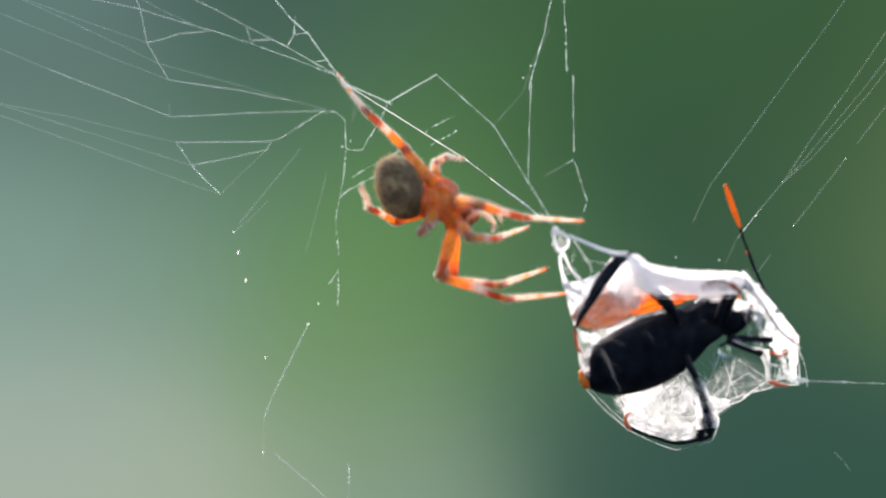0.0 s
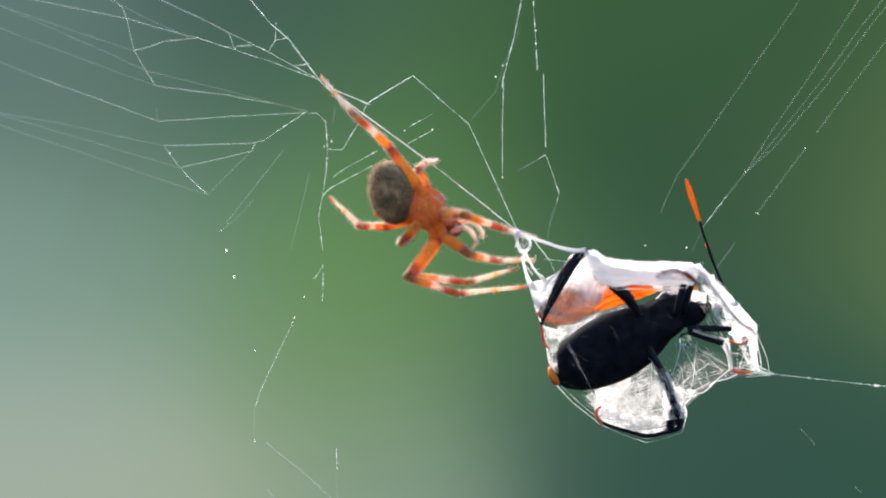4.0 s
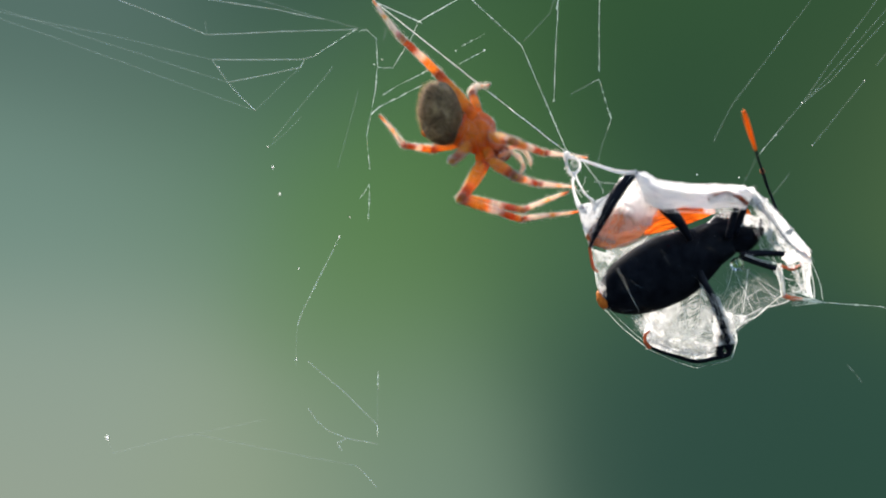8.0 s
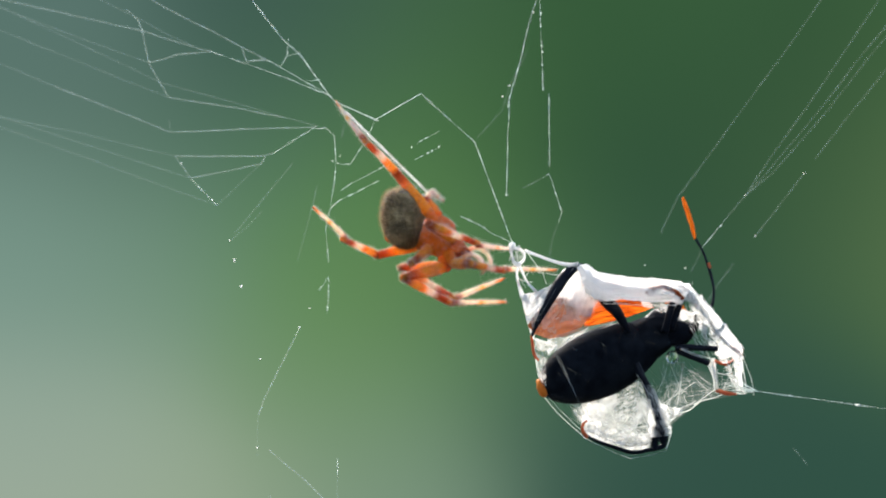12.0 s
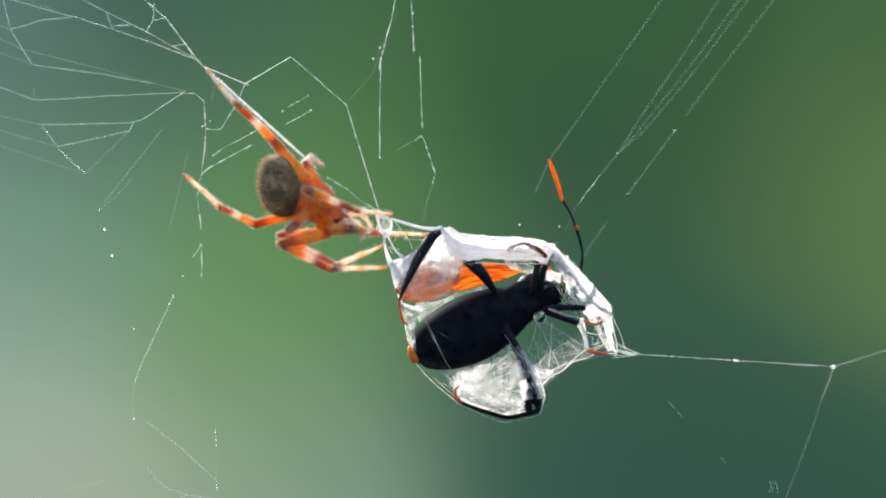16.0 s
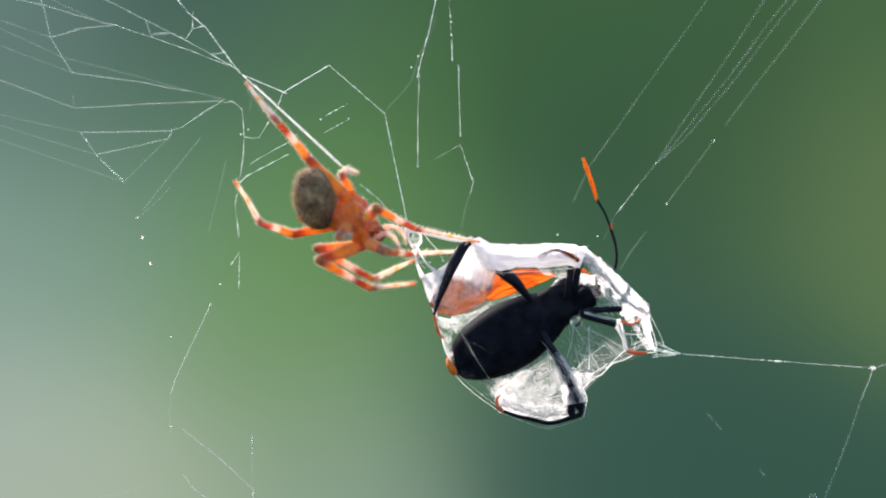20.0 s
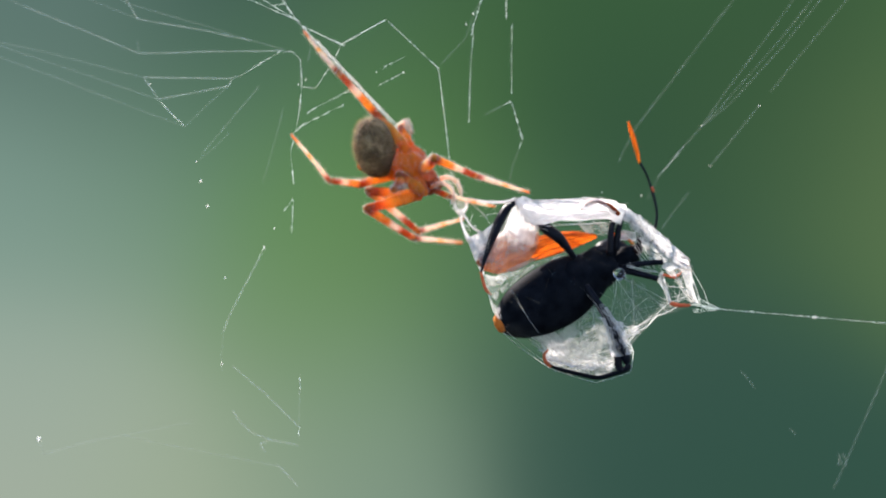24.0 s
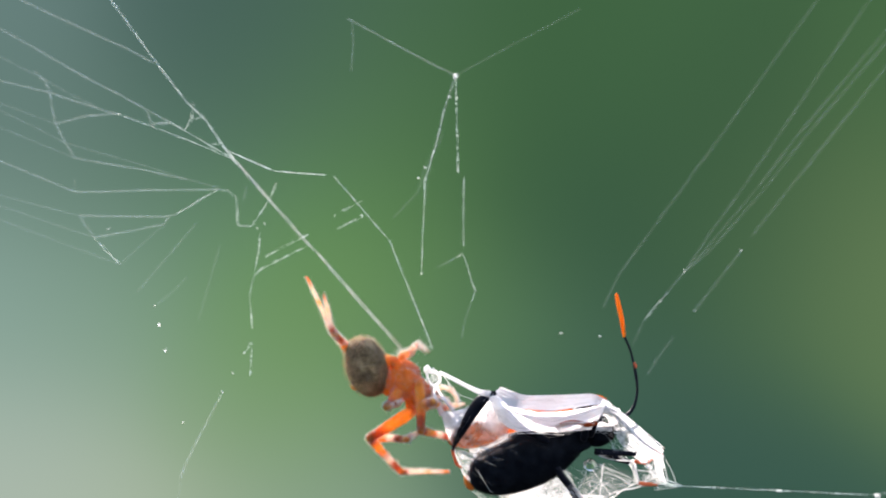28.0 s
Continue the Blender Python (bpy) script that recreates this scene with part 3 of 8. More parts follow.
def belly(q):
    """Widest behind the middle, narrowing to the neck."""
    return 1.0 - 0.04 * q.x - 0.26 * max(0.0, q.x) ** 2 + 0.06 * max(0.0, -q.x) ** 3


part("abdomen", blob((-1.43, 1.14, -1.54), (7.1, 2.9, 3.45), axis, 64, 44, 0.02, 1.5, belly), BLACK, bug, "smooth black belly")
part("thorax", blob((3.0, 1.26, 0.85), (3.9, 2.2, 2.25), axis, 40, 28, 0.12, 2.4, belly), BLACK, bug)
part("pronotum", blob((4.55, 1.9, 2.25), (2.3, 1.6, 1.75), axis, 36, 24, 0.10, 2.4), SHIELD, bug, "lumpy blue-black neck shield")
part("head", blob((6.19, 0.2, 1.52), (1.75, 1.15, 1.15), Euler((0, radians(-30), 0)), 36, 24, 0.10, 2.0, belly), BLACK, bug)
part("snout", blob((7.41, -0.2, 2.27), (0.55, 0.5, 0.62), Euler((0, radians(20), 0)), 20, 14, 0.12, 3.0), BLACK, bug)
for p in ((7.57, -0.5, 3.13), (7.09, -0.9, 1.84)):
    part("eye", blob(p, (0.34, 0.34, 0.36), None, 16, 12), EYE, bug)
part("tail_tip", blob((-7.79, 0.7, -4.43), (1.0, 0.55, 0.5), Euler((0, radians(70), 0)), 20, 14, 0.2, 2.0), TAIL, bug, "orange tip of the tail")
for k in range(2, 5):
    f = k / 4
    c = Vector((-6.43, 0.92, -3.7)).lerp(Vector((0.42, 0.92, -0.33)), f)
    bm = bmesh.new()
    r = 3.37 * math.sqrt(1 - (1.05 * f - 0.72) ** 2) * (1 + 0.02 * (1 - f))
    arc = [c + Vector((math.sin(a) * 0.42 * r, -math.cos(a) * r * 0.88, math.sin(a) * r)) for a in (radians(-52 + 104 * i / 12) for i in range(13))]
    tube(bm, arc, [0.01, 0.03, 0.03, 0.01], 6)
    part("belly_ring", bm, BLACK, bug)

# wings: thin shells along the back edge
def wing(a, b, material, lab):
    bm = sheet(a, b, 24, 8, -0.25, 0.05, 2.0)
    bmesh.ops.solidify(bm, geom=bm.faces[:], thickness=0.00009)
    ob = part("wing", bm, material, bug, lab)
    for k in (0.25, 0.5, 0.75):
        vein = bmesh.new()
        line = [Vector(p).lerp(Vector(q), k) + Vector((0, -0.28, 0)) for p, q in zip(bend(a, 4), bend(b, 4))]
        tube(vein, line, [0.02, 0.035, 0.02], 6)
        part("wing_vein", vein, VEIN, ob)


wing(((-4.09, 0.2, 3.96), (-2.71, 0.3, 4.64), (-0.82, 0.4, 4.98), (1.19, 0.5, 4.93), (3.14, 0.6, 4.47)), ((-3.76, 0.1, 1.92), (-2.5, 0.2, 2.15), (-0.66, 0.3, 2.6), (1.3, 0.5, 3.22), (3.38, 0.7, 4.07)), WING, "bright orange wing base with dark veins")
wing(((-9.73, -0.9, 1.84), (-8.49, -0.9, 3.98), (-6.61, -0.7, 5.1), (-4.61, -0.4, 5.33), (-2.75, 0, 4.99)), ((-8.92, -0.6, 1.04), (-7.55, -0.5, 0.59), (-5.74, -0.4, 0.92), (-4.23, -0.1, 1.7), (-3.2, 0, 3.06)), WING_PALE, "pale orange wing tip under silk")


def insect_leg(name, points, radii, material, label="", flat=1.0, bristle=0):
    bm = bmesh.new()
    tube(bm, bend(points, 7), radii, 10, flat)
    ob = part(name, bm, material, bug, label)
    if bristle:
        part("spines", spikes(ob.data, bristle, 0.42, 0.035, 0.4, 5), LEG_BLACK, ob)
    return ob


insect_leg("hind_femur", ((0.51, -0.9, 1.62), (-0.09, -1.5, 2.42), (-1.01, -2.1, 3.55), (-2, -2, 4.55), (-3.1, -1.9, 5.67), (-4.37, -1.8, 7.23)), (0.30, 0.36, 0.52, 0.64, 0.60, 0.48, 0.36), LEG_BLACK, "black hind thigh", 1.0, 40)
insect_leg("hind_tibia", ((-4.44, -1.9, 8.12), (-5.34, -1.95, 7.78), (-6.28, -1.9, 6.89), (-7.27, -1.7, 5.27), (-8.25, -1.4, 3.31), (-8.9, -1.1, 1.85), (-9.28, -0.9, 0.77)), (0.20, 0.44, 0.66, 0.70, 0.58, 0.40, 0.26, 0.16), LEG_BLACK, "flattened black hind shin", 0.55, 30)
insect_leg("hind_tarsus", ((-9.28, -0.9, 0.88), (-9.1, -0.8, -0.25), (-8.87, -0.7, -1.1), (-8.41, -0.6, -1.61)), (0.14, 0.15, 0.16, 0.08), TARSUS, "rusty foot")
insect_leg("hind_femur", ((1.4, -1, -1.53), (1.94, -1.1, -2.76), (2.65, -0.9, -4.01), (3.34, -0.5, -5.62), (4, 0, -7.26), (4.68, 0.6, -8.86), (4.89, 0.8, -9.63)), (0.34, 0.38, 0.40, 0.42, 0.46, 0.56, 0.54, 0.34), LEG_BLACK, "black hind thigh", 1.0, 30)
insect_leg("hind_tibia", ((5.04, 1, -9.65), (4.71, 1.1, -10.12), (3.47, 1.2, -10.48), (1.76, 1.2, -10.77), (-0.09, 1.1, -10.29), (-1.71, 1, -9.77), (-2.85, 1, -9.25), (-3.42, 1, -8.62)), (0.40, 0.40, 0.30, 0.28, 0.26, 0.24, 0.18, 0.12), LEG_BLACK, "flattened black hind shin", 0.6, 30)
insect_leg("hind_knee", ((3.52, 0.2, -7.73), (3.92, 0.5, -8.85), (3.92, 0.8, -9.68), (4.18, 1, -10.34)), (0.24, 0.42, 0.46, 0.30), LEG_BLACK, "serrated black knee", 0.8, 110)
insect_leg("hind_tarsus", ((-2.97, 0.95, -9.36), (-3.43, 0.9, -8.73), (-3.5, 0.8, -8.03), (-3.06, 0.7, -7.56)), (0.16, 0.18, 0.15, 0.09), TARSUS, "rusty curled foot")
insect_leg("middle_femur", ((4.25, -0.92, 1.62), (4.53, -1.49, 3.54), (4.99, -1.72, 5.39)), (0.38, 0.36, 0.3), LEG_BLACK)
insect_leg("front_femur", ((4.95, -0.8, 2.01), (5.37, -1.49, 3.99), (6.02, -1.6, 5.78)), (0.36, 0.34, 0.28), LEG_BLACK)
insect_leg("middle_tibia", ((5.3, -3.4, 5.11), (4.33, -4.4, 5.66), (3.07, -4.75, 6.21), (1.98, -4.75, 5.99), (1.35, -4.6, 5.45)), (0.22, 0.26, 0.2, 0.24, 0.12), VEIN, "rusty brown shin under silk")
insect_leg("front_tibia", ((6.02, -1.3, 5.7), (7.45, -0.7, 4.5), (9.5, -0.5, 1.9), (11.6, -0.5, 0.1)), (0.22, 0.18, 0.16, 0.12), LEG_BLACK)
insect_leg("middle_femur", ((5.4, -0.8, 0.04), (7.0, -1.3, 0.2), (9.5, -1.6, 0.15)), (0.36, 0.34, 0.28), LEG_BLACK)
insect_leg("front_femur", ((5.44, -0.57, -0.09), (6.92, -0.8, -0.64), (8.89, -0.8, -1.37)), (0.34, 0.34, 0.28), LEG_BLACK)
insect_leg("front_tibia", ((8.89, -0.8, -1.37), (9.46, -0.74, -2.5), (9.81, -0.69, -4.03)), (0.24, 0.2, 0.18), STRAND, "silk-covered shin")
insect_leg("front_tarsus", ((9.81, -0.69, -4.03), (10.62, -0.63, -4.31), (11.87, -0.57, -4.43)), (0.2, 0.22, 0.12), TARSUS, "rusty red foot")
insect_leg("middle_tarsus", ((9.37, -1.14, -1.07), (10.52, -1.03, -1.41), (11.45, -0.92, -0.86)), (0.14, 0.16, 0.1), TARSUS, "rusty red foot")
insect_leg("front_tarsus", ((11.08, -1.03, 0.61), (11.77, -0.97, 0.05), (12.24, -0.92, -0.41)), (0.14, 0.16, 0.1), TARSUS, "rusty red foot")
insect_leg("folded_antenna", ((7.27, 1.72, 3.37), (6.65, 2.06, 4.4), (5.81, 2.17, 4.75), (5.06, 2.17, 4.63)), (0.16, 0.2, 0.24, 0.14), ANTENNA_TIP, "orange feeler folded under silk")

HINGE = Vector((9.4, 0.46, 4.08))
bm = bmesh.new()
line = [Vector(p) - HINGE for p in ((7.86, 0.69, 3.05), (8.83, 0.46, 3.51), (9.46, 0.46, 4.53), (9.63, 0.46, 5.9), (9.41, 0.52, 7.26), (8.96, 0.52, 8.63), (8.4, 0.57, 10.11), (7.55, 0.57, 11.48))]
tube(bm, bend(line, 5), [0.2, 0.2, 0.18, 0.14, 0.13, 0.17, 0.12, 0.12, 0.14], 10)
antenna = part("antenna", bm, LEG_BLACK, bug, "long thin black feeler")
antenna.matrix_basis = Matrix.Translation(mm(HINGE))
bm = bmesh.new()
tube(bm, bend([Vector(p) - HINGE for p in ((7.6, 0.57, 11.31), (7.15, 0.57, 12.96), (6.58, 0.57, 14.55), (6.18, 0.57, 15.69))], 5), [0.14, 0.22, 0.25, 0.23, 0.12], 10)
part("antenna_tip", bm, ANTENNA_TIP, antenna, "orange end of the feeler")
bm = bmesh.new()
tube(bm, [Vector(p) - HINGE for p in ((9.19, 0.52, 8.34), (9.07, 0.52, 8.63), (8.96, 0.52, 8.91))], [0.17, 0.22, 0.17], 10)
part("antenna_joint", bm, TARSUS, antenna, "rusty joint")

# ---- the silk shroud ----
shroud = thing("silk_shroud", "torn white silk wrapping spun round the bug", "silk")
shroud.matrix_basis = BUG_AT


def silk(a, b, material, label="", **kw):
    ob = part("silk_sheet", sheet(a, b, **kw), material, shroud, label)
    count = {SILK_RAGGED: 30, SILK_LACE: 40, SILK_THICK: 60, SILK_CRADLE: 40, SILK_HAMMOCK: 30}.get(material, 0)
    if count:
        tagged(part("silk_lint", fibres(a, b, count, kw.get("seed", 0.0)), NET, ob, "loose single silk fibres"), kind="stuff")
    return ob


# ridge, side panel, slope, hammock and the thin sheets between
silk(((-5.21, -2.3, 7.94), (-4.3, -2.6, 8.27), (-3.29, -3.4, 7.43), (-0.63, -4, 7.03), (2.11, -4, 6.98), (4.73, -3.2, 6.82), (6.51, -1.8, 6.5)), ((-4.3, -2.6, 5.33), (-3.52, -3, 4.78), (-2.44, -3.6, 4.51), (-0.63, -4, 4.79), (2.11, -4, 4.57), (4.23, -3.2, 4.73), (5.6, -1.9, 4.44)), SILK_THICK, "thick white silk over the raised leg", sag=-0.3, wrinkle=0.10, seed=1.0, lobes=0.14)
silk(((-4.99, -2.06, 7.9), (-2.69, -3.2, 6.99), (1.13, -3.43, 6.71), (5.15, -2.63, 6.78), (6.88, -1.26, 5.78)), ((-3.97, 0, 7.65), (-1.65, 0.34, 6.35), (1.79, 0.57, 6.12), (5.5, 0.57, 6.12), (6.99, 0.34, 5.33)), SILK_THICK, "", sag=0.0, wrinkle=0.10, seed=2.0)
silk(((-4.77, -2.06, 8.23), (-6.41, -1.83, 6.23), (-7.95, -1.49, 3.43), (-9.03, -1.03, 0.84)), ((-2.24, -2.29, 5.33), (-2.41, -1.95, 3.21), (-3.37, -1.6, 0.97), (-7.19, -1.14, -1.18)), SILK_VEIL, "loose silk veil over the pale wing", sag=-0.3, wrinkle=0.10, seed=3.0)
silk(((-4.88, -2.12, 8.12), (-5.53, -1.95, 6.78), (-6.19, -1.83, 5.33), (-6.63, -1.72, 4.21)), ((-2.27, -2.52, 5.67), (-2.44, -2.17, 4.11), (-3.3, -1.95, 2.66), (-4.94, -1.6, 1.42)), SILK_DRAPE, "", sag=-0.3, wrinkle=0.10, seed=3.6)
silk(((-7.18, 0.8, -1.18), (-5.32, 0.57, 0.26), (-3.34, 0.46, 1.46), (0.34, 0.34, 2.48)), ((-7.4, 0.92, -0.61), (-5.37, 0.69, 0.77), (-3.44, 0.57, 1.85), (0.24, 0.46, 2.77)), SILK_MID, "", wrinkle=0.03, seed=3.9)
silk(((-5.1, -2.06, 8.01), (-3.92, -2.4, 6.89), (-2.28, -2.63, 5.67)), ((-8.1, 1.49, 1.88), (-5.48, 1.83, 3.83), (-2.8, 2.06, 4.75)), SILK_DRAPE, "", wrinkle=0.1, seed=23.0)
silk(((-9.52, -1.2, 2.41), (-8.29, -1.2, 4.21), (-6.47, -1, 5.22), (-3.5, -0.6, 5.44)), ((-8.95, -1, 0.94), (-7.59, -0.9, 0.49), (-5.78, -0.8, 0.82), (-3.49, -0.5, 1.94)), SILK_FILM, "", wrinkle=0.08, seed=22.0)
silk(((-7.66, -0.4, 0.58), (-6.65, -0.5, 0.93), (-5.19, -0.6, 1.49), (-2.94, -0.6, 2.28)), ((-7.08, -0.2, -0.44), (-5.95, -0.3, -0.1), (-4.61, -0.4, 0.7), (-2.57, -0.4, 1.71)), SILK_FILM, "", wrinkle=0.05, seed=22.5)
silk(((-5.11, -1.9, 8.01), (-6.3, -1.5, 6.95), (-7.71, -1, 5.89), (-8.8, -0.5, 5.33), (-10.24, -0.1, 4.93)), ((-5.58, -2.1, 7.67), (-7.01, -1.9, 5.89), (-7.99, -1.6, 3.99), (-8.74, -1.2, 2.41), (-9.27, -0.8, 1.16)), SILK_THICK, "", sag=-0.2, wrinkle=0.14, seed=4.0, lobes=0.10)
silk(((-10.34, 0.1, 4.87), (-10.06, 0, 3.51), (-9.68, -0.2, 2.16), (-9.13, -0.5, 0.47)), ((-8.91, -0.5, 5.27), (-8.82, -0.8, 3.98), (-8.88, -0.9, 2.57), (-8.98, -0.7, 0.59)), SILK_RAGGED, "", sag=-0.2, wrinkle=0.14, seed=5.0)
silk(((6.15, -1.4, 6.67), (7.38, -1.4, 5.67), (8.39, -1.4, 4.77), (10.54, -1.3, 2.36), (12.02, -1.2, 0.67), (12.39, -1.1, -0.62)), ((5.66, -1.6, 5.67), (6.91, -1.5, 4.77), (7.92, -1.5, 3.76), (9.62, -1.4, 1.41), (10.99, -1.3, -0.28), (11.69, -1.2, -1.07)), SILK_RAGGED, "thick silk slope", sag=-0.2, wrinkle=0.10, seed=6.0, lobes=0.3)
silk(((6.22, -1.6, 6.34), (7.56, -1.6, 4.99), (9.04, -1.5, 3.2), (10.52, -1.4, 1.3), (11.69, -1.2, -0.39)), ((5.86, -1.7, 5.33), (6.98, -1.7, 3.99), (7.56, -1.6, 1.98), (8.48, -1.5, 0.63), (9.87, -1.3, -0.95)), SILK_LACE, "lacy silk web on the inner side of the slope", sag=-0.2, wrinkle=0.16, seed=6.6, lobes=0.4)
silk(((9.28, -1.4, 0.06), (10.52, -1.4, -0.27), (12.14, -1.2, -0.39)), ((10.12, -1.2, -1.4), (10.87, -1.1, -1.63), (12.07, -1, -1.75)), SILK_MID, "", wrinkle=0.12, seed=6.9, lobes=0.2)
silk(((5.27, -1.3, 3.76), (6.03, -1.4, 3.99), (7.16, -1.4, 3.65)), ((5.38, -1.3, 2.86), (6.15, -1.4, 2.92), (7.06, -1.3, 2.75)), SILK_LACE, "scrap of silk above the head", wrinkle=0.12, seed=6.2, lobes=0.3)
silk(((1.3, -1.6, 4.99), (2.51, -1.7, 5), (3.83, -1.8, 4.94), (5.53, -1.7, 4.77)), ((1.94, -1.1, 4.21), (2.93, -1.2, 3.87), (4.04, -1.3, 3.54), (5.61, -1.3, 3.09)), SILK_MID, "glassy silk drawn down to the neck shield", wrinkle=0.18, seed=6.4, lobes=0.4)
silk(((10.14, -1.1, -1.19), (10.73, -1, -2.2), (11.34, -0.8, -3.23), (11.95, -0.6, -4.15)), ((10.7, -1.1, -1.07), (11.29, -1, -2.09), (11.79, -0.8, -3.12), (12.4, -0.6, -4.03)), SILK_MID, "", wrinkle=0.08, seed=8.6)
silk(((12.32, -0.9, 0.27), (12.45, -0.85, -1.37), (12.38, -0.7, -2.9), (12.75, -0.55, -4.32)), ((11.26, -1.1, -0.68), (11.52, -0.95, -1.92), (11.79, -0.8, -3.17), (12.29, -0.6, -4.09)), SILK_LACE, "", wrinkle=0.12, seed=8.0, lobes=0.15)
silk(((8.94, -1.2, -0.84), (9.15, -1, -1.92), (9.42, -0.8, -3.12), (9.56, -0.7, -4.08)), ((9.39, -1.2, -0.84), (9.61, -0.97, -1.92), (9.82, -0.8, -3.12), (10.01, -0.7, -4.14)), SILK_LACE, "silk wound round the front shin", wrinkle=0.06, seed=9.0)
silk(((-3.46, 1.6, -7.78), (-2.88, 1.7, -9.17), (-1.02, 1.8, -10.1), (1.51, 1.8, -10.79), (3.33, 1.7, -10.55), (4.58, 1.6, -9.96)), ((-2.3, 1.7, -5.6), (-1.15, 1.7, -6.64), (0.44, 1.6, -7.43), (2.15, 1.5, -8.11), (3.15, 1.3, -8.54), (3.91, 1.1, -8.86)), SILK_CRADLE, "white silk hammock round the lower leg", sag=0.5, wrinkle=0.16, seed=10.0, lobes=0.2)
silk(((-3.38, 0.4, -8.55), (-1.13, 0.2, -9.55), (1.36, 0.2, -10.12), (3.79, 0.4, -9.46)), ((-2.72, 2, -7.7), (-0.62, 2.2, -8.65), (1.92, 2.2, -9.23), (3.93, 1.8, -8.72)), SILK_LACE, "clotted silk along the shin", sag=0.2, wrinkle=0.3, seed=10.6, lobes=0.4)
silk(((-5.39, 0.8, -5.52), (-4.69, 0.9, -6.67), (-3.89, 0.9, -7.81), (-3.08, 1, -9.19)), ((-2.53, 1.7, -4.91), (-1.38, 1.7, -6.12), (-0.71, 1.6, -7.43), (-0.39, 1.4, -9.13)), SILK_HAMMOCK, "", sag=0.3, wrinkle=0.2, seed=11.0, lobes=0.2)
silk(((-3.8, 1.7, -5.49), (-1.81, 1.9, -4.81), (0.27, 2, -3.9), (2.07, 1.7, -2.96), (3.02, 1.2, -4.18)), ((-2.9, 1.5, -7.42), (-0.68, 1.4, -8.67), (1.77, 1.3, -9.35), (3.46, 1.1, -9.21), (4.22, 0.9, -8.61)), SILK_HAMMOCK, "", sag=0.3, wrinkle=0.2, seed=11.4, lobes=0.2)
silk(((-8.01, 0.46, -5.03), (-6.49, 0.34, -5.7), (-5.05, 0.46, -6.57), (-3.6, 0.69, -8.3)), ((-6.61, -0.92, -4.74), (-5.21, -1.03, -5.12), (-4.08, -0.92, -5.58), (-2.6, -0.34, -6.77)), SILK_THIN, "", wrinkle=0.12, seed=12.0)
silk(((5.32, 0.7, -9.16), (5.47, 0.3, -7.69), (8.32, -0.2, -5.31), (12.43, -0.5, -4.44)), ((3.06, -1.1, -2.87), (4.73, -1.2, -1.35), (6.64, -1.2, -1.07), (9.29, -0.9, -2.21)), SILK_THIN, "sparse silk net under the front legs", sag=-0.3, wrinkle=0.2, seed=13.0)
silk(((3.77, -0.3, -5.64), (5.03, -0.2, -5.99), (6.28, -0.2, -5.99), (7.96, -0.3, -5.08)), ((4.58, 0.4, -8.21), (5.13, 0.3, -7.52), (5.89, 0.1, -6.93), (7.09, -0.1, -6)), SILK_MID, "silk gathered where the net meets the leg", wrinkle=0.15, seed=14.0)
silk(((-9.02, -0.5, 0.7), (-8.77, -0.2, -1.12), (-8.29, 0.2, -3.08), (-7.8, 0.6, -4.7)), ((-6.61, -0.7, 0.03), (-7.36, -0.8, -0.86), (-7.69, -0.8, -2.22), (-7.55, -0.4, -4.05)), SILK_MID, "", wrinkle=0.12, seed=15.0)
silk(((-8.29, -0.92, -0.41), (-5.8, -1.26, 0.62), (-3.04, -1.6, 1.75), (-0.24, -1.6, 2.76)), ((-6.64, -1.26, -0.61), (-4.7, -1.49, 0.63), (-2.49, -1.72, 1.65), (-0.54, -1.72, 2.43)), SILK_THIN, "", wrinkle=0.05, seed=16.0)
silk(((2.37, -1.2, -4.21), (2.99, -0.9, -5.58), (3.62, -0.5, -6.98), (4.17, 0, -8.5)), ((3.27, -1.2, -3.99), (3.89, -0.9, -5.25), (4.53, -0.5, -6.75), (5.21, 0.1, -8.52)), SILK_OVER, "", wrinkle=0.08, seed=31.0)
silk(((2.29, -1, -5.01), (2.67, -0.8, -6.27), (2.96, -0.4, -7.67), (3.26, 0, -9.07)), ((4.67, -0.9, -5.7), (5.07, -0.6, -6.74), (5.37, -0.2, -7.91), (5.32, 0.1, -8.86)), SILK_LACE, "silk caught over the lower thigh", wrinkle=0.15, seed=31.6, lobes=0.3)
silk(((1.17, -5, 6.1), (2.47, -5.05, 6.53), (3.91, -4.9, 6.32), (5.18, -4, 5.66)), ((1.39, -5, 5.12), (2.47, -5.05, 5.34), (3.8, -4.9, 5.23), (4.85, -4, 4.79)), SILK_OVER, "", wrinkle=0.08, seed=33.0)

rnd = random.Random(11)


def strand(a, b, r=0.035, sagging=0.15, where=None, name="silk_strand", material=None):
    a, b = Vector(a), Vector(b)
    mid = a.lerp(b, rnd.uniform(0.35, 0.65)) + Vector((rnd.uniform(-1, 1), rnd.uniform(-1, 0.4), rnd.uniform(-1, 0.3))) * sagging
    bm = bmesh.new()
    tube(bm, bend((a, mid, b), 6), [r, r * 0.8, r], 5)
    return part(name, bm, material or STRAND, where or shroud)


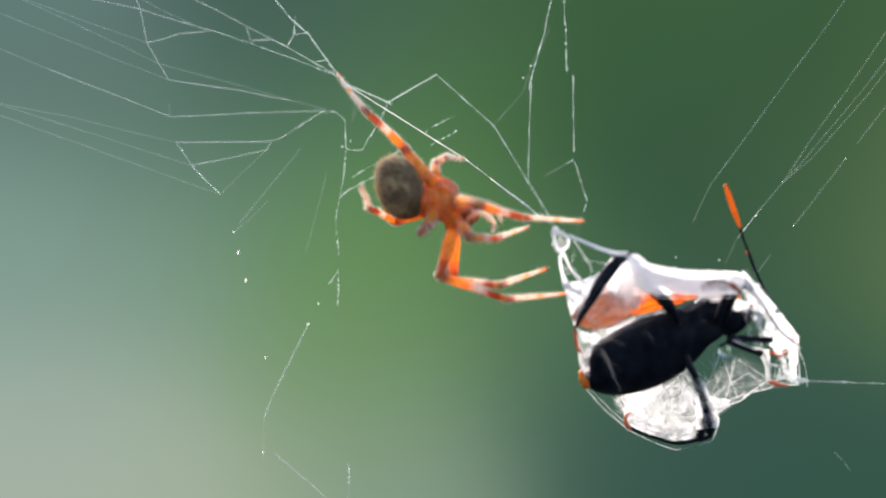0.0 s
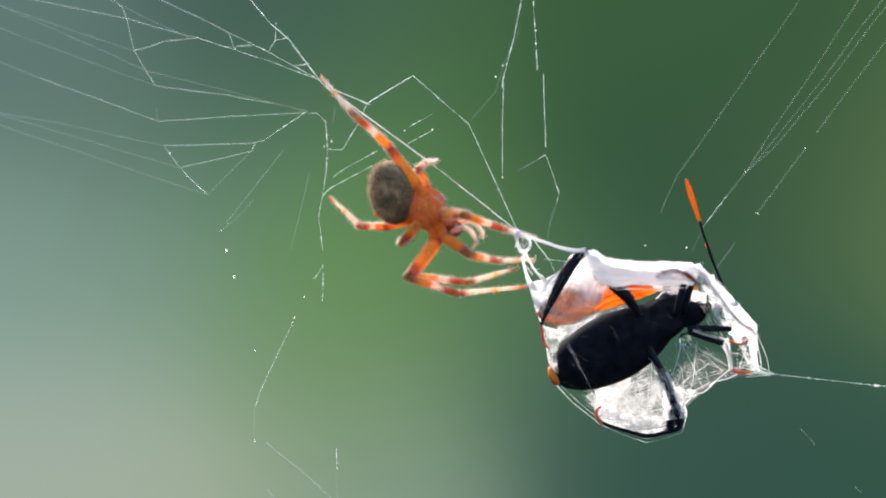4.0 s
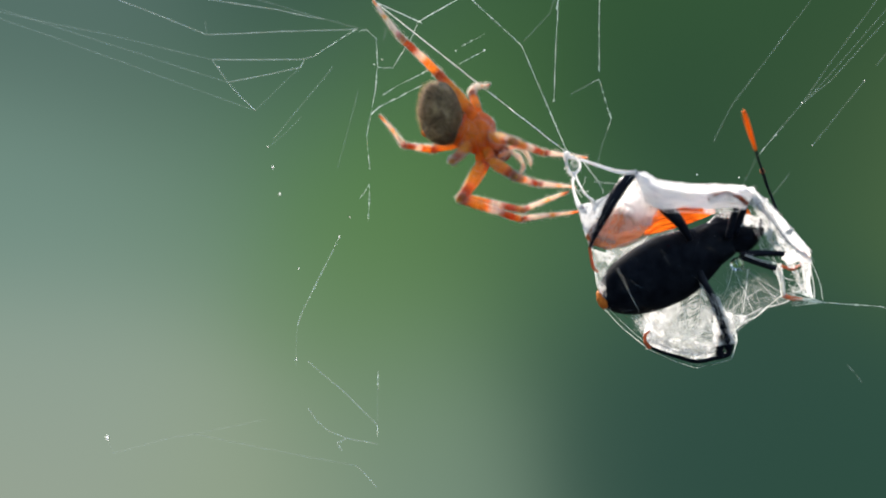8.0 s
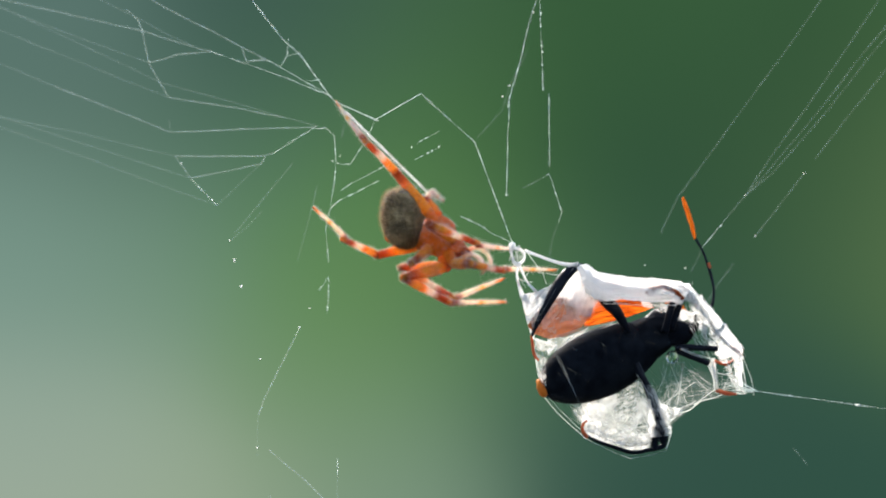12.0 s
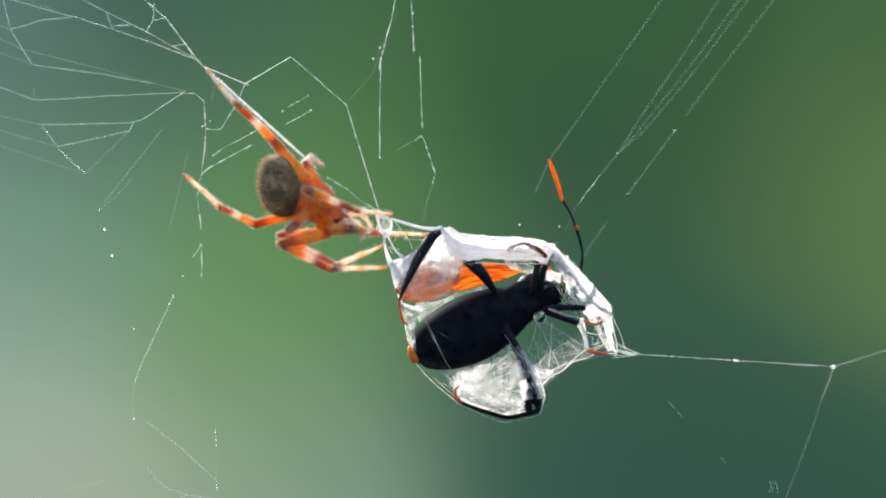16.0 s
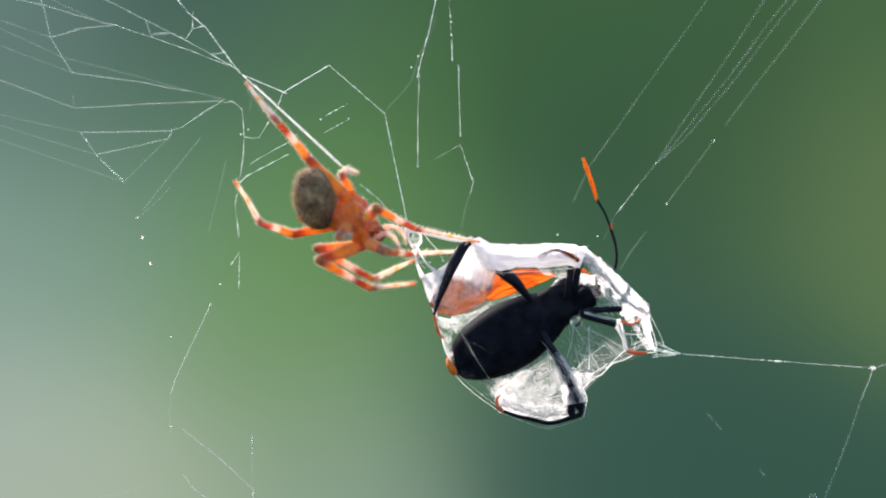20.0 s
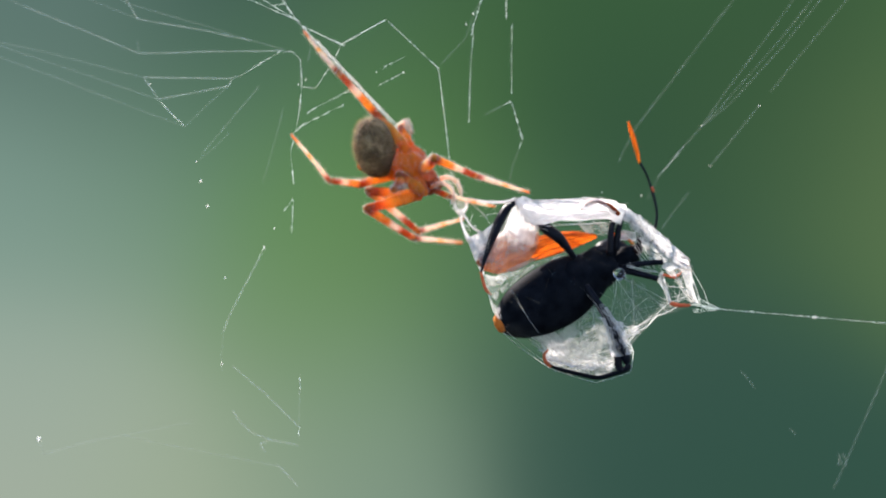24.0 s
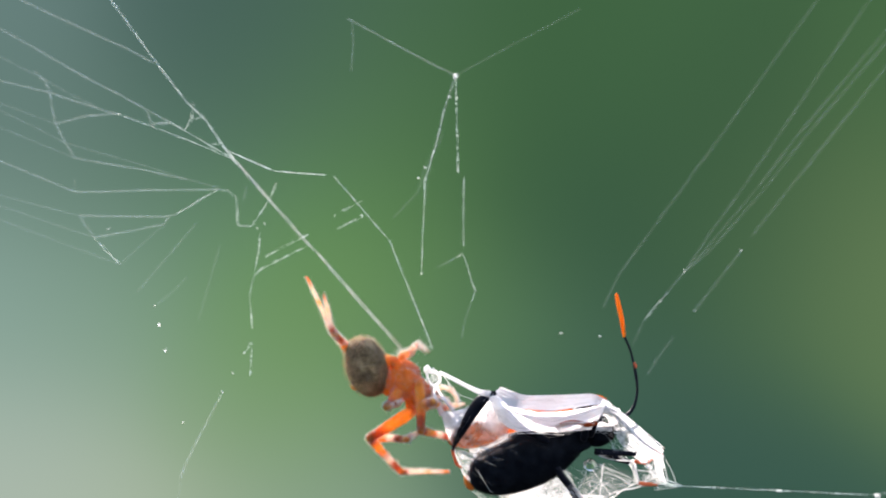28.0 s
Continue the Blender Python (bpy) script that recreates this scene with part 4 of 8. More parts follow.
# strands at the neck, where the lines meet
for a, b, r in (
    ((-9.77, 0.1, 9.18), (-8.3, -0.6, 7.13), 0.045), ((-8.3, -0.6, 7.13), (-7.93, -0.9, 6.12), 0.03), ((-9.66, 0, 6.01), (-8.79, -0.4, 5.33), 0.08),
    ((-11.46, 0.3, 9.53), (-11.58, 0.3, 8.39), 0.06), ((-8.77, -0.2, 7.25), (-6.68, -1.4, 7.01), 0.025), ((-10.56, 0.2, 6.58), (-9.21, 0, 6.23), 0.03),
    ((-11.01, 0.3, 7.49), (-9.89, 0, 5.67), 0.03), ((-9.55, 0, 7.71), (-10.11, 0.1, 6.35), 0.025),
):
    strand(a, b, r, 0.12)


# strands over the belly and along the edges
def edge_strand(a, b, r, material=None):
    strand(a, b, r, 0.18, material=material)


edge_strand((-9.14, -0.6, 0.59), (-8.4, 0.2, -2.85), 0.05)
edge_strand((-8.4, 0.2, -2.85), (-7.8, 0.6, -5.04), 0.045)
edge_strand((-7.63, 0.6, -5.27), (-3.43, 0.9, -9.18), 0.035)
edge_strand((-7.12, 0.5, -5.38), (-3.32, 0.9, -8.84), 0.022)
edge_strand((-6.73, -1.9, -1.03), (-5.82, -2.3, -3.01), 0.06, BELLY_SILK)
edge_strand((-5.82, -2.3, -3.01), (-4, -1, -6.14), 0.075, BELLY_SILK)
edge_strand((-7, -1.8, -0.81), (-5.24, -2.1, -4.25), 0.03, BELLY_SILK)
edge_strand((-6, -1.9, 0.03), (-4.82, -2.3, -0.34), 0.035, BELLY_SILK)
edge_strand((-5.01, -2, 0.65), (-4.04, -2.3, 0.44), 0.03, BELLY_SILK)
edge_strand((-3.44, 0.85, -9.29), (1.48, 0.9, -11.35), 0.028)
edge_strand((1.48, 0.9, -11.35), (5.02, 0.9, -10.55), 0.03)
edge_strand((5.13, 0.9, -10.44), (5.59, 0.6, -8.58), 0.05)
edge_strand((5.59, 0.6, -8.58), (5, 0.2, -7.28), 0.06)
edge_strand((5.11, 0.2, -7.62), (6.32, 0, -6.52), 0.07)
edge_strand((6.32, 0, -6.52), (8.29, -0.3, -5.19), 0.06)
edge_strand((8.29, -0.3, -5.19), (10.73, -0.5, -4.32), 0.045)
edge_strand((10.73, -0.5, -4.32), (12.88, -0.5, -4.38), 0.05)
edge_strand((3.88, -0.3, -5.75), (6.41, -0.1, -6.11), 0.06)
edge_strand((3.75, -0.4, -5.41), (4.87, 0.1, -7.27), 0.05)
edge_strand((12.1, -0.9, -0.41), (12.88, -0.5, -4.27), 0.045)
edge_strand((12.38, -0.9, -0.63), (13.75, -0.4, -4.5), 0.025)
edge_strand((11.4, -1, -0.85), (12.18, -0.6, -4.03), 0.06)
edge_strand((6.62, -1.3, 6.34), (12.44, -0.9, 0.27), 0.05)
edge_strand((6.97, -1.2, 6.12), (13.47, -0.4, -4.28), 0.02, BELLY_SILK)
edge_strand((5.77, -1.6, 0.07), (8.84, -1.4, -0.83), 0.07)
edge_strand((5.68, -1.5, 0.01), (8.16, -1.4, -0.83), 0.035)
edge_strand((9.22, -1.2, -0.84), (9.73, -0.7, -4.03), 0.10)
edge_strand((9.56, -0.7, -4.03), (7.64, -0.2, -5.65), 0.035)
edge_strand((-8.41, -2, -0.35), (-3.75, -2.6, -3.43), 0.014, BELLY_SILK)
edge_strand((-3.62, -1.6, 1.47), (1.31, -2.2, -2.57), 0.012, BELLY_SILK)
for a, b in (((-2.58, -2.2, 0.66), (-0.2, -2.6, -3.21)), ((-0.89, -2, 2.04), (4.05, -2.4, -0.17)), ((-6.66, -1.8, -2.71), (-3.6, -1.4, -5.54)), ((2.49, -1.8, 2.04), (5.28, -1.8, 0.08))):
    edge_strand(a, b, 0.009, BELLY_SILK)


for a, b, r in (
    ((-4.02, -3, 5.11), (-1.28, -2.4, 3.78), 0.035), ((-1.7, -3.8, 4.46), (2.14, -3.8, 4.13), 0.03), ((-2.45, -3.7, 4.35), (4.78, -3.2, 4.4), 0.03), ((-0.08, -4, 4.68), (4.26, -4.2, 5.01), 0.025),
    ((1.33, -1.4, -2.62), (2.56, -1.4, -4.42), 0.03), ((2.56, -1.4, -4.42), (5.34, -0.4, -6.31), 0.045), ((4.62, -1.2, -1.07), (3.68, -0.8, -4.47), 0.025), ((6.1, -1.1, -1.41), (5.92, -0.3, -5.64), 0.03), ((4.62, -1.2, -1.18), (6.94, -0.3, -5.64), 0.02), ((7.51, -0.8, -3.34), (4.43, -0.4, -5.63), 0.02),
):
    edge_strand(a, b, r)


# the tangled nets: threads drawn from rail to rail, then threads between those
def net(top, low, first, cross, r, label, slack=0.25, material=None):
    top, low = taut(top), taut(low)
    lines = []
    for _ in range(first):
        u = rnd.random()
        w = min(1.0, max(0.0, u + rnd.gauss(0, slack)))
        lines.append((top[int(u * (len(top) - 1))], low[int(w * (len(low) - 1))]))
    while cross > 0:
        (a, b), (c, d) = rnd.sample(lines, 2)
        p, q = a.lerp(b, rnd.uniform(0.1, 1.0)), c.lerp(d, rnd.uniform(0.1, 1.0))
        if 0.7 < (p - q).length < 4.0:
            lines.append((p, q))
            cross -= 1
    bm = bmesh.new()
    for a, b in lines:
        k = r * rnd.choice((0.5, 0.6, 0.7, 0.9, 1.0, 1.8))
        mid = a.lerp(b, 0.5) + Vector((rnd.uniform(-1, 1), rnd.uniform(-1, 1), rnd.uniform(-1, 0.5))) * 0.09 * (b - a).length
        tube(bm, bend((a, mid, b), 5), [k * 1.6, k, k, k * 1.6], 4)
    part("silk_net", bm, material or NET, shroud, label)


net(((0.09, 0.8, -3.81), (2.27, 0.2, -2.62), (4.36, -0.8, -1.09), (7.69, -1, -1.42)), ((4.02, -0.2, -5.65), (5.11, 0.2, -7.05), (6.43, 0, -6.24), (10.06, -0.5, -4.49)), 8, 5, 0.011, "loose net of fine silk threads", 0.45)
net(((3.23, -0.8, -2.5), (4.58, -1.1, -1.19), (6.66, -1.1, -1.19)), ((4, -0.3, -5.75), (5.62, -0.1, -6.23), (7.62, -0.3, -5.42)), 6, 4, 0.011, "loose net of fine silk threads", 0.5)
net(((-4.42, 1.3, -5.45), (-1.75, 1.5, -4.78), (0.41, 1.4, -3.74), (2.39, 0.9, -3.01)), ((-3.2, 0.9, -8.61), (-0.59, 0.8, -9.51), (1.69, 0.8, -9.85), (3.94, 0.6, -8.58)), 22, 44, 0.016, "tangle of white silk threads", 0.4)
net(((-4.91, 1, -5.76), (-2.14, 1.2, -4.87), (0.14, 1.1, -4.17), (2.34, 0.6, -3.45)), ((-3.32, 0.9, -8.5), (-0.69, 0.9, -9.87), (1.69, 0.8, -10.31), (3.82, 0.6, -9.15)), 20, 20, 0.013, "lace of white silk threads", 0.35)
net(((-4.27, 1.6, -6.51), (-1.73, 1.7, -6.29), (0.77, 1.5, -6.96), (2.98, 1, -7.14)), ((-3.28, 1.2, -8.76), (-0.65, 1.2, -10.02), (1.74, 1.1, -10.47), (4.09, 0.8, -9.63)), 24, 36, 0.018, "lace of white silk threads", 0.3, STRAND)
net(((3.23, -0.8, -3.12), (4.64, -1.1, -1.41), (5.65, -1.1, -1.19), (6.68, -1, -1.42)), ((4.24, -0.2, -5.99), (5.64, 0, -6.24), (7.64, -0.2, -5.54), (10.62, -0.5, -4.38)), 9, 5, 0.011, "silk threads that fan out below the head", 0.25)
net(((2.81, -0.6, -5.16), (3.77, -0.3, -5.75), (5.94, -0.2, -5.88)), ((4.49, 0.5, -8.68), (5.25, 0.3, -7.74), (6.55, 0, -6.46)), 12, 30, 0.022, "dense silk joint", 0.5)
net(((5.95, -1.8, 5.33), (6.55, -1.6, 6.11), (8.48, -1.5, 4.43)), ((7.67, -1.6, 0.63), (8.84, -1.4, -0.83), (11.24, -1.2, -0.84)), 16, 30, 0.014, "silk threads beside the head", 0.3)
net(((5.79, -1.5, 0.29), (7.38, -1.4, 1.63), (7.92, -1.5, 1.19)), ((6.13, -1.5, -0.27), (8.14, -1.5, -0.83), (8.84, -1.4, -0.94)), 8, 8, 0.014, "silk threads beside the head", 0.4)
net(((8.88, -1.2, -0.96), (10.45, -1.2, -0.84), (12.19, -1, -0.4)), ((9.56, -0.7, -4.14), (11.05, -0.6, -4.6), (12.77, -0.5, -4.38)), 8, 16, 0.015, "silk threads at the front feet")
for p, w, h, a in (((5.89, 0.1, -6.47), 0.6, 0.35, 0.4), ((5.64, -1.7, 5.33), 0.35, 0.6, 0.3)):
    part("silk_flock", blob(p, (w, 0.12, h), Euler((0, a, 0)), 28, 18, 0.45, 2.2), FLOCK, shroud)
for path, r in (
    (((-11.46, 0.35, 9.99), (-11.12, 0.3, 9.64), (-10.56, 0.25, 9.53), (-10.1, 0.2, 9.07), (-10.16, 0.2, 8.45), (-10.67, 0.25, 8), (-11.06, 0.3, 8.17), (-11.29, 0.35, 8.74), (-11.46, 0.35, 9.53)), (0.34, 0.30, 0.22, 0.16, 0.18, 0.30, 0.26, 0.16, 0.3)),
    (((-10.67, 0.25, 8.05), (-10.28, 0.15, 7.26), (-9.66, 0, 6.12), (-8.9, -0.4, 5.33)), (0.30, 0.15, 0.13, 0.26)),
    (((-10.67, 0.25, 7.94), (-10.79, 0.2, 7.03), (-10.56, 0.15, 5.89), (-10.11, 0.05, 4.65)), (0.22, 0.17, 0.2, 0.40)),
    (((-10.1, 0.25, 9.42), (-8.83, -0.2, 8.95), (-7.2, -1, 8.36), (-5.87, -1.7, 8.07), (-5.02, -2.1, 8.12)), (0.20, 0.20, 0.22, 0.28, 0.34)),
):
    bm = bmesh.new()
    tube(bm, bend(path, 6), r, 8, 0.5)
    part("silk_band", bm, SILK_BAND, shroud, "twisted band of dense silk")
part("silk_knot", blob((-11.35, 0.35, 9.82), (0.32, 0.25, 0.42), Euler((0, 0.5, 0)), 20, 14, 0.4, 2.6), SILK_BAND, shroud, "small bright knot of silk")
net(((-11.68, 0.4, 9.88), (-11, 0.4, 10.22), (-9.88, 0.2, 9.41)), ((-11.46, 0.3, 8.05), (-10.9, 0.25, 7.6), (-9.99, 0.15, 8.16)), 5, 12, 0.02, "fuzz of silk round the knot", 0.6)
net(((2.02, -1.3, -3.64), (3.36, -1.3, -3.75)), ((3.53, -0.4, -6.76), (4.81, -0.2, -7.01)), 14, 14, 0.03, "silk wound round the lower thigh", 0.5)
part("water_drop", blob((4.82, -1.9, -0.8), (0.62, 0.55, 0.66), None, 24, 16), DROP, shroud, "clear droplet")
part("water_drop", blob((5.25, -1.7, -1.21), (0.2, 0.2, 0.2), None, 16, 12), DROP, shroud, "clear droplet")

# ---- the web ----
WEB = {}


def web(name, label):
    WEB[name] = thing(name, label, "spider web", "remains of the web")
    return WEB[name]


# thread thickness (mm), material, beads of glue per mm and their size (mm)
STYLES = {
    "drag": (0.040, SILK_BAND, 1.4, 0.05, 0.10),
    "cord": (0.030, THREAD, 3.0, 0.05, 0.11),
    "bright": (0.018, THREAD, 3.2, 0.04, 0.10),
    "fine": (0.014, THREAD, 2.0, 0.035, 0.085),
    "beaded": (0.007, THREAD, 3.6, 0.035, 0.095),
    # Widened and mostly see-through: focus blur put into the shape of these threads.
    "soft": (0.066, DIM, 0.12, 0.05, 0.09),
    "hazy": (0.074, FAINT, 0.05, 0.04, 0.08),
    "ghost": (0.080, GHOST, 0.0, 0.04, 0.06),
}


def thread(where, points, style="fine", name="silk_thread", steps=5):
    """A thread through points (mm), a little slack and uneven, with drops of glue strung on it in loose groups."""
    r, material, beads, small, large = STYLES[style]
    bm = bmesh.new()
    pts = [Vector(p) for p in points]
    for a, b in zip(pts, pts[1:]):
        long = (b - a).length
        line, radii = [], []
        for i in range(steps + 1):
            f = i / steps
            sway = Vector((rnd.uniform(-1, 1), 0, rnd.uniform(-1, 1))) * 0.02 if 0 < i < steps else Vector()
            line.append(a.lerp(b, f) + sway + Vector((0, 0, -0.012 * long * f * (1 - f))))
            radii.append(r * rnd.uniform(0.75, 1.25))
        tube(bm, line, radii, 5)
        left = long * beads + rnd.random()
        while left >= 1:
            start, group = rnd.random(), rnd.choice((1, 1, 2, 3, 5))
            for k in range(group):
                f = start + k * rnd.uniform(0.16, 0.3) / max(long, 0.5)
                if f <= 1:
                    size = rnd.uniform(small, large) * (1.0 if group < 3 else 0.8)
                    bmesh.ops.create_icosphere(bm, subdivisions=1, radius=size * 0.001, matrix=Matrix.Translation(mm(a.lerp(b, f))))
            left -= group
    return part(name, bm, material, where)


rnd = random.Random(29)
fan = web("web_fan", "fan of pale broken web threads")
for style, line in (
    ("cord", ((-11.33, 120, 18.94), (-11.97, 120.1, 19.7), (-13.47, 120.2, 21.67), (-14.93, 120.4, 23.66), (-16.91, 120.6, 25.37), (-20.19, 121, 29.32), (-23.17, 121.4, 33.06), (-26.18, 121.8, 36.95), (-33.55, 122.6, 46.18))),
    ("soft", ((-20.72, 121.2, 29.58), (-24.02, 121.6, 31.22), (-27.83, 122, 32.79), (-32.93, 122.5, 35), (-47.82, 124, 41.52))),
    ("bright", ((-11.5, 120, 19.39), (-14.44, 120.3, 20.97), (-17.03, 120.5, 22.43), (-18.49, 120.7, 23.15))),
    ("soft", ((-18.49, 120.7, 23.15), (-21.12, 121, 24.46), (-23.78, 121.4, 25.86), (-28.24, 122, 28), (-34.49, 122.6, 31.32), (-49.1, 124.2, 39.06))),
    ("fine", ((-11.5, 120, 19.39), (-16.16, 120.4, 21.21), (-20.52, 120.9, 22.72), (-24.31, 121.2, 23.97))),
    ("soft", ((-24.31, 121.2, 23.97), (-25.78, 121.4, 24.3), (-31.74, 122.2, 26.12), (-40.83, 123.4, 28.11), (-52.9, 125, 30.75), (-69.4, 127, 34.32))),
    ("hazy", ((-25.21, 121.4, 24.07), (-29.07, 121.9, 25.78), (-32.96, 122.4, 27.79), (-37.5, 123, 29.95), (-49.9, 124.8, 35.86))),
    ("soft", ((-24.31, 121.2, 23.97), (-27.88, 121.8, 23.68), (-29.43, 122, 23.19), (-31.03, 122.2, 22.82))),
    ("soft", ((-31.03, 122.2, 22.82), (-31.8, 122.4, 26.05), (-32.35, 122.5, 27.34), (-33.63, 122.7, 28.43))),
    ("hazy", ((-31.03, 122.2, 22.82), (-38.83, 123.6, 25.52), (-45.65, 124.6, 27.95), (-55.12, 126, 31.58), (-69.97, 128, 37.2))),
    ("hazy", ((-29.81, 122.2, 20.79), (-33.34, 122.8, 22.46), (-40.65, 123.8, 25.73), (-48.16, 125, 29.1), (-55.82, 126.2, 32.47), (-70.1, 128.2, 38.72))),
    ("soft", ((-31.03, 122.2, 22.82), (-29.81, 122.2, 20.79), (-28.82, 122.2, 19.23))),
    ("hazy", ((-28.82, 122.2, 19.23), (-36.12, 123.4, 21.97), (-45.7, 124.8, 25.62), (-55.88, 126.4, 29.4), (-70.17, 128.4, 34.69))),
    ("soft", ((-28.82, 122.2, 19.23), (-21.42, 121.2, 18.18), (-18.49, 120.8, 17.55), (-16.46, 120.6, 17.24))),
    ("hazy", ((-29.81, 122.2, 20.79), (-25.56, 121.8, 19.7), (-21.45, 121.4, 18.67), (-16.46, 120.6, 17.24))),
    ("hazy", ((-16.46, 120.6, 17.24), (-12.99, 120.2, 16.4))),
    ("soft", ((-28.52, 122.2, 15.58), (-33.31, 122.8, 17.39), (-41.34, 124.2, 20.33))),
    ("hazy", ((-41.34, 124.2, 20.33), (-45.72, 124.9, 22.09), (-58.53, 127, 27.12))),
    ("ghost", ((-28.75, 122.2, 16.92), (-28.52, 122.2, 15.58))),
    ("soft", ((-28.52, 122.2, 15.58), (-20.83, 121.2, 16), (-13.09, 120.1, 16.27))),
    ("soft", ((-27.93, 122.2, 13.1), (-18.79, 121, 13.23), (-17.56, 120.8, 13.49))),
    ("fine", ((-17.56, 120.8, 13.49), (-14.89, 120.4, 15.22), (-13.08, 120, 16.32))),
    ("soft", ((-26.26, 122, 10.83), (-18.78, 121, 12.42), (-18.37, 120.9, 13.22))),
    ("hazy", ((-27.93, 122.2, 13.1), (-39.49, 124, 15.66), (-45.68, 124.9, 16.76), (-58.47, 127, 19.41))),
    ("hazy", ((-26.26, 122, 10.83), (-35.79, 123.4, 13.67), (-45.68, 124.9, 16.58), (-58.48, 127, 20.43))),
    ("hazy", ((-23.28, 121.6, 8.04), (-33.97, 123.2, 11.55), (-37.65, 123.8, 12.83), (-45.67, 124.9, 15.46), (-58.48, 127, 19.53))),
    ("soft", ((-27.93, 122.2, 13.1), (-26.26, 122, 10.83))),
    ("cord", ((-25.54, 121.9, 10.07), (-24.46, 121.7, 9.08), (-23.28, 121.6, 8.04))),
    ("fine", ((-26.26, 122, 10.83), (-25.54, 121.9, 10.07))),
    ("ghost", ((-23.28, 121.6, 8.04), (-21.12, 121.3, 10.21), (-18.84, 121, 12.42))),
    ("fine", ((-17.03, 120.5, 22.43), (-16.35, 120.5, 23.57), (-16.26, 120.6, 25.42))),
    ("fine", ((-16.35, 120.5, 23.57), (-14.92, 120.4, 23.9))),
    ("soft", ((-18.49, 120.7, 23.15), (-20.24, 120.9, 23.07), (-20.52, 120.9, 22.72), (-21.12, 121, 24.46))),
    ("soft", ((-18.49, 120.7, 23.15), (-20.18, 120.9, 23.01))),
    ("fine", ((-14.44, 120.3, 20.97), (-12.82, 120.1, 21.17))),
    ("hazy", ((-15.53, 121, 12.6), (-18.23, 121.2, 9.17), (-21.42, 121.5, 5.17))),
    ("ghost", ((-12.92, 120.8, 10.3), (-13.62, 121, 7.17), (-14.79, 121.3, 2.59))),
    ("fine", ((-13.06, 120.1, 16.09), (-12.13, 120, 16.2), (-11.22, 120, 15.39))),
    ("fine", ((-11.22, 120, 15.39), (-11.1, 120, 14.25), (-10.99, 120, 12.59))),
    ("fine", ((-10.99, 120, 12.59), (-10.19, 120, 12.48), (-9.5, 120, 12.53), (-8.24, 120, 14.59), (-7.67, 120, 15.57), (-7.1, 120, 17.17))),
    ("hazy", ((-10.26, 120.2, 16.68), (-10.49, 120.2, 15.25))),
):
    thread(fan, line, style)

tail = web("web_tatters", "loose broken threads hanging below the web")
for style, line in (
    ("beaded", ((-11.01, 120.2, 12.55), (-11.12, 120.2, 10.49), (-11.46, 120.2, 8.08), (-11.87, 120.2, 5.79), (-11.47, 120.3, 2.47))),
    ("beaded", ((-11.47, 120.3, 0.98), (-11.42, 120.3, -0.8), (-11.47, 120.3, -2.81))),
    ("fine", ((-11.47, 120.3, 0.98), (-11.88, 120.3, 0.17), (-12.39, 120.3, -0.46))),
    ("fine", ((-11.46, 120.2, 7.91), (-11.01, 120.2, 8.37), (-10.55, 120.2, 8.71))),
    ("beaded", ((-10.45, 120.4, 9.82), (-9.3, 120.4, 10.62), (-5.98, 120.5, 12.47))),
    ("beaded", ((-10.91, 120.4, 8.56), (-7.99, 120.5, 10.17), (-6.38, 120.5, 11.03))),
    ("beaded", ((-2.82, 120.5, 14.88), (-0.46, 120.5, 16.21))),
    ("beaded", ((-3.05, 120.5, 13.1), (-0.46, 120.5, 14.54))),
    ("fine", ((-14.3, 120.4, -4.36), (-14.81, 120.4, -5.57))),
    ("soft", ((-14.81, 120.4, -5.57), (-16.32, 120.5, -8.68), (-17.74, 120.8, -11.75), (-18.35, 121, -13.45))),
    ("ghost", ((-18.35, 121, -13.45), (-18.41, 121, -15.23), (-18.35, 121, -17.54))),
    ("soft", ((-17.17, 121, -17.03), (-13.64, 120.8, -19.74), (-9.93, 120.5, -23.09))),
    ("fine", ((-9.93, 120.5, -23.09), (-9.9, 120.5, -24.23))),
    ("ghost", ((-10.04, 120.5, -17.58), (-9.93, 120.5, -23.09))),
    ("beaded", ((-10.04, 120.5, -17.58), (-9.98, 120.5, -19.57))),
    ("soft", ((-17.11, 121.6, -21.82), (-16.19, 121.4, -23.01), (-15, 121.3, -23.99), (-12.97, 121.2, -24.7), (-9.91, 121, -25.12))),
    ("soft", ((-12.97, 121.2, -24.7), (-14.04, 121.2, -25.2), (-13.5, 121.2, -25.98))),
    ("hazy", ((-38.34, 124.5, -26.16), (-37.62, 124.2, -27.68), (-31.61, 123.6, -25.76), (-28.94, 123.4, -25.21))),
    ("hazy", ((-28.94, 123.4, -25.21), (-25.66, 123.2, -25.76), (-19.71, 122.6, -26.6), (-12.1, 122, -27.59))),
    ("ghost", ((-28.94, 123.4, -25.21), (-25.08, 123, -24.24), (-21.58, 122.8, -23.33))),
    ("soft", ((-12.1, 122, -27.59), (-11.2, 121.9, -28.34), (-9.89, 121.8, -29.72))),
    ("hazy", ((36.74, 121, -15.49), (37.48, 121, -16.27))),
    ("hazy", ((37.66, 121, -16.45), (38.28, 121, -17.22))),
    ("hazy", ((42.29, 121, -21.35), (42.9, 121, -22.01))),
    ("ghost", ((-18.52, 121, 7.56), (-20.08, 121, 5.83), (-21.87, 121, 4.27))),
):
    thread(tail, line, style)
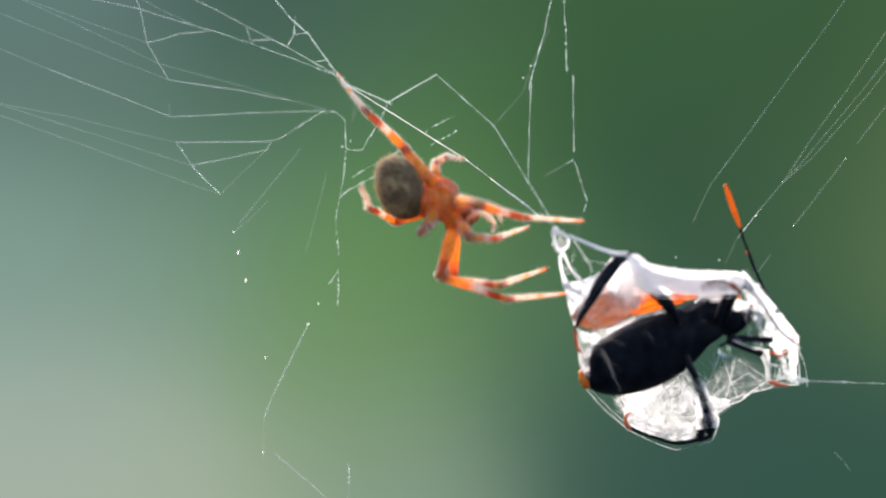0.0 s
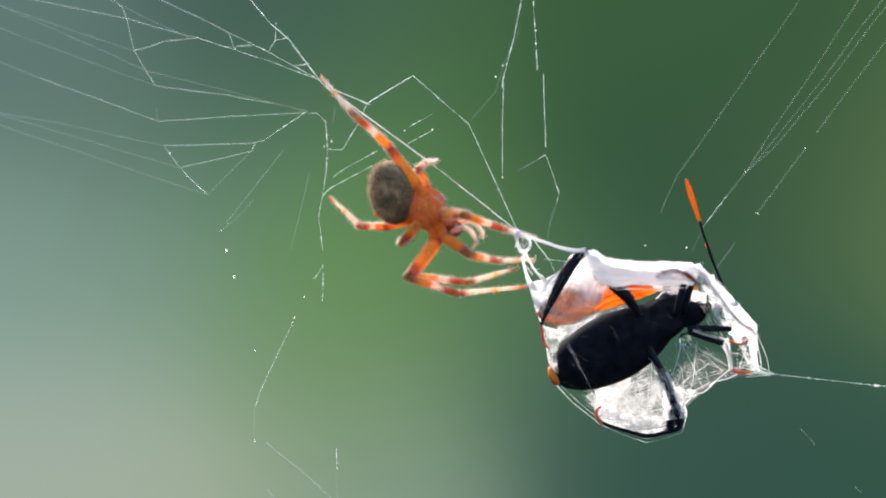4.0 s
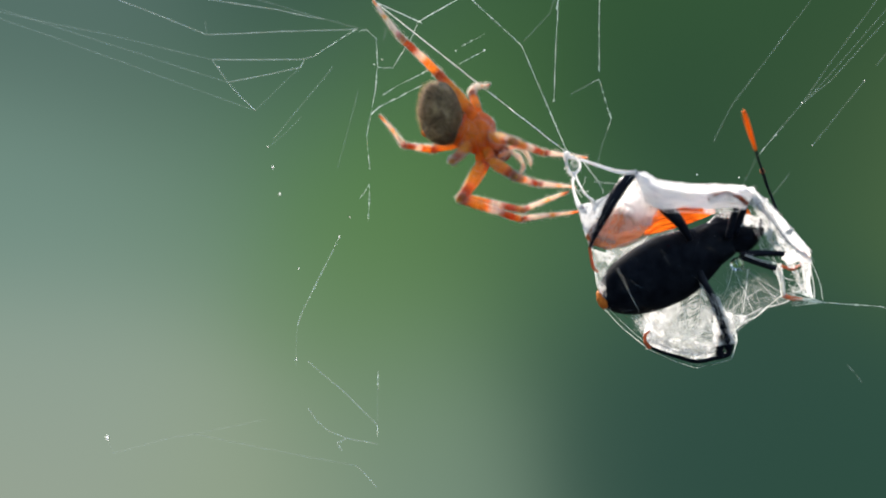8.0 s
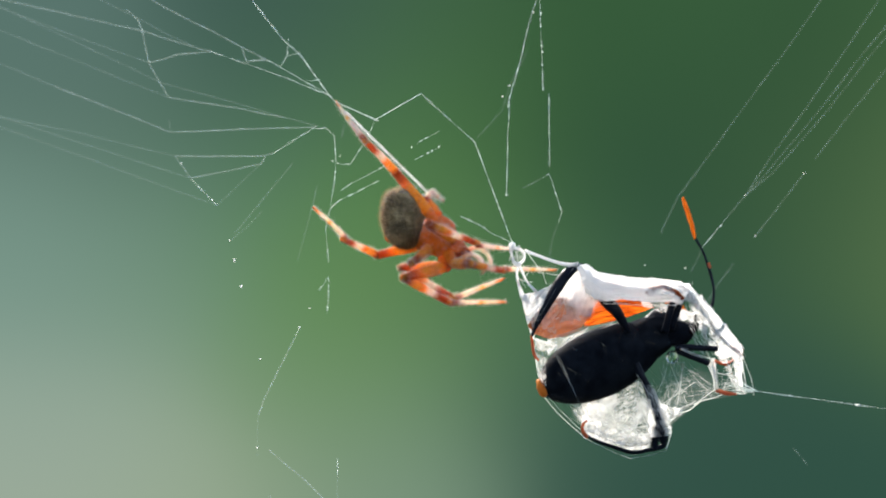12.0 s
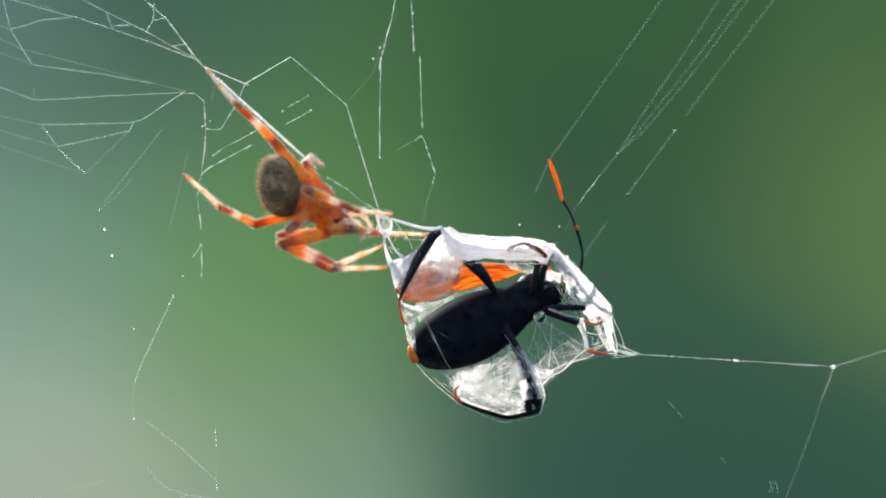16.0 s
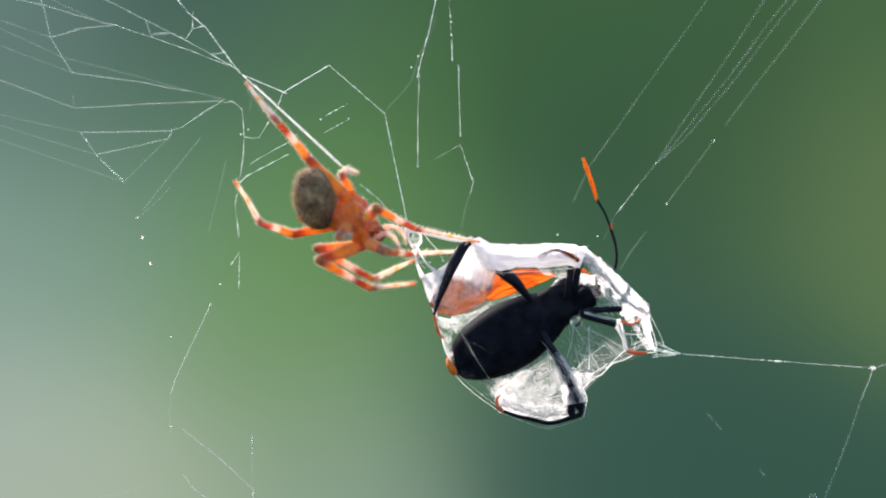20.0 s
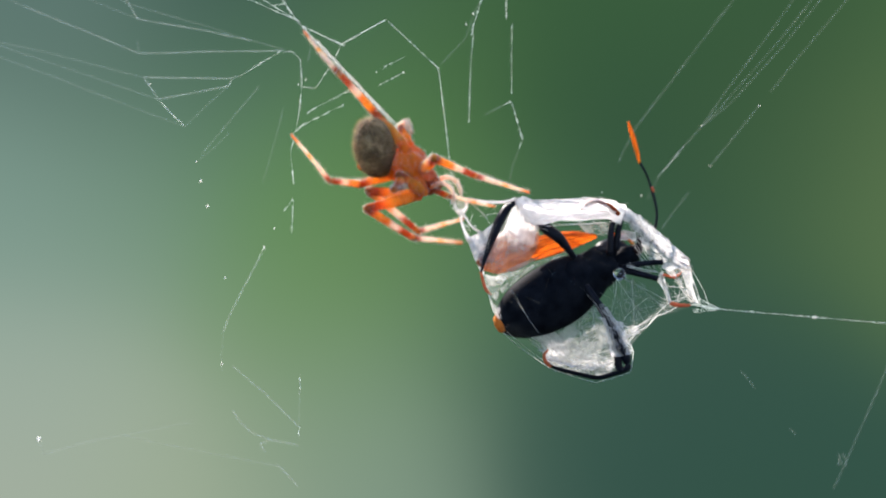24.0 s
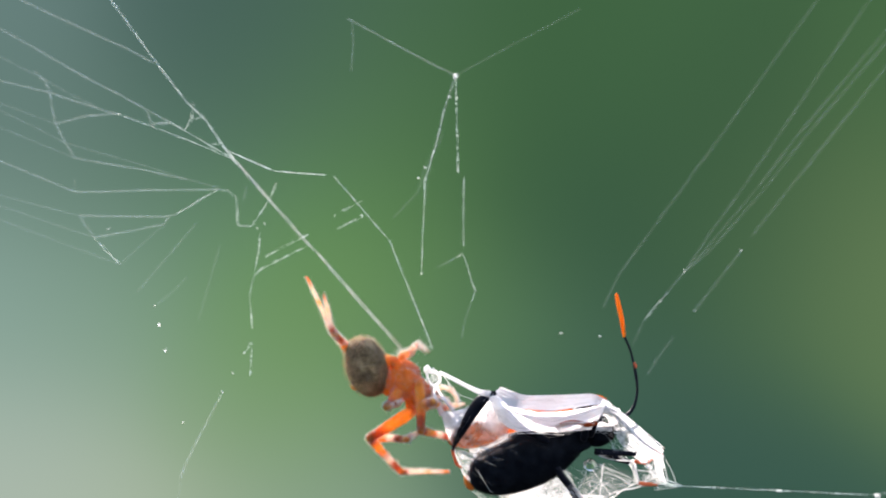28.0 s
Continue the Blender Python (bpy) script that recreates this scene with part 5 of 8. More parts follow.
for p, r in (((-21.29, 121, 2.37), 0.17), ((-20.48, 121, -0.29), 0.17), ((-21.81, 121, 4.39), 0.10), ((-13.32, 120.4, -2.35), 0.09), ((-18.43, 121.5, -7.76), 0.10), ((-18.38, 121.2, -16.88), 0.12), ((25.15, 120.4, 2.76), 0.10), ((21.01, 120.4, 2.93), 0.08), ((-14.3, 120.4, -4.36), 0.12), ((-3.28, 120.5, 14.48), 0.08), ((-0.46, 120.5, 14.6), 0.10), ((-38.34, 124.5, -26.16), 0.26), ((-10.6, 120.2, 13.36), 0.08), ((-11.35, 120.2, 12.84), 0.09), ((-27.12, 121.5, 12.28), 0.10)):
    part("silk_fleck", blob(p, (r * 0.7, r * 0.6, r), None, 10, 8, 0.3, 3.0), STRAND, tail)

for k in range(5):
    a = Vector((47.73, 120.46, -24.03))
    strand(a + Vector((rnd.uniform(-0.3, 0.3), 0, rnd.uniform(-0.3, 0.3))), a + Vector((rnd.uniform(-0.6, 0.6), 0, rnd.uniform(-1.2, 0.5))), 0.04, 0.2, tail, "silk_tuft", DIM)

mid = web("web_hangers", "thin broken threads hanging from a knot")
for style, line in (
    ("soft", ((9.48, 120.2, 30.92), (8.9, 120.2, 28.99), (8.42, 120.2, 27.32))),
    ("bright", ((8.42, 120.2, 27.32), (7.82, 120.2, 24.24), (6.63, 120.2, 19.62), (6.54, 120.2, 18.71))),
    ("fine", ((6.71, 120.2, 19.26), (6.59, 120.2, 15.82), (6.59, 120.2, 9.74))),
    ("beaded", ((9.49, 120.2, 30.73), (9.87, 120.2, 24.65), (10.1, 120.2, 20.52))),
    ("fine", ((10.72, 120.2, 20.23), (10.78, 120.2, 17.54), (10.95, 120.2, 12.84))),
    ("fine", ((10.26, 120.2, 11.64), (10.89, 120.2, 12.04), (11.18, 120.2, 11.52))),
    ("beaded", ((11.18, 120.2, 11.52), (11.52, 120.2, 10.43), (12.32, 120.2, 8.2))),
    ("fine", ((11.87, 120.2, 9.29), (12.32, 120.2, 8.14), (11.98, 120.2, 7.05))),
    ("ghost", ((11.98, 120.2, 7.05), (11.46, 120.2, 5.5), (11.06, 120.2, 3.21))),
    ("hazy", ((10.26, 120.2, 11.64), (8.25, 120.2, 10.49))),
    ("soft", ((9.48, 120.2, 31.04), (5.76, 120.2, 32.69), (2.66, 120.3, 34.27), (-2.19, 120.4, 36.69))),
    ("ghost", ((9.48, 120.2, 31.04), (12.59, 120.4, 32.89), (15.47, 120.6, 34.68), (22.76, 121.2, 39.04))),
    ("hazy", ((-1.69, 120.4, 36.35), (-1.5, 120.4, 33.6), (-1.63, 120.4, 31.08))),
    ("ghost", ((3.38, 120.3, 15.55), (4.82, 120.3, 17.15), (5.91, 120.3, 18.42), (6.65, 120.3, 21.05), (8.38, 120.3, 24.61))),
):
    thread(mid, line, style)
part("silk_knot", blob((9.48, 120.2, 30.92), (0.22, 0.2, 0.34), None, 12, 8, 0.3, 3.0), STRAND, mid)
for p in ((8.91, 120.2, 28.69), (9.7, 120.2, 28.61), (9.93, 120.2, 24.59), (6.6, 120.3, 21.05), (5.91, 120.3, 19.91), (6.59, 120.2, 9.8)):
    part("silk_fleck", blob(p, (0.08, 0.08, 0.1), None, 10, 8, 0.3, 3.0), STRAND, mid)

stays = web("web_stays", "bundle of long blurred stay threads")
for style, line in (
    ("hazy", ((52.37, 125.8, 50.15), (41.95, 124.6, 34.82), (36.01, 124, 26.08), (32.77, 123.6, 21.57), (27.33, 123, 13.84), (24.73, 122.6, 10.29))),
    ("hazy", ((24.73, 122.6, 10.29), (23.52, 122.4, 7.76), (22.92, 122.3, 6.36))),
    ("hazy", ((58.14, 126.2, 50.31), (47.97, 124.8, 34.88), (42.29, 124.2, 26.12), (38.67, 123.6, 20.69), (34.37, 123, 14.61), (31.75, 122.6, 10.58))),
    ("hazy", ((64.58, 126.8, 50.55), (51.79, 125.4, 35.04), (44.51, 124.6, 26.2), (39.91, 123.8, 20.13), (33.9, 123, 12.85), (31.75, 122.6, 10.52))),
    ("hazy", ((66.06, 127.2, 50.71), (52.95, 125.6, 35.1), (45.53, 124.8, 26.25), (40.57, 124, 19.81), (34.55, 123.2, 12.87), (31.98, 122.8, 10.72))),
    ("hazy", ((31.75, 122.6, 10.58), (29.78, 122.2, 8.22))),
    ("fine", ((29.78, 122.2, 8.22), (27.18, 121.8, 4.94))),
    ("ghost", ((27.18, 121.8, 4.94), (25.98, 121.6, 2.38))),
    ("hazy", ((67.59, 127, 50.94), (55.47, 125.6, 35.4), (46.59, 124.6, 24.01), (42.27, 123.8, 18.66), (39.13, 123.2, 14.57))),
    ("hazy", ((37.89, 122.8, 13), (35.37, 122.4, 9.75), (32.7, 122, 6.28))),
    ("hazy", ((30.59, 122.4, 3.39), (28.91, 122.2, 1.11), (27.81, 122, -0.64))),
):
    thread(stays, line, style)
for p in ((37.89, 122.8, 13), (32.7, 122, 6.28), (31.69, 122.6, 10.58), (29.06, 122.1, 7.22)):
    part("silk_fleck", blob(p, (0.08, 0.08, 0.09), None, 10, 8, 0.3, 3.0), STRAND, stays)

# threads that pull with the spider and the bug: each piece is straight and turns about its knot
PIECES = {}
for name, length, style, lab in (
    ("line_to_hub", 4.9, "cord", "short bright thread beside the hub"), ("zigzag_thread", 5.37, "cord", "beaded zigzag thread of broken web"), ("zigzag_thread", 7.47, "bright", "beaded zigzag thread of broken web"),
    ("zigzag_thread", 7.47, "beaded", "beaded zigzag thread of broken web"), ("hanging_thread", 12.2, "bright", "thread holding the silk bundle"), ("hanging_thread", 10.69, "beaded", "thread holding the silk bundle"),
    ("drag_line", 13.9, "drag", "bright drag line along the hind leg"), ("drag_line", 8.0, "bright", "crinkled end of the drag line"), ("drag_line", 14.0, "drag", "bright drag line along the hind leg"), ("guy_line", 22.8, "fine", "taut line from the bundle"),
):
    ob = thing(name, lab, "web thread", "remains of the web")
    if lab.startswith("crinkled"):
        thread(ob, [(0.11 * math.sin(2.1 * k), 0.08 * math.cos(k), length * k / 9) for k in range(10)], style, steps=2)
    else:
        thread(ob, [(0, 0, length * k / 3) for k in range(4)], style)
    if name == "guy_line":  # silk of the bundle drawn out to a point
        for x, y, z in ((-0.5, 0.2, -1.4), (-0.2, 0.5, -1.2), (0.2, 0.3, -1.5), (0.4, 0.9, -1.0), (-0.3, -0.3, -1.3), (0.1, 1.4, -1.6), (0.3, -0.6, -1.0)):
            thread(ob, ((x, y, z), (0, 0, 1.6 + 0.8 * x)), "bright", "drawn_silk")
        thread(ob, ((0, 0, 0), (0, 0, 3.0), (0, 0, 5.5)), "cord", "drawn_silk")
        part("silk_fleck", blob((0, 0, 12.2), (0.12, 0.12, 0.3), None, 10, 8, 0.3, 3.0), STRAND, ob)
    PIECES.setdefault(name, []).append(ob)
anchor = web("web_corner", "far knot of the guy line with its side threads")
thread(anchor, ((54.05, 120, -11.85), (58, 120.2, -10.7), (62.29, 120.4, -9.37), (70.73, 120.8, -6.73)), "soft")
thread(anchor, ((54.05, 120, -11.85), (53.67, 120.1, -13.23), (52.86, 120.2, -15.22)), "soft")
thread(anchor, ((52.86, 120.2, -15.22), (52.06, 120.6, -18.28), (50.25, 121.4, -23.84), (48.11, 122.2, -30.06)), "hazy")
part("silk_knot", blob((54.05, 120, -11.85), (0.32, 0.2, 0.2), None, 12, 8, 0.3, 3.0), STRAND, anchor)


# ---- what moves ----
def motions():
    walk(spider, [
        (0, pose(-0.00065, 0.12000, 0.00705, 0, -9.00, 0)), (2, pose(-0.00039, 0.12000, 0.00708, 0, -9.00, 0)),
        (2.1, pose(-0.00039, 0.12000, 0.00708, 0, -9.00, 0)), (2.4, pose(0.00011, 0.12000, 0.00544, 0, 0.00, 0)),
        (4, pose(0.00011, 0.12000, 0.00544, 0, 0.00, 0)), (6.5, pose(0.00005, 0.12000, 0.00535, 0, 1.25, 0)), (8, pose(0.00001, 0.12000, 0.00530, 0, 2.00, 0)),
        (9.2, pose(0.00063, 0.12000, 0.00435, 0, 0.00, 0)), (11, pose(0.00063, 0.12000, 0.00435, 0, 0.00, 0)),
        (15.5, pose(0.00108, 0.12000, 0.00411, 0, 0.00, 0)), (17, pose(0.00123, 0.12000, 0.00403, 0, 0.00, 0)),
        (19.2, pose(0.00123, 0.12000, 0.00403, 0, 0.00, 0)), (19.7, pose(0.00093, 0.12000, 0.00367, 0, 0.00, 0)),
        (20, pose(0.00093, 0.12000, 0.00367, 0, 0.00, 0)), (23.5, pose(0.00149, 0.12000, 0.00380, 0, 0.00, 0)),
        (25, pose(0.00172, 0.12000, 0.00386, 0, 0.00, 0)), (27, pose(0.00182, 0.12000, 0.00380, 0, 0.00, 0)),
        (27.1, pose(0.00184, 0.12000, 0.00402, 0, 0.00, 0)), (27.3, pose(0.00175, 0.12000, 0.00332, 0, 0.00, 0)),
        (27.5, pose(0.00355, 0.12000, -0.00126, 0, 4.00, 0)), (27.8, pose(0.00427, 0.12000, -0.00222, 0, 2.00, 0)),
        (28, pose(0.00562, 0.12000, -0.00348, 0, -6.00, 0))])
    walk(LEGS["long_stay"][0], [
        (0, bone((-1.81, -0.57, 3.16), (-3.89, 3.55, 6.82))), (2.1, bone((-1.81, -0.57, 3.16), (-4.21, 3.69, 6.44))),
        (2.4, bone((-1.81, -0.57, 3.16), (-4.92, 1.99, 7.45))), (4.5, bone((-1.81, -0.57, 3.16), (-4.92, 1.99, 7.45))),
        (6.5, bone((-1.81, -0.57, 3.16), (-5.29, 2.32, 6.93))), (8, bone((-1.81, -0.57, 3.16), (-5.29, 2.32, 6.93))),
        (9.2, bone((-1.81, -0.57, 3.16), (-5.47, 0.91, 7.53))), (15.5, bone((-1.81, -0.57, 3.16), (-5.4, 1.34, 7.42))),
        (19.2, bone((-1.81, -0.57, 3.16), (-5.4, 1.34, 7.42))), (19.7, bone((-1.81, -0.57, 3.16), (-5.6, 1.81, 6.99))),
        (21.5, bone((-1.81, -0.57, 3.16), (-5.6, 1.81, 6.99))), (23.5, bone((-1.81, -0.57, 3.16), (-4.92, 3.06, 6.6))),
        (26.8, bone((-1.81, -0.57, 3.16), (-4.92, 3.06, 6.6))), (27, bone((-1.81, -0.57, 3.16), (-4.74, 3.45, 6.3))),
        (27.1, bone((-1.81, -0.57, 3.16), (-4.92, 2.69, 6.95))), (27.3, bone((-1.81, -0.57, 3.16), (-4.82, 2.24, 7.37))),
        (27.5, bone((-1.81, -0.57, 3.16), (-5.47, 4.02, 3.52))), (27.8, bone((-1.81, -0.57, 3.16), (-7.58, 0.21, 4.03))),
        (28, bone((-1.81, -0.57, 3.16), (-5.89, 3.62, 3.84)))])
    walk(LEGS["long_stay"][1], [
        (0, bone((-3.89, 3.55, 6.82), (-6.84, -0.27, 10.23))), (2.1, bone((-4.21, 3.69, 6.44), (-7.71, 1.54, 10.68))),
        (2.4, bone((-4.92, 1.99, 7.45), (-8.22, -2.04, 10.24))), (4.5, bone((-4.92, 1.99, 7.45), (-8.22, -2.04, 10.24))),
        (6.5, bone((-5.29, 2.32, 6.93), (-8.85, -1.61, 9.52))), (8, bone((-5.29, 2.32, 6.93), (-8.85, -1.61, 9.52))),
        (9.2, bone((-5.47, 0.91, 7.53), (-8.64, -3.31, 10.17))), (15.5, bone((-5.4, 1.34, 7.42), (-8.49, -2.71, 10.4))),
        (19.2, bone((-5.4, 1.34, 7.42), (-8.49, -2.71, 10.4))), (19.7, bone((-5.6, 1.81, 6.99), (-8.43, -2.19, 10.29))),
        (21.5, bone((-5.6, 1.81, 6.99), (-8.43, -2.19, 10.29))), (23.5, bone((-4.92, 3.06, 6.6), (-8.83, 0.9, 10.45))),
        (26.8, bone((-4.92, 3.06, 6.6), (-8.83, 0.9, 10.45))), (27, bone((-4.74, 3.45, 6.3), (-8.84, 2.1, 10.33))),
        (27.1, bone((-4.92, 2.69, 6.95), (-8.54, -0.35, 10.49))), (27.3, bone((-4.82, 2.24, 7.37), (-8.74, 0.22, 11.29))),
        (27.5, bone((-5.47, 4.02, 3.52), (-8.39, -0.83, 5.18))), (27.8, bone((-7.58, 0.21, 4.03), (-9.3, -4.5, 7.14))),
        (28, bone((-5.89, 3.62, 3.84), (-7.89, -1.26, 6.5)))])
    walk(LEGS["long_stay"][2], [
        (0, bone((-6.84, -0.27, 10.23), (-9.44, 3.18, 15))), (2.1, bone((-7.71, 1.54, 10.68), (-10.41, 5.15, 15.28))),
        (2.4, bone((-8.22, -2.04, 10.24), (-11.88, 0.95, 14.62))), (4.5, bone((-8.22, -2.04, 10.24), (-11.88, 0.95, 14.62))),
        (6.5, bone((-8.85, -1.61, 9.52), (-12.28, 1.8, 13.78))), (8, bone((-8.85, -1.61, 9.52), (-12.28, 1.8, 13.78))),
        (9.2, bone((-8.64, -3.31, 10.17), (-11.76, 0.28, 14.52))), (15.5, bone((-8.49, -2.71, 10.4), (-12.06, 0.59, 14.62))),
        (19.2, bone((-8.49, -2.71, 10.4), (-12.06, 0.59, 14.62))), (19.7, bone((-8.43, -2.19, 10.29), (-11.91, 1.01, 14.65))),
        (21.5, bone((-8.43, -2.19, 10.29), (-11.91, 1.01, 14.65))), (23.5, bone((-8.83, 0.9, 10.45), (-12.86, 3.06, 14.99))),
        (26.8, bone((-8.83, 0.9, 10.45), (-12.86, 3.06, 14.99))), (27, bone((-8.84, 2.1, 10.33), (-13.02, 3.98, 14.85))),
        (27.1, bone((-8.54, -0.35, 10.49), (-12.59, 2.35, 14.71))), (27.3, bone((-8.74, 0.22, 11.29), (-12.51, 3.62, 15.25))),
        (27.5, bone((-8.39, -0.83, 5.18), (-12.85, 0.6, 9.6))), (27.8, bone((-9.3, -4.5, 7.14), (-11.65, -0.15, 11.27))),
        (28, bone((-7.89, -1.26, 6.5), (-10.21, -1.63, 12.5)))])
    walk(LEGS["trailing"][0], [
        (0, bone((-2.29, 1.03, 0.22), (-5.76, 5.07, -0.28))), (2.1, bone((-2.29, 1.03, 0.22), (-5.62, 5.11, -0.67))),
        (2.4, bone((-2.29, 1.03, 0.22), (-5.62, 5.14, -0.53))), (4.5, bone((-2.29, 1.03, 0.22), (-5.62, 5.14, -0.53))),
        (6.5, bone((-2.29, 1.03, 0.22), (-5.45, 5.26, -0.61))), (8, bone((-2.29, 1.03, 0.22), (-5.45, 5.26, -0.61))),
        (9.2, bone((-2.29, 1.03, 0.22), (-6.49, 4.19, -0.74))), (15.5, bone((-2.29, 1.03, 0.22), (-7.38, 1.96, -1.11))),
        (19.2, bone((-2.29, 1.03, 0.22), (-7.38, 1.96, -1.11))), (19.7, bone((-2.29, 1.03, 0.22), (-7.1, 3.11, -0.85))),
        (21.5, bone((-2.29, 1.03, 0.22), (-7.1, 3.11, -0.85))), (23.5, bone((-2.29, 1.03, 0.22), (-6.25, 4.41, -0.98))),
        (26.8, bone((-2.29, 1.03, 0.22), (-6.25, 4.41, -0.98))), (27, bone((-2.29, 1.03, 0.22), (-6.12, 4.51, -1.1))),
        (27.1, bone((-2.29, 1.03, 0.22), (-6.46, 4.18, -0.88))), (27.3, bone((-2.29, 1.03, 0.22), (-5.86, 4.87, -0.85))),
        (27.5, bone((-2.29, 1.03, 0.22), (-7.03, 3.23, 1.37))), (27.8, bone((-2.29, 1.03, 0.22), (-5.41, 5.35, 0.56))),
        (28, bone((-2.29, 1.03, 0.22), (-6.28, 0.95, 3.78)))])
    walk(LEGS["trailing"][1], [
        (0, bone((-5.76, 5.07, -0.28), (-8.07, 1.91, 1.3))), (2.1, bone((-5.62, 5.11, -0.67), (-8.25, 2.11, 0.7))),
        (2.4, bone((-5.62, 5.14, -0.53), (-8.05, 1.69, -0.53))), (4.5, bone((-5.62, 5.14, -0.53), (-8.05, 1.69, -0.53))),
        (6.5, bone((-5.45, 5.26, -0.61), (-8.21, 2.08, -0.58))), (8, bone((-5.45, 5.26, -0.61), (-8.21, 2.08, -0.58))),
        (9.2, bone((-6.49, 4.19, -0.74), (-10.24, 2.89, 0.69))), (15.5, bone((-7.38, 1.96, -1.11), (-10.64, -0.16, 0.54))),
        (19.2, bone((-7.38, 1.96, -1.11), (-10.64, -0.16, 0.54))), (19.7, bone((-7.1, 3.11, -0.85), (-10.34, 0.64, 0.23))),
        (21.5, bone((-7.1, 3.11, -0.85), (-10.34, 0.64, 0.23))), (23.5, bone((-6.25, 4.41, -0.98), (-9.42, 1.63, -0.85))),
        (26.8, bone((-6.25, 4.41, -0.98), (-9.42, 1.63, -0.85))), (27, bone((-6.12, 4.51, -1.1), (-8.16, 0.82, -1.19))),
        (27.1, bone((-6.46, 4.18, -0.88), (-10.16, 3.26, 0.91))), (27.3, bone((-5.86, 4.87, -0.85), (-8.76, 2.17, 0.59))),
        (27.5, bone((-7.03, 3.23, 1.37), (-10.54, 2.99, 3.69))), (27.8, bone((-5.41, 5.35, 0.56), (-8.1, 2.26, 1.55))),
        (28, bone((-6.28, 0.95, 3.78), (-8.37, 0.84, 7.44)))])
    walk(LEGS["trailing"][2], [
        (0, bone((-8.07, 1.91, 1.3), (-8.15, -4.3, 2.99))), (2.1, bone((-8.25, 2.11, 0.7), (-8.47, -3.9, 2.98))),
        (2.4, bone((-8.05, 1.69, -0.53), (-10.55, -3.65, 2.04))), (4.5, bone((-8.05, 1.69, -0.53), (-10.55, -3.65, 2.04))),
        (6.5, bone((-8.21, 2.08, -0.58), (-10.42, -3.47, 1.82))), (8, bone((-8.21, 2.08, -0.58), (-10.42, -3.47, 1.82))),
        (9.2, bone((-10.24, 2.89, 0.69), (-13.03, -2.3, 3.28))), (15.5, bone((-10.64, -0.16, 0.54), (-13.51, -5.11, 3.48))),
        (19.2, bone((-10.64, -0.16, 0.54), (-13.51, -5.11, 3.48))), (19.7, bone((-10.34, 0.64, 0.23), (-12.34, -3.99, 4.23))),
        (21.5, bone((-10.34, 0.64, 0.23), (-12.34, -3.99, 4.23))), (23.5, bone((-9.42, 1.63, -0.85), (-13.38, -0.7, 3.66))),
        (26.8, bone((-9.42, 1.63, -0.85), (-13.38, -0.7, 3.66))), (27, bone((-8.16, 0.82, -1.19), (-11.74, 0.22, 4.12))),
        (27.1, bone((-10.16, 3.26, 0.91), (-11.84, -1.51, 4.89))), (27.3, bone((-8.76, 2.17, 0.59), (-10.45, -2.58, 4.59))),
        (27.5, bone((-10.54, 2.99, 3.69), (-12.95, -1.2, 7.93))), (27.8, bone((-8.1, 2.26, 1.55), (-10.13, -3.24, 4.21))),
        (28, bone((-8.37, 0.84, 7.44), (-8.41, -4.87, 10.41)))])
    walk(LEGS["tucked"][0], [
        (0, bone((-1.14, -0.29, 0.47), (-3.21, -2.3, -1.94))), (2.1, bone((-1.14, -0.29, 0.47), (-3.34, -1.42, -2.36))),
        (2.4, bone((-1.14, -0.29, 0.47), (-3.66, -0.76, -2.29))), (4.5, bone((-1.14, -0.29, 0.47), (-3.66, -0.76, -2.29))),
        (6.5, bone((-1.14, -0.29, 0.47), (-3.2, -2.24, -2))), (8, bone((-1.14, -0.29, 0.47), (-3.2, -2.24, -2))),
        (9.2, bone((-1.14, -0.29, 0.47), (-3.5, -1.97, -1.93))), (15.5, bone((-1.14, -0.29, 0.47), (-3.59, -2.13, -1.71))),
        (19.2, bone((-1.14, -0.29, 0.47), (-3.59, -2.13, -1.71))), (19.7, bone((-1.14, -0.29, 0.47), (-2.14, -3.5, -1.22))),
        (21.5, bone((-1.14, -0.29, 0.47), (-2.14, -3.5, -1.22))), (23.5, bone((-1.14, -0.29, 0.47), (-2.44, -3.14, -1.62))),
        (26.8, bone((-1.14, -0.29, 0.47), (-2.44, -3.14, -1.62))), (27, bone((-1.14, -0.29, 0.47), (-1.91, -3.59, -1.16))),
        (27.1, bone((-1.14, -0.29, 0.47), (-1.84, -3.61, -1.15))), (27.3, bone((-1.14, -0.29, 0.47), (-1.93, -3.57, -1.19))),
        (27.5, bone((-1.14, -0.29, 0.47), (-2.58, -2.98, -1.73))), (27.8, bone((-1.14, -0.29, 0.47), (-2.71, -3.21, -1.32))),
        (28, bone((-1.14, -0.29, 0.47), (-2.85, -3.13, -1.31)))])
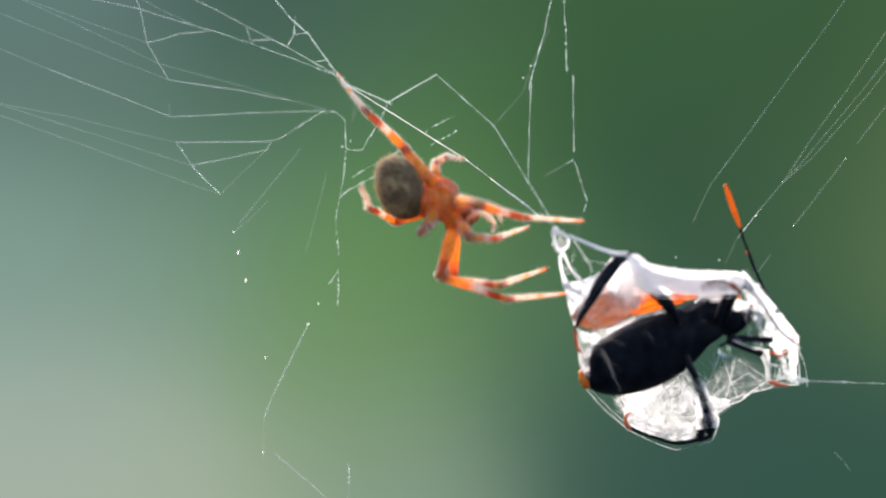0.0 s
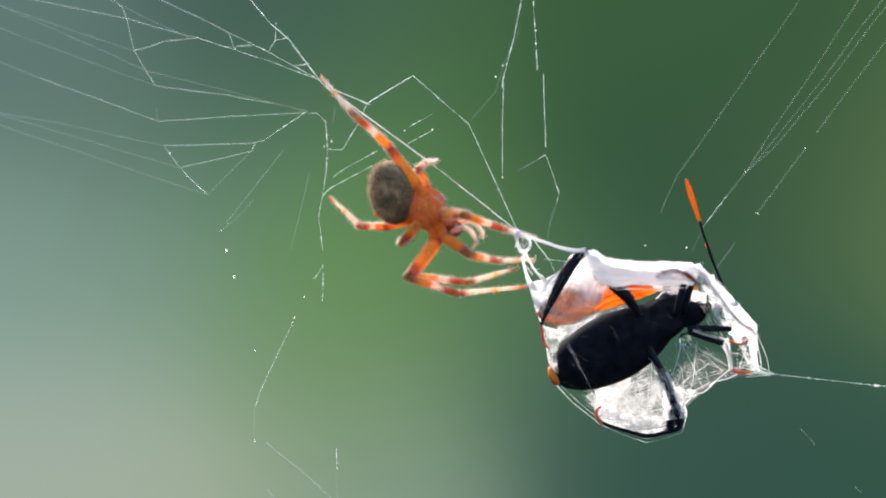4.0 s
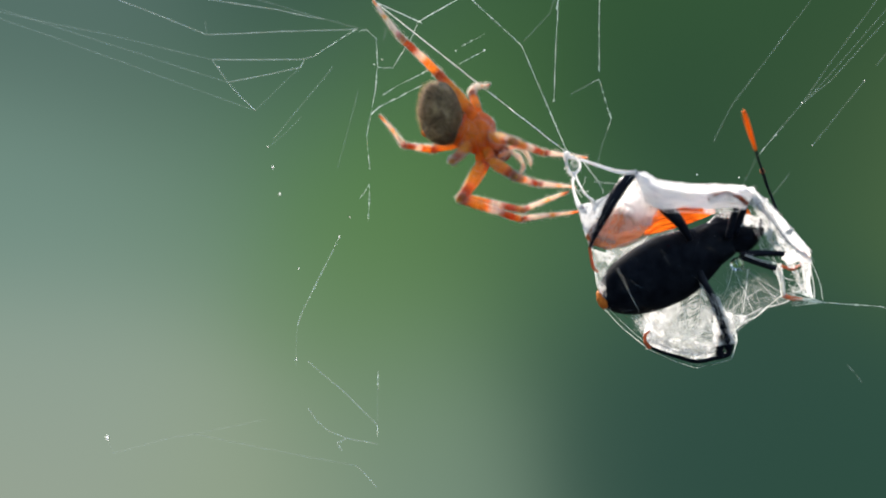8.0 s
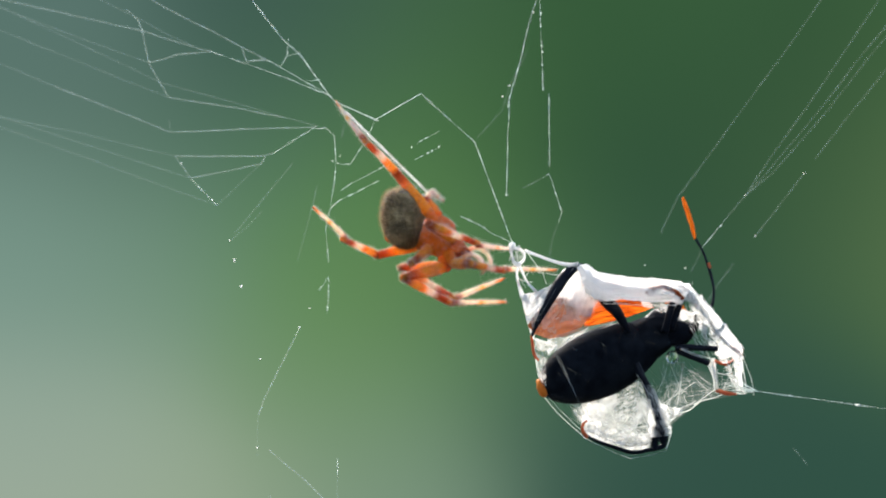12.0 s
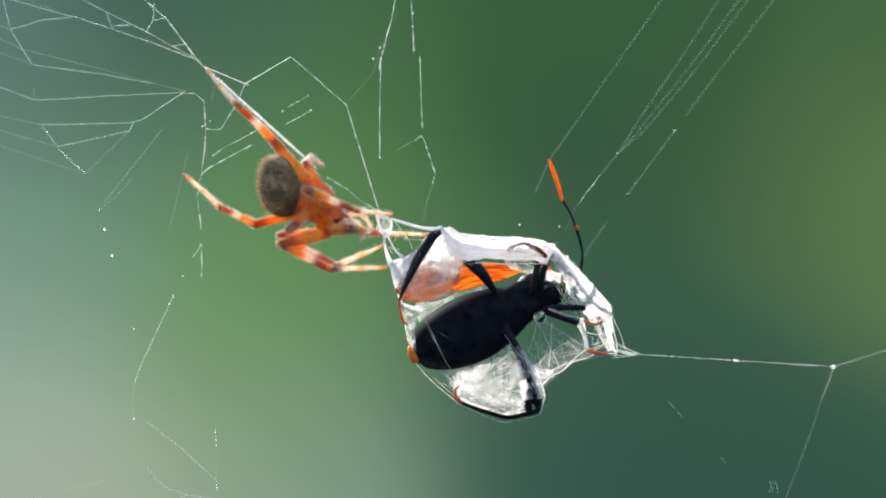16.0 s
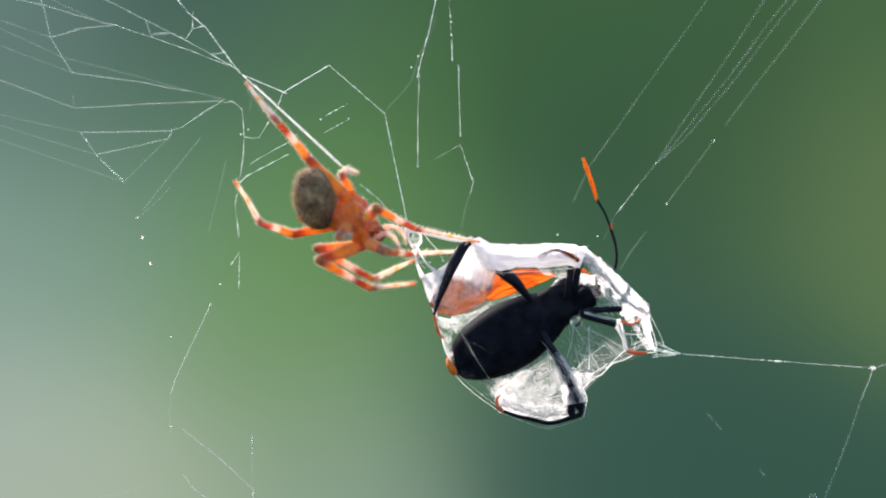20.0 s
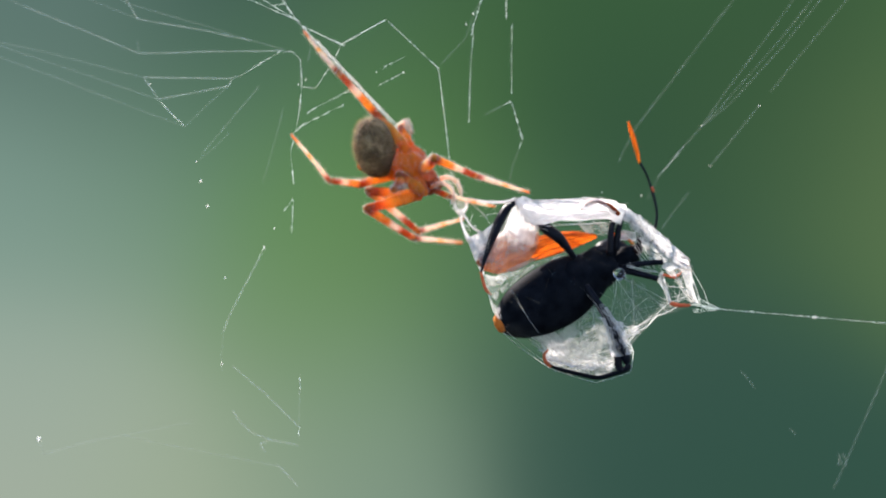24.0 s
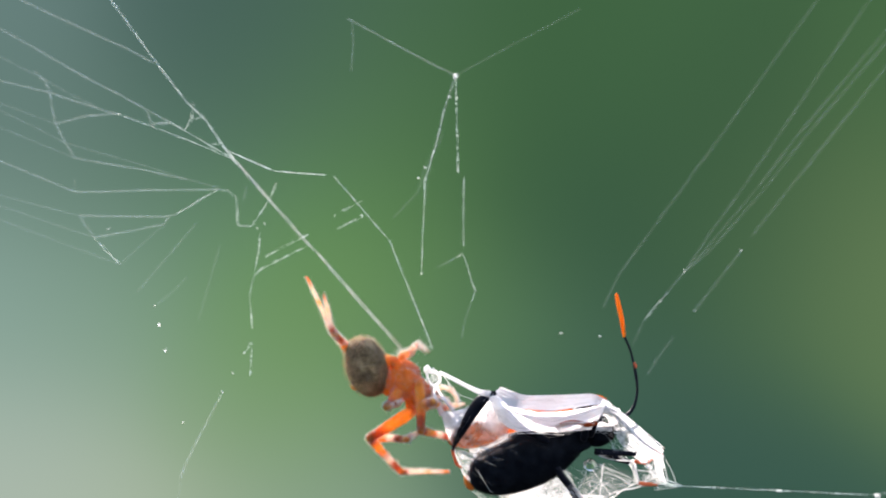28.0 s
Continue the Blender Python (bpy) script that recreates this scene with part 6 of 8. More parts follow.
    walk(LEGS["tucked"][1], [
        (0, bone((-3.21, -2.3, -1.94), (-2.34, -1.95, -1.4))), (2.1, bone((-3.34, -1.42, -2.36), (-2.45, -1.09, -1.84))),
        (2.4, bone((-3.66, -0.76, -2.29), (-2.82, -0.37, -1.72))), (4.5, bone((-3.66, -0.76, -2.29), (-2.82, -0.37, -1.72))),
        (6.5, bone((-3.2, -2.24, -2), (-2.42, -1.82, -1.38))), (8, bone((-3.2, -2.24, -2), (-2.42, -1.82, -1.38))),
        (9.2, bone((-3.5, -1.97, -1.93), (-2.66, -1.59, -1.36))), (15.5, bone((-3.59, -2.13, -1.71), (-2.78, -1.6, -1.23))),
        (19.2, bone((-3.59, -2.13, -1.71), (-2.78, -1.6, -1.23))), (19.7, bone((-2.14, -3.5, -1.22), (-1.5, -2.63, -1.09))),
        (21.5, bone((-2.14, -3.5, -1.22), (-1.5, -2.63, -1.09))), (23.5, bone((-2.44, -3.14, -1.62), (-1.71, -2.39, -1.35))),
        (26.8, bone((-2.44, -3.14, -1.62), (-1.71, -2.39, -1.35))), (27, bone((-1.91, -3.59, -1.16), (-1.36, -2.71, -0.84))),
        (27.1, bone((-1.84, -3.61, -1.15), (-1.29, -2.73, -0.83))), (27.3, bone((-1.93, -3.57, -1.19), (-1.39, -2.68, -0.9))),
        (27.5, bone((-2.58, -2.98, -1.73), (-1.75, -2.31, -1.57))), (27.8, bone((-2.71, -3.21, -1.32), (-1.87, -2.59, -1.01))),
        (28, bone((-2.85, -3.13, -1.31), (-1.97, -2.52, -1.13)))])
    walk(LEGS["tucked"][2], [
        (0, bone((-2.34, -1.95, -1.4), (-1.66, -1.43, -1.04))), (2.1, bone((-2.45, -1.09, -1.84), (-1.86, -0.46, -1.5))),
        (2.4, bone((-2.82, -0.37, -1.72), (-2.27, 0.22, -1.25))), (4.5, bone((-2.82, -0.37, -1.72), (-2.27, 0.22, -1.25))),
        (6.5, bone((-2.42, -1.82, -1.38), (-1.9, -1.2, -0.92))), (8, bone((-2.42, -1.82, -1.38), (-1.9, -1.2, -0.92))),
        (9.2, bone((-2.66, -1.59, -1.36), (-1.99, -1.14, -0.89))), (15.5, bone((-2.78, -1.6, -1.23), (-1.94, -1.56, -0.82))),
        (19.2, bone((-2.78, -1.6, -1.23), (-1.94, -1.56, -0.82))), (19.7, bone((-1.5, -2.63, -1.09), (-0.97, -1.89, -0.9))),
        (21.5, bone((-1.5, -2.63, -1.09), (-0.97, -1.89, -0.9))), (23.5, bone((-1.71, -2.39, -1.35), (-1.02, -1.88, -0.96))),
        (26.8, bone((-1.71, -2.39, -1.35), (-1.02, -1.88, -0.96))), (27, bone((-1.36, -2.71, -0.84), (-0.79, -2.05, -0.52))),
        (27.1, bone((-1.29, -2.73, -0.83), (-0.73, -2.06, -0.51))), (27.3, bone((-1.39, -2.68, -0.9), (-0.83, -1.99, -0.6))),
        (27.5, bone((-1.75, -2.31, -1.57), (-1.05, -1.96, -1.06))), (27.8, bone((-1.87, -2.59, -1.01), (-1.14, -2.1, -0.71))),
        (28, bone((-1.97, -2.52, -1.13), (-1.26, -1.95, -0.94)))])
    walk(LEGS["hooked"][0], [
        (0, bone((-1.1, 1.26, 3.4), (-1.04, 2.82, 4.78))), (2.1, bone((-1.1, 1.26, 3.4), (-1.36, 2.86, 4.72))),
        (2.4, bone((-1.1, 1.26, 3.4), (-2.02, 1.62, 5.23))), (4.5, bone((-1.1, 1.26, 3.4), (-2.02, 1.62, 5.23))),
        (6.5, bone((-1.1, 1.26, 3.4), (-1.74, 2.19, 5.15))), (8, bone((-1.1, 1.26, 3.4), (-1.74, 2.19, 5.15))),
        (9.2, bone((-1.1, 1.26, 3.4), (-2.32, 2.28, 4.75))), (15.5, bone((-1.1, 1.26, 3.4), (-2.18, 1.63, 5.15))),
        (19.2, bone((-1.1, 1.26, 3.4), (-2.18, 1.63, 5.15))), (19.7, bone((-1.1, 1.26, 3.4), (-2.09, 1.25, 5.24))),
        (21.5, bone((-1.1, 1.26, 3.4), (-2.09, 1.25, 5.24))), (23.5, bone((-1.1, 1.26, 3.4), (-2.13, 1.9, 5.09))),
        (26.8, bone((-1.1, 1.26, 3.4), (-2.13, 1.9, 5.09))), (27, bone((-1.1, 1.26, 3.4), (-1.82, 2.43, 4.96))),
        (27.1, bone((-1.1, 1.26, 3.4), (-1.77, 2.5, 4.94))), (27.3, bone((-1.1, 1.26, 3.4), (-1.72, 2.59, 4.89))),
        (27.5, bone((-1.1, 1.26, 3.4), (-2.8, 1.23, 4.61))), (27.8, bone((-1.1, 1.26, 3.4), (-0.61, 2.77, 4.75))),
        (28, bone((-1.1, 1.26, 3.4), (-0.12, 3.07, 3.74)))])
    walk(LEGS["hooked"][1], [
        (0, bone((-1.04, 2.82, 4.78), (0.16, 4.1, 5.42))), (2.1, bone((-1.36, 2.86, 4.72), (-0.26, 4.3, 5.17))),
        (2.4, bone((-2.02, 1.62, 5.23), (-1.18, 3.07, 6.05))), (4.5, bone((-2.02, 1.62, 5.23), (-1.18, 3.07, 6.05))),
        (6.5, bone((-1.74, 2.19, 5.15), (-1.5, 3.88, 5.92))), (8, bone((-1.74, 2.19, 5.15), (-1.5, 3.88, 5.92))),
        (9.2, bone((-2.32, 2.28, 4.75), (-1.75, 3.83, 5.63))), (15.5, bone((-2.18, 1.63, 5.15), (-1.68, 3.28, 5.87))),
        (19.2, bone((-2.18, 1.63, 5.15), (-1.68, 3.28, 5.87))), (19.7, bone((-2.09, 1.25, 5.24), (-1.57, 2.91, 5.94))),
        (21.5, bone((-2.09, 1.25, 5.24), (-1.57, 2.91, 5.94))), (23.5, bone((-2.13, 1.9, 5.09), (-1.57, 3.52, 5.83))),
        (26.8, bone((-2.13, 1.9, 5.09), (-1.57, 3.52, 5.83))), (27, bone((-1.82, 2.43, 4.96), (-1.77, 4.11, 5.79))),
        (27.1, bone((-1.77, 2.5, 4.94), (-1.52, 4.25, 5.53))), (27.3, bone((-1.72, 2.59, 4.89), (-1.28, 4.35, 5.33))),
        (27.5, bone((-2.8, 1.23, 4.61), (-3.49, 1.21, 6.35))), (27.8, bone((-0.61, 2.77, 4.75), (-0.66, 2.76, 6.62))),
        (28, bone((-0.12, 3.07, 3.74), (0.88, 4.44, 4.54)))])
    walk(LEGS["hooked"][2], [
        (0, bone((0.16, 4.1, 5.42), (1.87, 2.28, 4.73))), (2.1, bone((-0.26, 4.3, 5.17), (1.5, 2.55, 4.44))),
        (2.4, bone((-1.18, 3.07, 6.05), (-0.01, 0.76, 6.03))), (4.5, bone((-1.18, 3.07, 6.05), (-0.01, 0.76, 6.03))),
        (6.5, bone((-1.5, 3.88, 5.92), (-0.04, 1.74, 6.06))), (8, bone((-1.5, 3.88, 5.92), (-0.04, 1.74, 6.06))),
        (9.2, bone((-1.75, 3.83, 5.63), (-0.57, 1.71, 4.71))), (15.5, bone((-1.68, 3.28, 5.87), (-0.4, 1.27, 4.86))),
        (19.2, bone((-1.68, 3.28, 5.87), (-0.4, 1.27, 4.86))), (19.7, bone((-1.57, 2.91, 5.94), (-0.34, 0.71, 5.33))),
        (21.5, bone((-1.57, 2.91, 5.94), (-0.34, 0.71, 5.33))), (23.5, bone((-1.57, 3.52, 5.83), (-0.91, 1.4, 4.5))),
        (26.8, bone((-1.57, 3.52, 5.83), (-0.91, 1.4, 4.5))), (27, bone((-1.77, 4.11, 5.79), (-0.98, 1.69, 5.33))),
        (27.1, bone((-1.52, 4.25, 5.53), (-0.85, 1.79, 5.07))), (27.3, bone((-1.28, 4.35, 5.33), (-0.62, 1.91, 4.78))),
        (27.5, bone((-3.49, 1.21, 6.35), (-4.92, 1.11, 8.51))), (27.8, bone((-0.66, 2.76, 6.62), (-1.06, 2.69, 9.18))),
        (28, bone((0.88, 4.44, 4.54), (1.81, 2.13, 3.82)))])
    walk(LEGS["upper_reach"][0], [
        (0, bone((0.54, -1.37, 0.7), (2.3, -6.17, -0.21))), (2.1, bone((0.54, -1.37, 0.7), (2.32, -6.17, -0.21))),
        (2.4, bone((0.54, -1.37, 0.7), (2.43, -6.2, 0.31))), (4.5, bone((0.54, -1.37, 0.7), (2.43, -6.2, 0.31))),
        (6.5, bone((0.54, -1.37, 0.7), (2.29, -6.22, 0.03))), (8, bone((0.54, -1.37, 0.7), (2.29, -6.22, 0.03))),
        (9.2, bone((0.54, -1.37, 0.7), (-2.1, -5.81, 1.26))), (15.5, bone((0.54, -1.37, 0.7), (-1.74, -5.82, 2.13))),
        (19.2, bone((0.54, -1.37, 0.7), (-1.74, -5.82, 2.13))), (19.7, bone((0.54, -1.37, 0.7), (1.49, -6.4, 1.58))),
        (21.5, bone((0.54, -1.37, 0.7), (1.49, -6.4, 1.58))), (23.5, bone((0.54, -1.37, 0.7), (1.44, -6.42, 1.53))),
        (26.8, bone((0.54, -1.37, 0.7), (1.44, -6.42, 1.53))), (27, bone((0.54, -1.37, 0.7), (1.49, -6.48, 0.59))),
        (27.1, bone((0.54, -1.37, 0.7), (1.73, -6.41, 0.27))), (27.3, bone((0.54, -1.37, 0.7), (1.43, -6.47, 1.22))),
        (27.5, bone((0.54, -1.37, 0.7), (2.85, -5.42, -1.59))), (27.8, bone((0.54, -1.37, 0.7), (0.92, -3.79, -3.89))),
        (28, bone((0.54, -1.37, 0.7), (0.41, -3.8, -3.89)))])
    walk(LEGS["upper_reach"][1], [
        (0, bone((2.3, -6.17, -0.21), (6.43, -2.73, -1.81))), (2.1, bone((2.32, -6.17, -0.21), (6.17, -2.29, -1.48))),
        (2.4, bone((2.43, -6.2, 0.31), (6.39, -2.42, -0.91))), (4.5, bone((2.43, -6.2, 0.31), (6.39, -2.42, -0.91))),
        (6.5, bone((2.29, -6.22, 0.03), (5.53, -1.68, -0.57))), (8, bone((2.29, -6.22, 0.03), (5.53, -1.68, -0.57))),
        (9.2, bone((-2.1, -5.81, 1.26), (3.02, -4, -0.15))), (15.5, bone((-1.74, -5.82, 2.13), (2.95, -3.43, 0.17))),
        (19.2, bone((-1.74, -5.82, 2.13), (2.95, -3.43, 0.17))), (19.7, bone((1.49, -6.4, 1.58), (5.39, -2.84, -0.32))),
        (21.5, bone((1.49, -6.4, 1.58), (5.39, -2.84, -0.32))), (23.5, bone((1.44, -6.42, 1.53), (5.86, -3.28, 0.09))),
        (26.8, bone((1.44, -6.42, 1.53), (5.86, -3.28, 0.09))), (27, bone((1.49, -6.48, 0.59), (5.68, -3.01, -0.77))),
        (27.1, bone((1.73, -6.41, 0.27), (5.63, -2.63, -1.11))), (27.3, bone((1.43, -6.47, 1.22), (6.09, -3.83, -0.46))),
        (27.5, bone((2.85, -5.42, -1.59), (6.19, -0.91, -1.56))), (27.8, bone((0.92, -3.79, -3.89), (5.75, -1.45, -5.52))),
        (28, bone((0.41, -3.8, -3.89), (3.68, 0.53, -5.34)))])
    walk(LEGS["upper_reach"][2], [
        (0, bone((6.43, -2.73, -1.81), (12.33, -0.28, -2.88))), (2.1, bone((6.17, -2.29, -1.48), (11.28, 1.69, -1.58))),
        (2.4, bone((6.39, -2.42, -0.91), (10.16, 2.78, -1.74))), (4.5, bone((6.39, -2.42, -0.91), (10.16, 2.78, -1.74))),
        (6.5, bone((5.53, -1.68, -0.57), (10.38, 2.62, -0.58))), (8, bone((5.53, -1.68, -0.57), (10.38, 2.62, -0.58))),
        (9.2, bone((3.02, -4, -0.15), (7.21, 0.93, -0.37))), (15.5, bone((2.95, -3.43, 0.17), (6.72, 1.83, -0.03))),
        (19.2, bone((2.95, -3.43, 0.17), (6.72, 1.83, -0.03))), (19.7, bone((5.39, -2.84, -0.32), (11.72, -3.38, -1.6))),
        (21.5, bone((5.39, -2.84, -0.32), (11.72, -3.38, -1.6))), (23.5, bone((5.86, -3.28, 0.09), (11.64, -0.7, -1.3))),
        (26.8, bone((5.86, -3.28, 0.09), (11.64, -0.7, -1.3))), (27, bone((5.68, -3.01, -0.77), (10.74, 0.91, -1.77))),
        (27.1, bone((5.63, -2.63, -1.11), (10.95, 1.01, -1.8))), (27.3, bone((6.09, -3.83, -0.46), (10.49, 0.9, -0.97))),
        (27.5, bone((6.19, -0.91, -1.56), (10.29, 3.68, -3.58))), (27.8, bone((5.75, -1.45, -5.52), (11.64, 0.17, -3.37))),
        (28, bone((3.68, 0.53, -5.34), (8.72, 4.48, -6.31)))])
    walk(LEGS["lower_reach"][0], [
        (0, bone((0.65, -1.6, -1.72), (1.17, -4.42, -3.02))), (2.1, bone((0.65, -1.6, -1.72), (0.47, -4.6, -2.66))),
        (2.4, bone((0.65, -1.6, -1.72), (3.06, -2.68, -3.42))), (4.5, bone((0.65, -1.6, -1.72), (3.06, -2.68, -3.42))),
        (6.5, bone((0.65, -1.6, -1.72), (2.88, -3.31, -3.12))), (8, bone((0.65, -1.6, -1.72), (2.88, -3.31, -3.12))),
        (9.2, bone((0.65, -1.6, -1.72), (1.91, -4.46, -2.09))), (15.5, bone((0.65, -1.6, -1.72), (2.7, -3.99, -1.66))),
        (19.2, bone((0.65, -1.6, -1.72), (2.7, -3.99, -1.66))), (19.7, bone((0.65, -1.6, -1.72), (2.32, -4.11, -2.59))),
        (21.5, bone((0.65, -1.6, -1.72), (2.32, -4.11, -2.59))), (23.5, bone((0.65, -1.6, -1.72), (-2.03, -1.7, -0.07))),
        (26.8, bone((0.65, -1.6, -1.72), (-2.03, -1.7, -0.07))), (27, bone((0.65, -1.6, -1.72), (-0.77, -4.2, -0.64))),
        (27.1, bone((0.65, -1.6, -1.72), (-0.79, -4.3, -0.98))), (27.3, bone((0.65, -1.6, -1.72), (0.9, -4.18, 0.06))),
        (27.5, bone((0.65, -1.6, -1.72), (1.58, -4.19, -0.2))), (27.8, bone((0.65, -1.6, -1.72), (1.54, -4.43, -0.67))),
        (28, bone((0.65, -1.6, -1.72), (1.74, -4.48, -1.09)))])
    walk(LEGS["lower_reach"][1], [
        (0, bone((1.17, -4.42, -3.02), (3.96, 0.89, -3.36))), (2.1, bone((0.47, -4.6, -2.66), (3.87, 0.3, -3.36))),
        (2.4, bone((3.06, -2.68, -3.42), (6.08, 2.46, -4.07))), (4.5, bone((3.06, -2.68, -3.42), (6.08, 2.46, -4.07))),
        (6.5, bone((2.88, -3.31, -3.12), (5.41, 2.13, -3.5))), (8, bone((2.88, -3.31, -3.12), (5.41, 2.13, -3.5))),
        (9.2, bone((1.91, -4.46, -2.09), (6.27, -0.41, -2.87))), (15.5, bone((2.7, -3.99, -1.66), (5.26, 1.43, -2.01))),
        (19.2, bone((2.7, -3.99, -1.66), (5.26, 1.43, -2.01))), (19.7, bone((2.32, -4.11, -2.59), (5.21, 1.15, -2.84))),
        (21.5, bone((2.32, -4.11, -2.59), (5.21, 1.15, -2.84))), (23.5, bone((-2.03, -1.7, -0.07), (3.16, 0.67, -1.96))),
        (26.8, bone((-2.03, -1.7, -0.07), (3.16, 0.67, -1.96))), (27, bone((-0.77, -4.2, -0.64), (4.34, -2.32, -3.19))),
        (27.1, bone((-0.79, -4.3, -0.98), (4.54, -2.1, -2.63))), (27.3, bone((0.9, -4.18, 0.06), (3.93, 0.71, -1.66))),
        (27.5, bone((1.58, -4.19, -0.2), (3.57, 1.35, -1.38))), (27.8, bone((1.54, -4.43, -0.67), (3.23, 1.27, -1.52))),
        (28, bone((1.74, -4.48, -1.09), (3.33, 1.19, -2.23)))])
    walk(LEGS["lower_reach"][2], [
        (0, bone((3.96, 0.89, -3.36), (7.37, 5, -2.57))), (2.1, bone((3.87, 0.3, -3.36), (7.94, 3.67, -2.2))),
        (2.4, bone((6.08, 2.46, -4.07), (10.13, 6.04, -3.93))), (4.5, bone((6.08, 2.46, -4.07), (10.13, 6.04, -3.93))),
        (6.5, bone((5.41, 2.13, -3.5), (9.6, 5.54, -3.53))), (8, bone((5.41, 2.13, -3.5), (9.6, 5.54, -3.53))),
        (9.2, bone((6.27, -0.41, -2.87), (11.31, 1.5, -2.44))), (15.5, bone((5.26, 1.43, -2.01), (10.65, 1.16, -2.17))),
        (19.2, bone((5.26, 1.43, -2.01), (10.65, 1.16, -2.17))), (19.7, bone((5.21, 1.15, -2.84), (10.5, 2.16, -2.51))),
        (21.5, bone((5.21, 1.15, -2.84), (10.5, 2.16, -2.51))), (23.5, bone((3.16, 0.67, -1.96), (8.24, 2.27, -2.86))),
        (26.8, bone((3.16, 0.67, -1.96), (8.24, 2.27, -2.86))), (27, bone((4.34, -2.32, -3.19), (8.1, 1.55, -2.92))),
        (27.1, bone((4.54, -2.1, -2.63), (8.04, 1.97, -3.28))), (27.3, bone((3.93, 0.71, -1.66), (7.12, 5.02, -2.26))),
        (27.5, bone((3.57, 1.35, -1.38), (5.58, 6.36, -1.49))), (27.8, bone((3.23, 1.27, -1.52), (4.81, 6.42, -1.91))),
        (28, bone((3.33, 1.19, -2.23), (5.53, 6.13, -2.36)))])
    walk(LEGS["far_brace"][0], [
        (0, bone((0.01, 0.8, -2.11), (-0.76, 3.25, -6.89))), (2.1, bone((0.01, 0.8, -2.11), (-0.48, 2.66, -7.18))),
        (2.4, bone((0.01, 0.8, -2.11), (-2.63, 3.87, -5.72))), (4.5, bone((0.01, 0.8, -2.11), (-2.63, 3.87, -5.72))),
        (6.5, bone((0.01, 0.8, -2.11), (-1.9, 4.69, -5.37))), (8, bone((0.01, 0.8, -2.11), (-1.9, 4.69, -5.37))),
        (9.2, bone((0.01, 0.8, -2.11), (-4.24, 4.13, -2.63))), (15.5, bone((0.01, 0.8, -2.11), (-4.84, 3.23, -2.24))),
        (19.2, bone((0.01, 0.8, -2.11), (-4.84, 3.23, -2.24))), (19.7, bone((0.01, 0.8, -2.11), (-4.66, 3.55, -2.3))),
        (21.5, bone((0.01, 0.8, -2.11), (-4.66, 3.55, -2.3))), (23.5, bone((0.01, 0.8, -2.11), (-5.23, 2.16, -1.72))),
        (26.8, bone((0.01, 0.8, -2.11), (-5.23, 2.16, -1.72))), (27, bone((0.01, 0.8, -2.11), (-4.92, 2.93, -2.89))),
        (27.1, bone((0.01, 0.8, -2.11), (-4.72, 2.8, -3.85))), (27.3, bone((0.01, 0.8, -2.11), (-4.43, 3.19, -4.11))),
        (27.5, bone((0.01, 0.8, -2.11), (-4.02, 3.82, -4.12))), (27.8, bone((0.01, 0.8, -2.11), (-4.1, 3.59, -4.29))),
        (28, bone((0.01, 0.8, -2.11), (-4.62, 1.6, -4.82)))])
    walk(LEGS["far_brace"][1], [
        (0, bone((-0.76, 3.25, -6.89), (3.51, -2, -7.84))), (2.1, bone((-0.48, 2.66, -7.18), (3.21, -3.05, -7.87))),
        (2.4, bone((-2.63, 3.87, -5.72), (3.13, 0.23, -6.24))), (4.5, bone((-2.63, 3.87, -5.72), (3.13, 0.23, -6.24))),
        (6.5, bone((-1.9, 4.69, -5.37), (4.15, 1.63, -6.27))), (8, bone((-1.9, 4.69, -5.37), (4.15, 1.63, -6.27))),
        (9.2, bone((-4.24, 4.13, -2.63), (1.45, 1.31, -5.16))), (15.5, bone((-4.84, 3.23, -2.24), (0.9, 1.31, -5.42))),
        (19.2, bone((-4.84, 3.23, -2.24), (0.9, 1.31, -5.42))), (19.7, bone((-4.66, 3.55, -2.3), (1.15, 1.89, -5.48))),
        (21.5, bone((-4.66, 3.55, -2.3), (1.15, 1.89, -5.48))), (23.5, bone((-5.23, 2.16, -1.72), (0.21, 2.06, -5.86))),
        (26.8, bone((-5.23, 2.16, -1.72), (0.21, 2.06, -5.86))), (27, bone((-4.92, 2.93, -2.89), (1.1, 1.56, -5.83))),
        (27.1, bone((-4.72, 2.8, -3.85), (0.87, -0.56, -5.91))), (27.3, bone((-4.43, 3.19, -4.11), (1.38, -0.18, -5.38))),
        (27.5, bone((-4.02, 3.82, -4.12), (1.15, -0.65, -4.14))), (27.8, bone((-4.1, 3.59, -4.29), (-0.49, -2.21, -4.12))),
        (28, bone((-4.62, 1.6, -4.82), (-1.08, -4.24, -4.65)))])
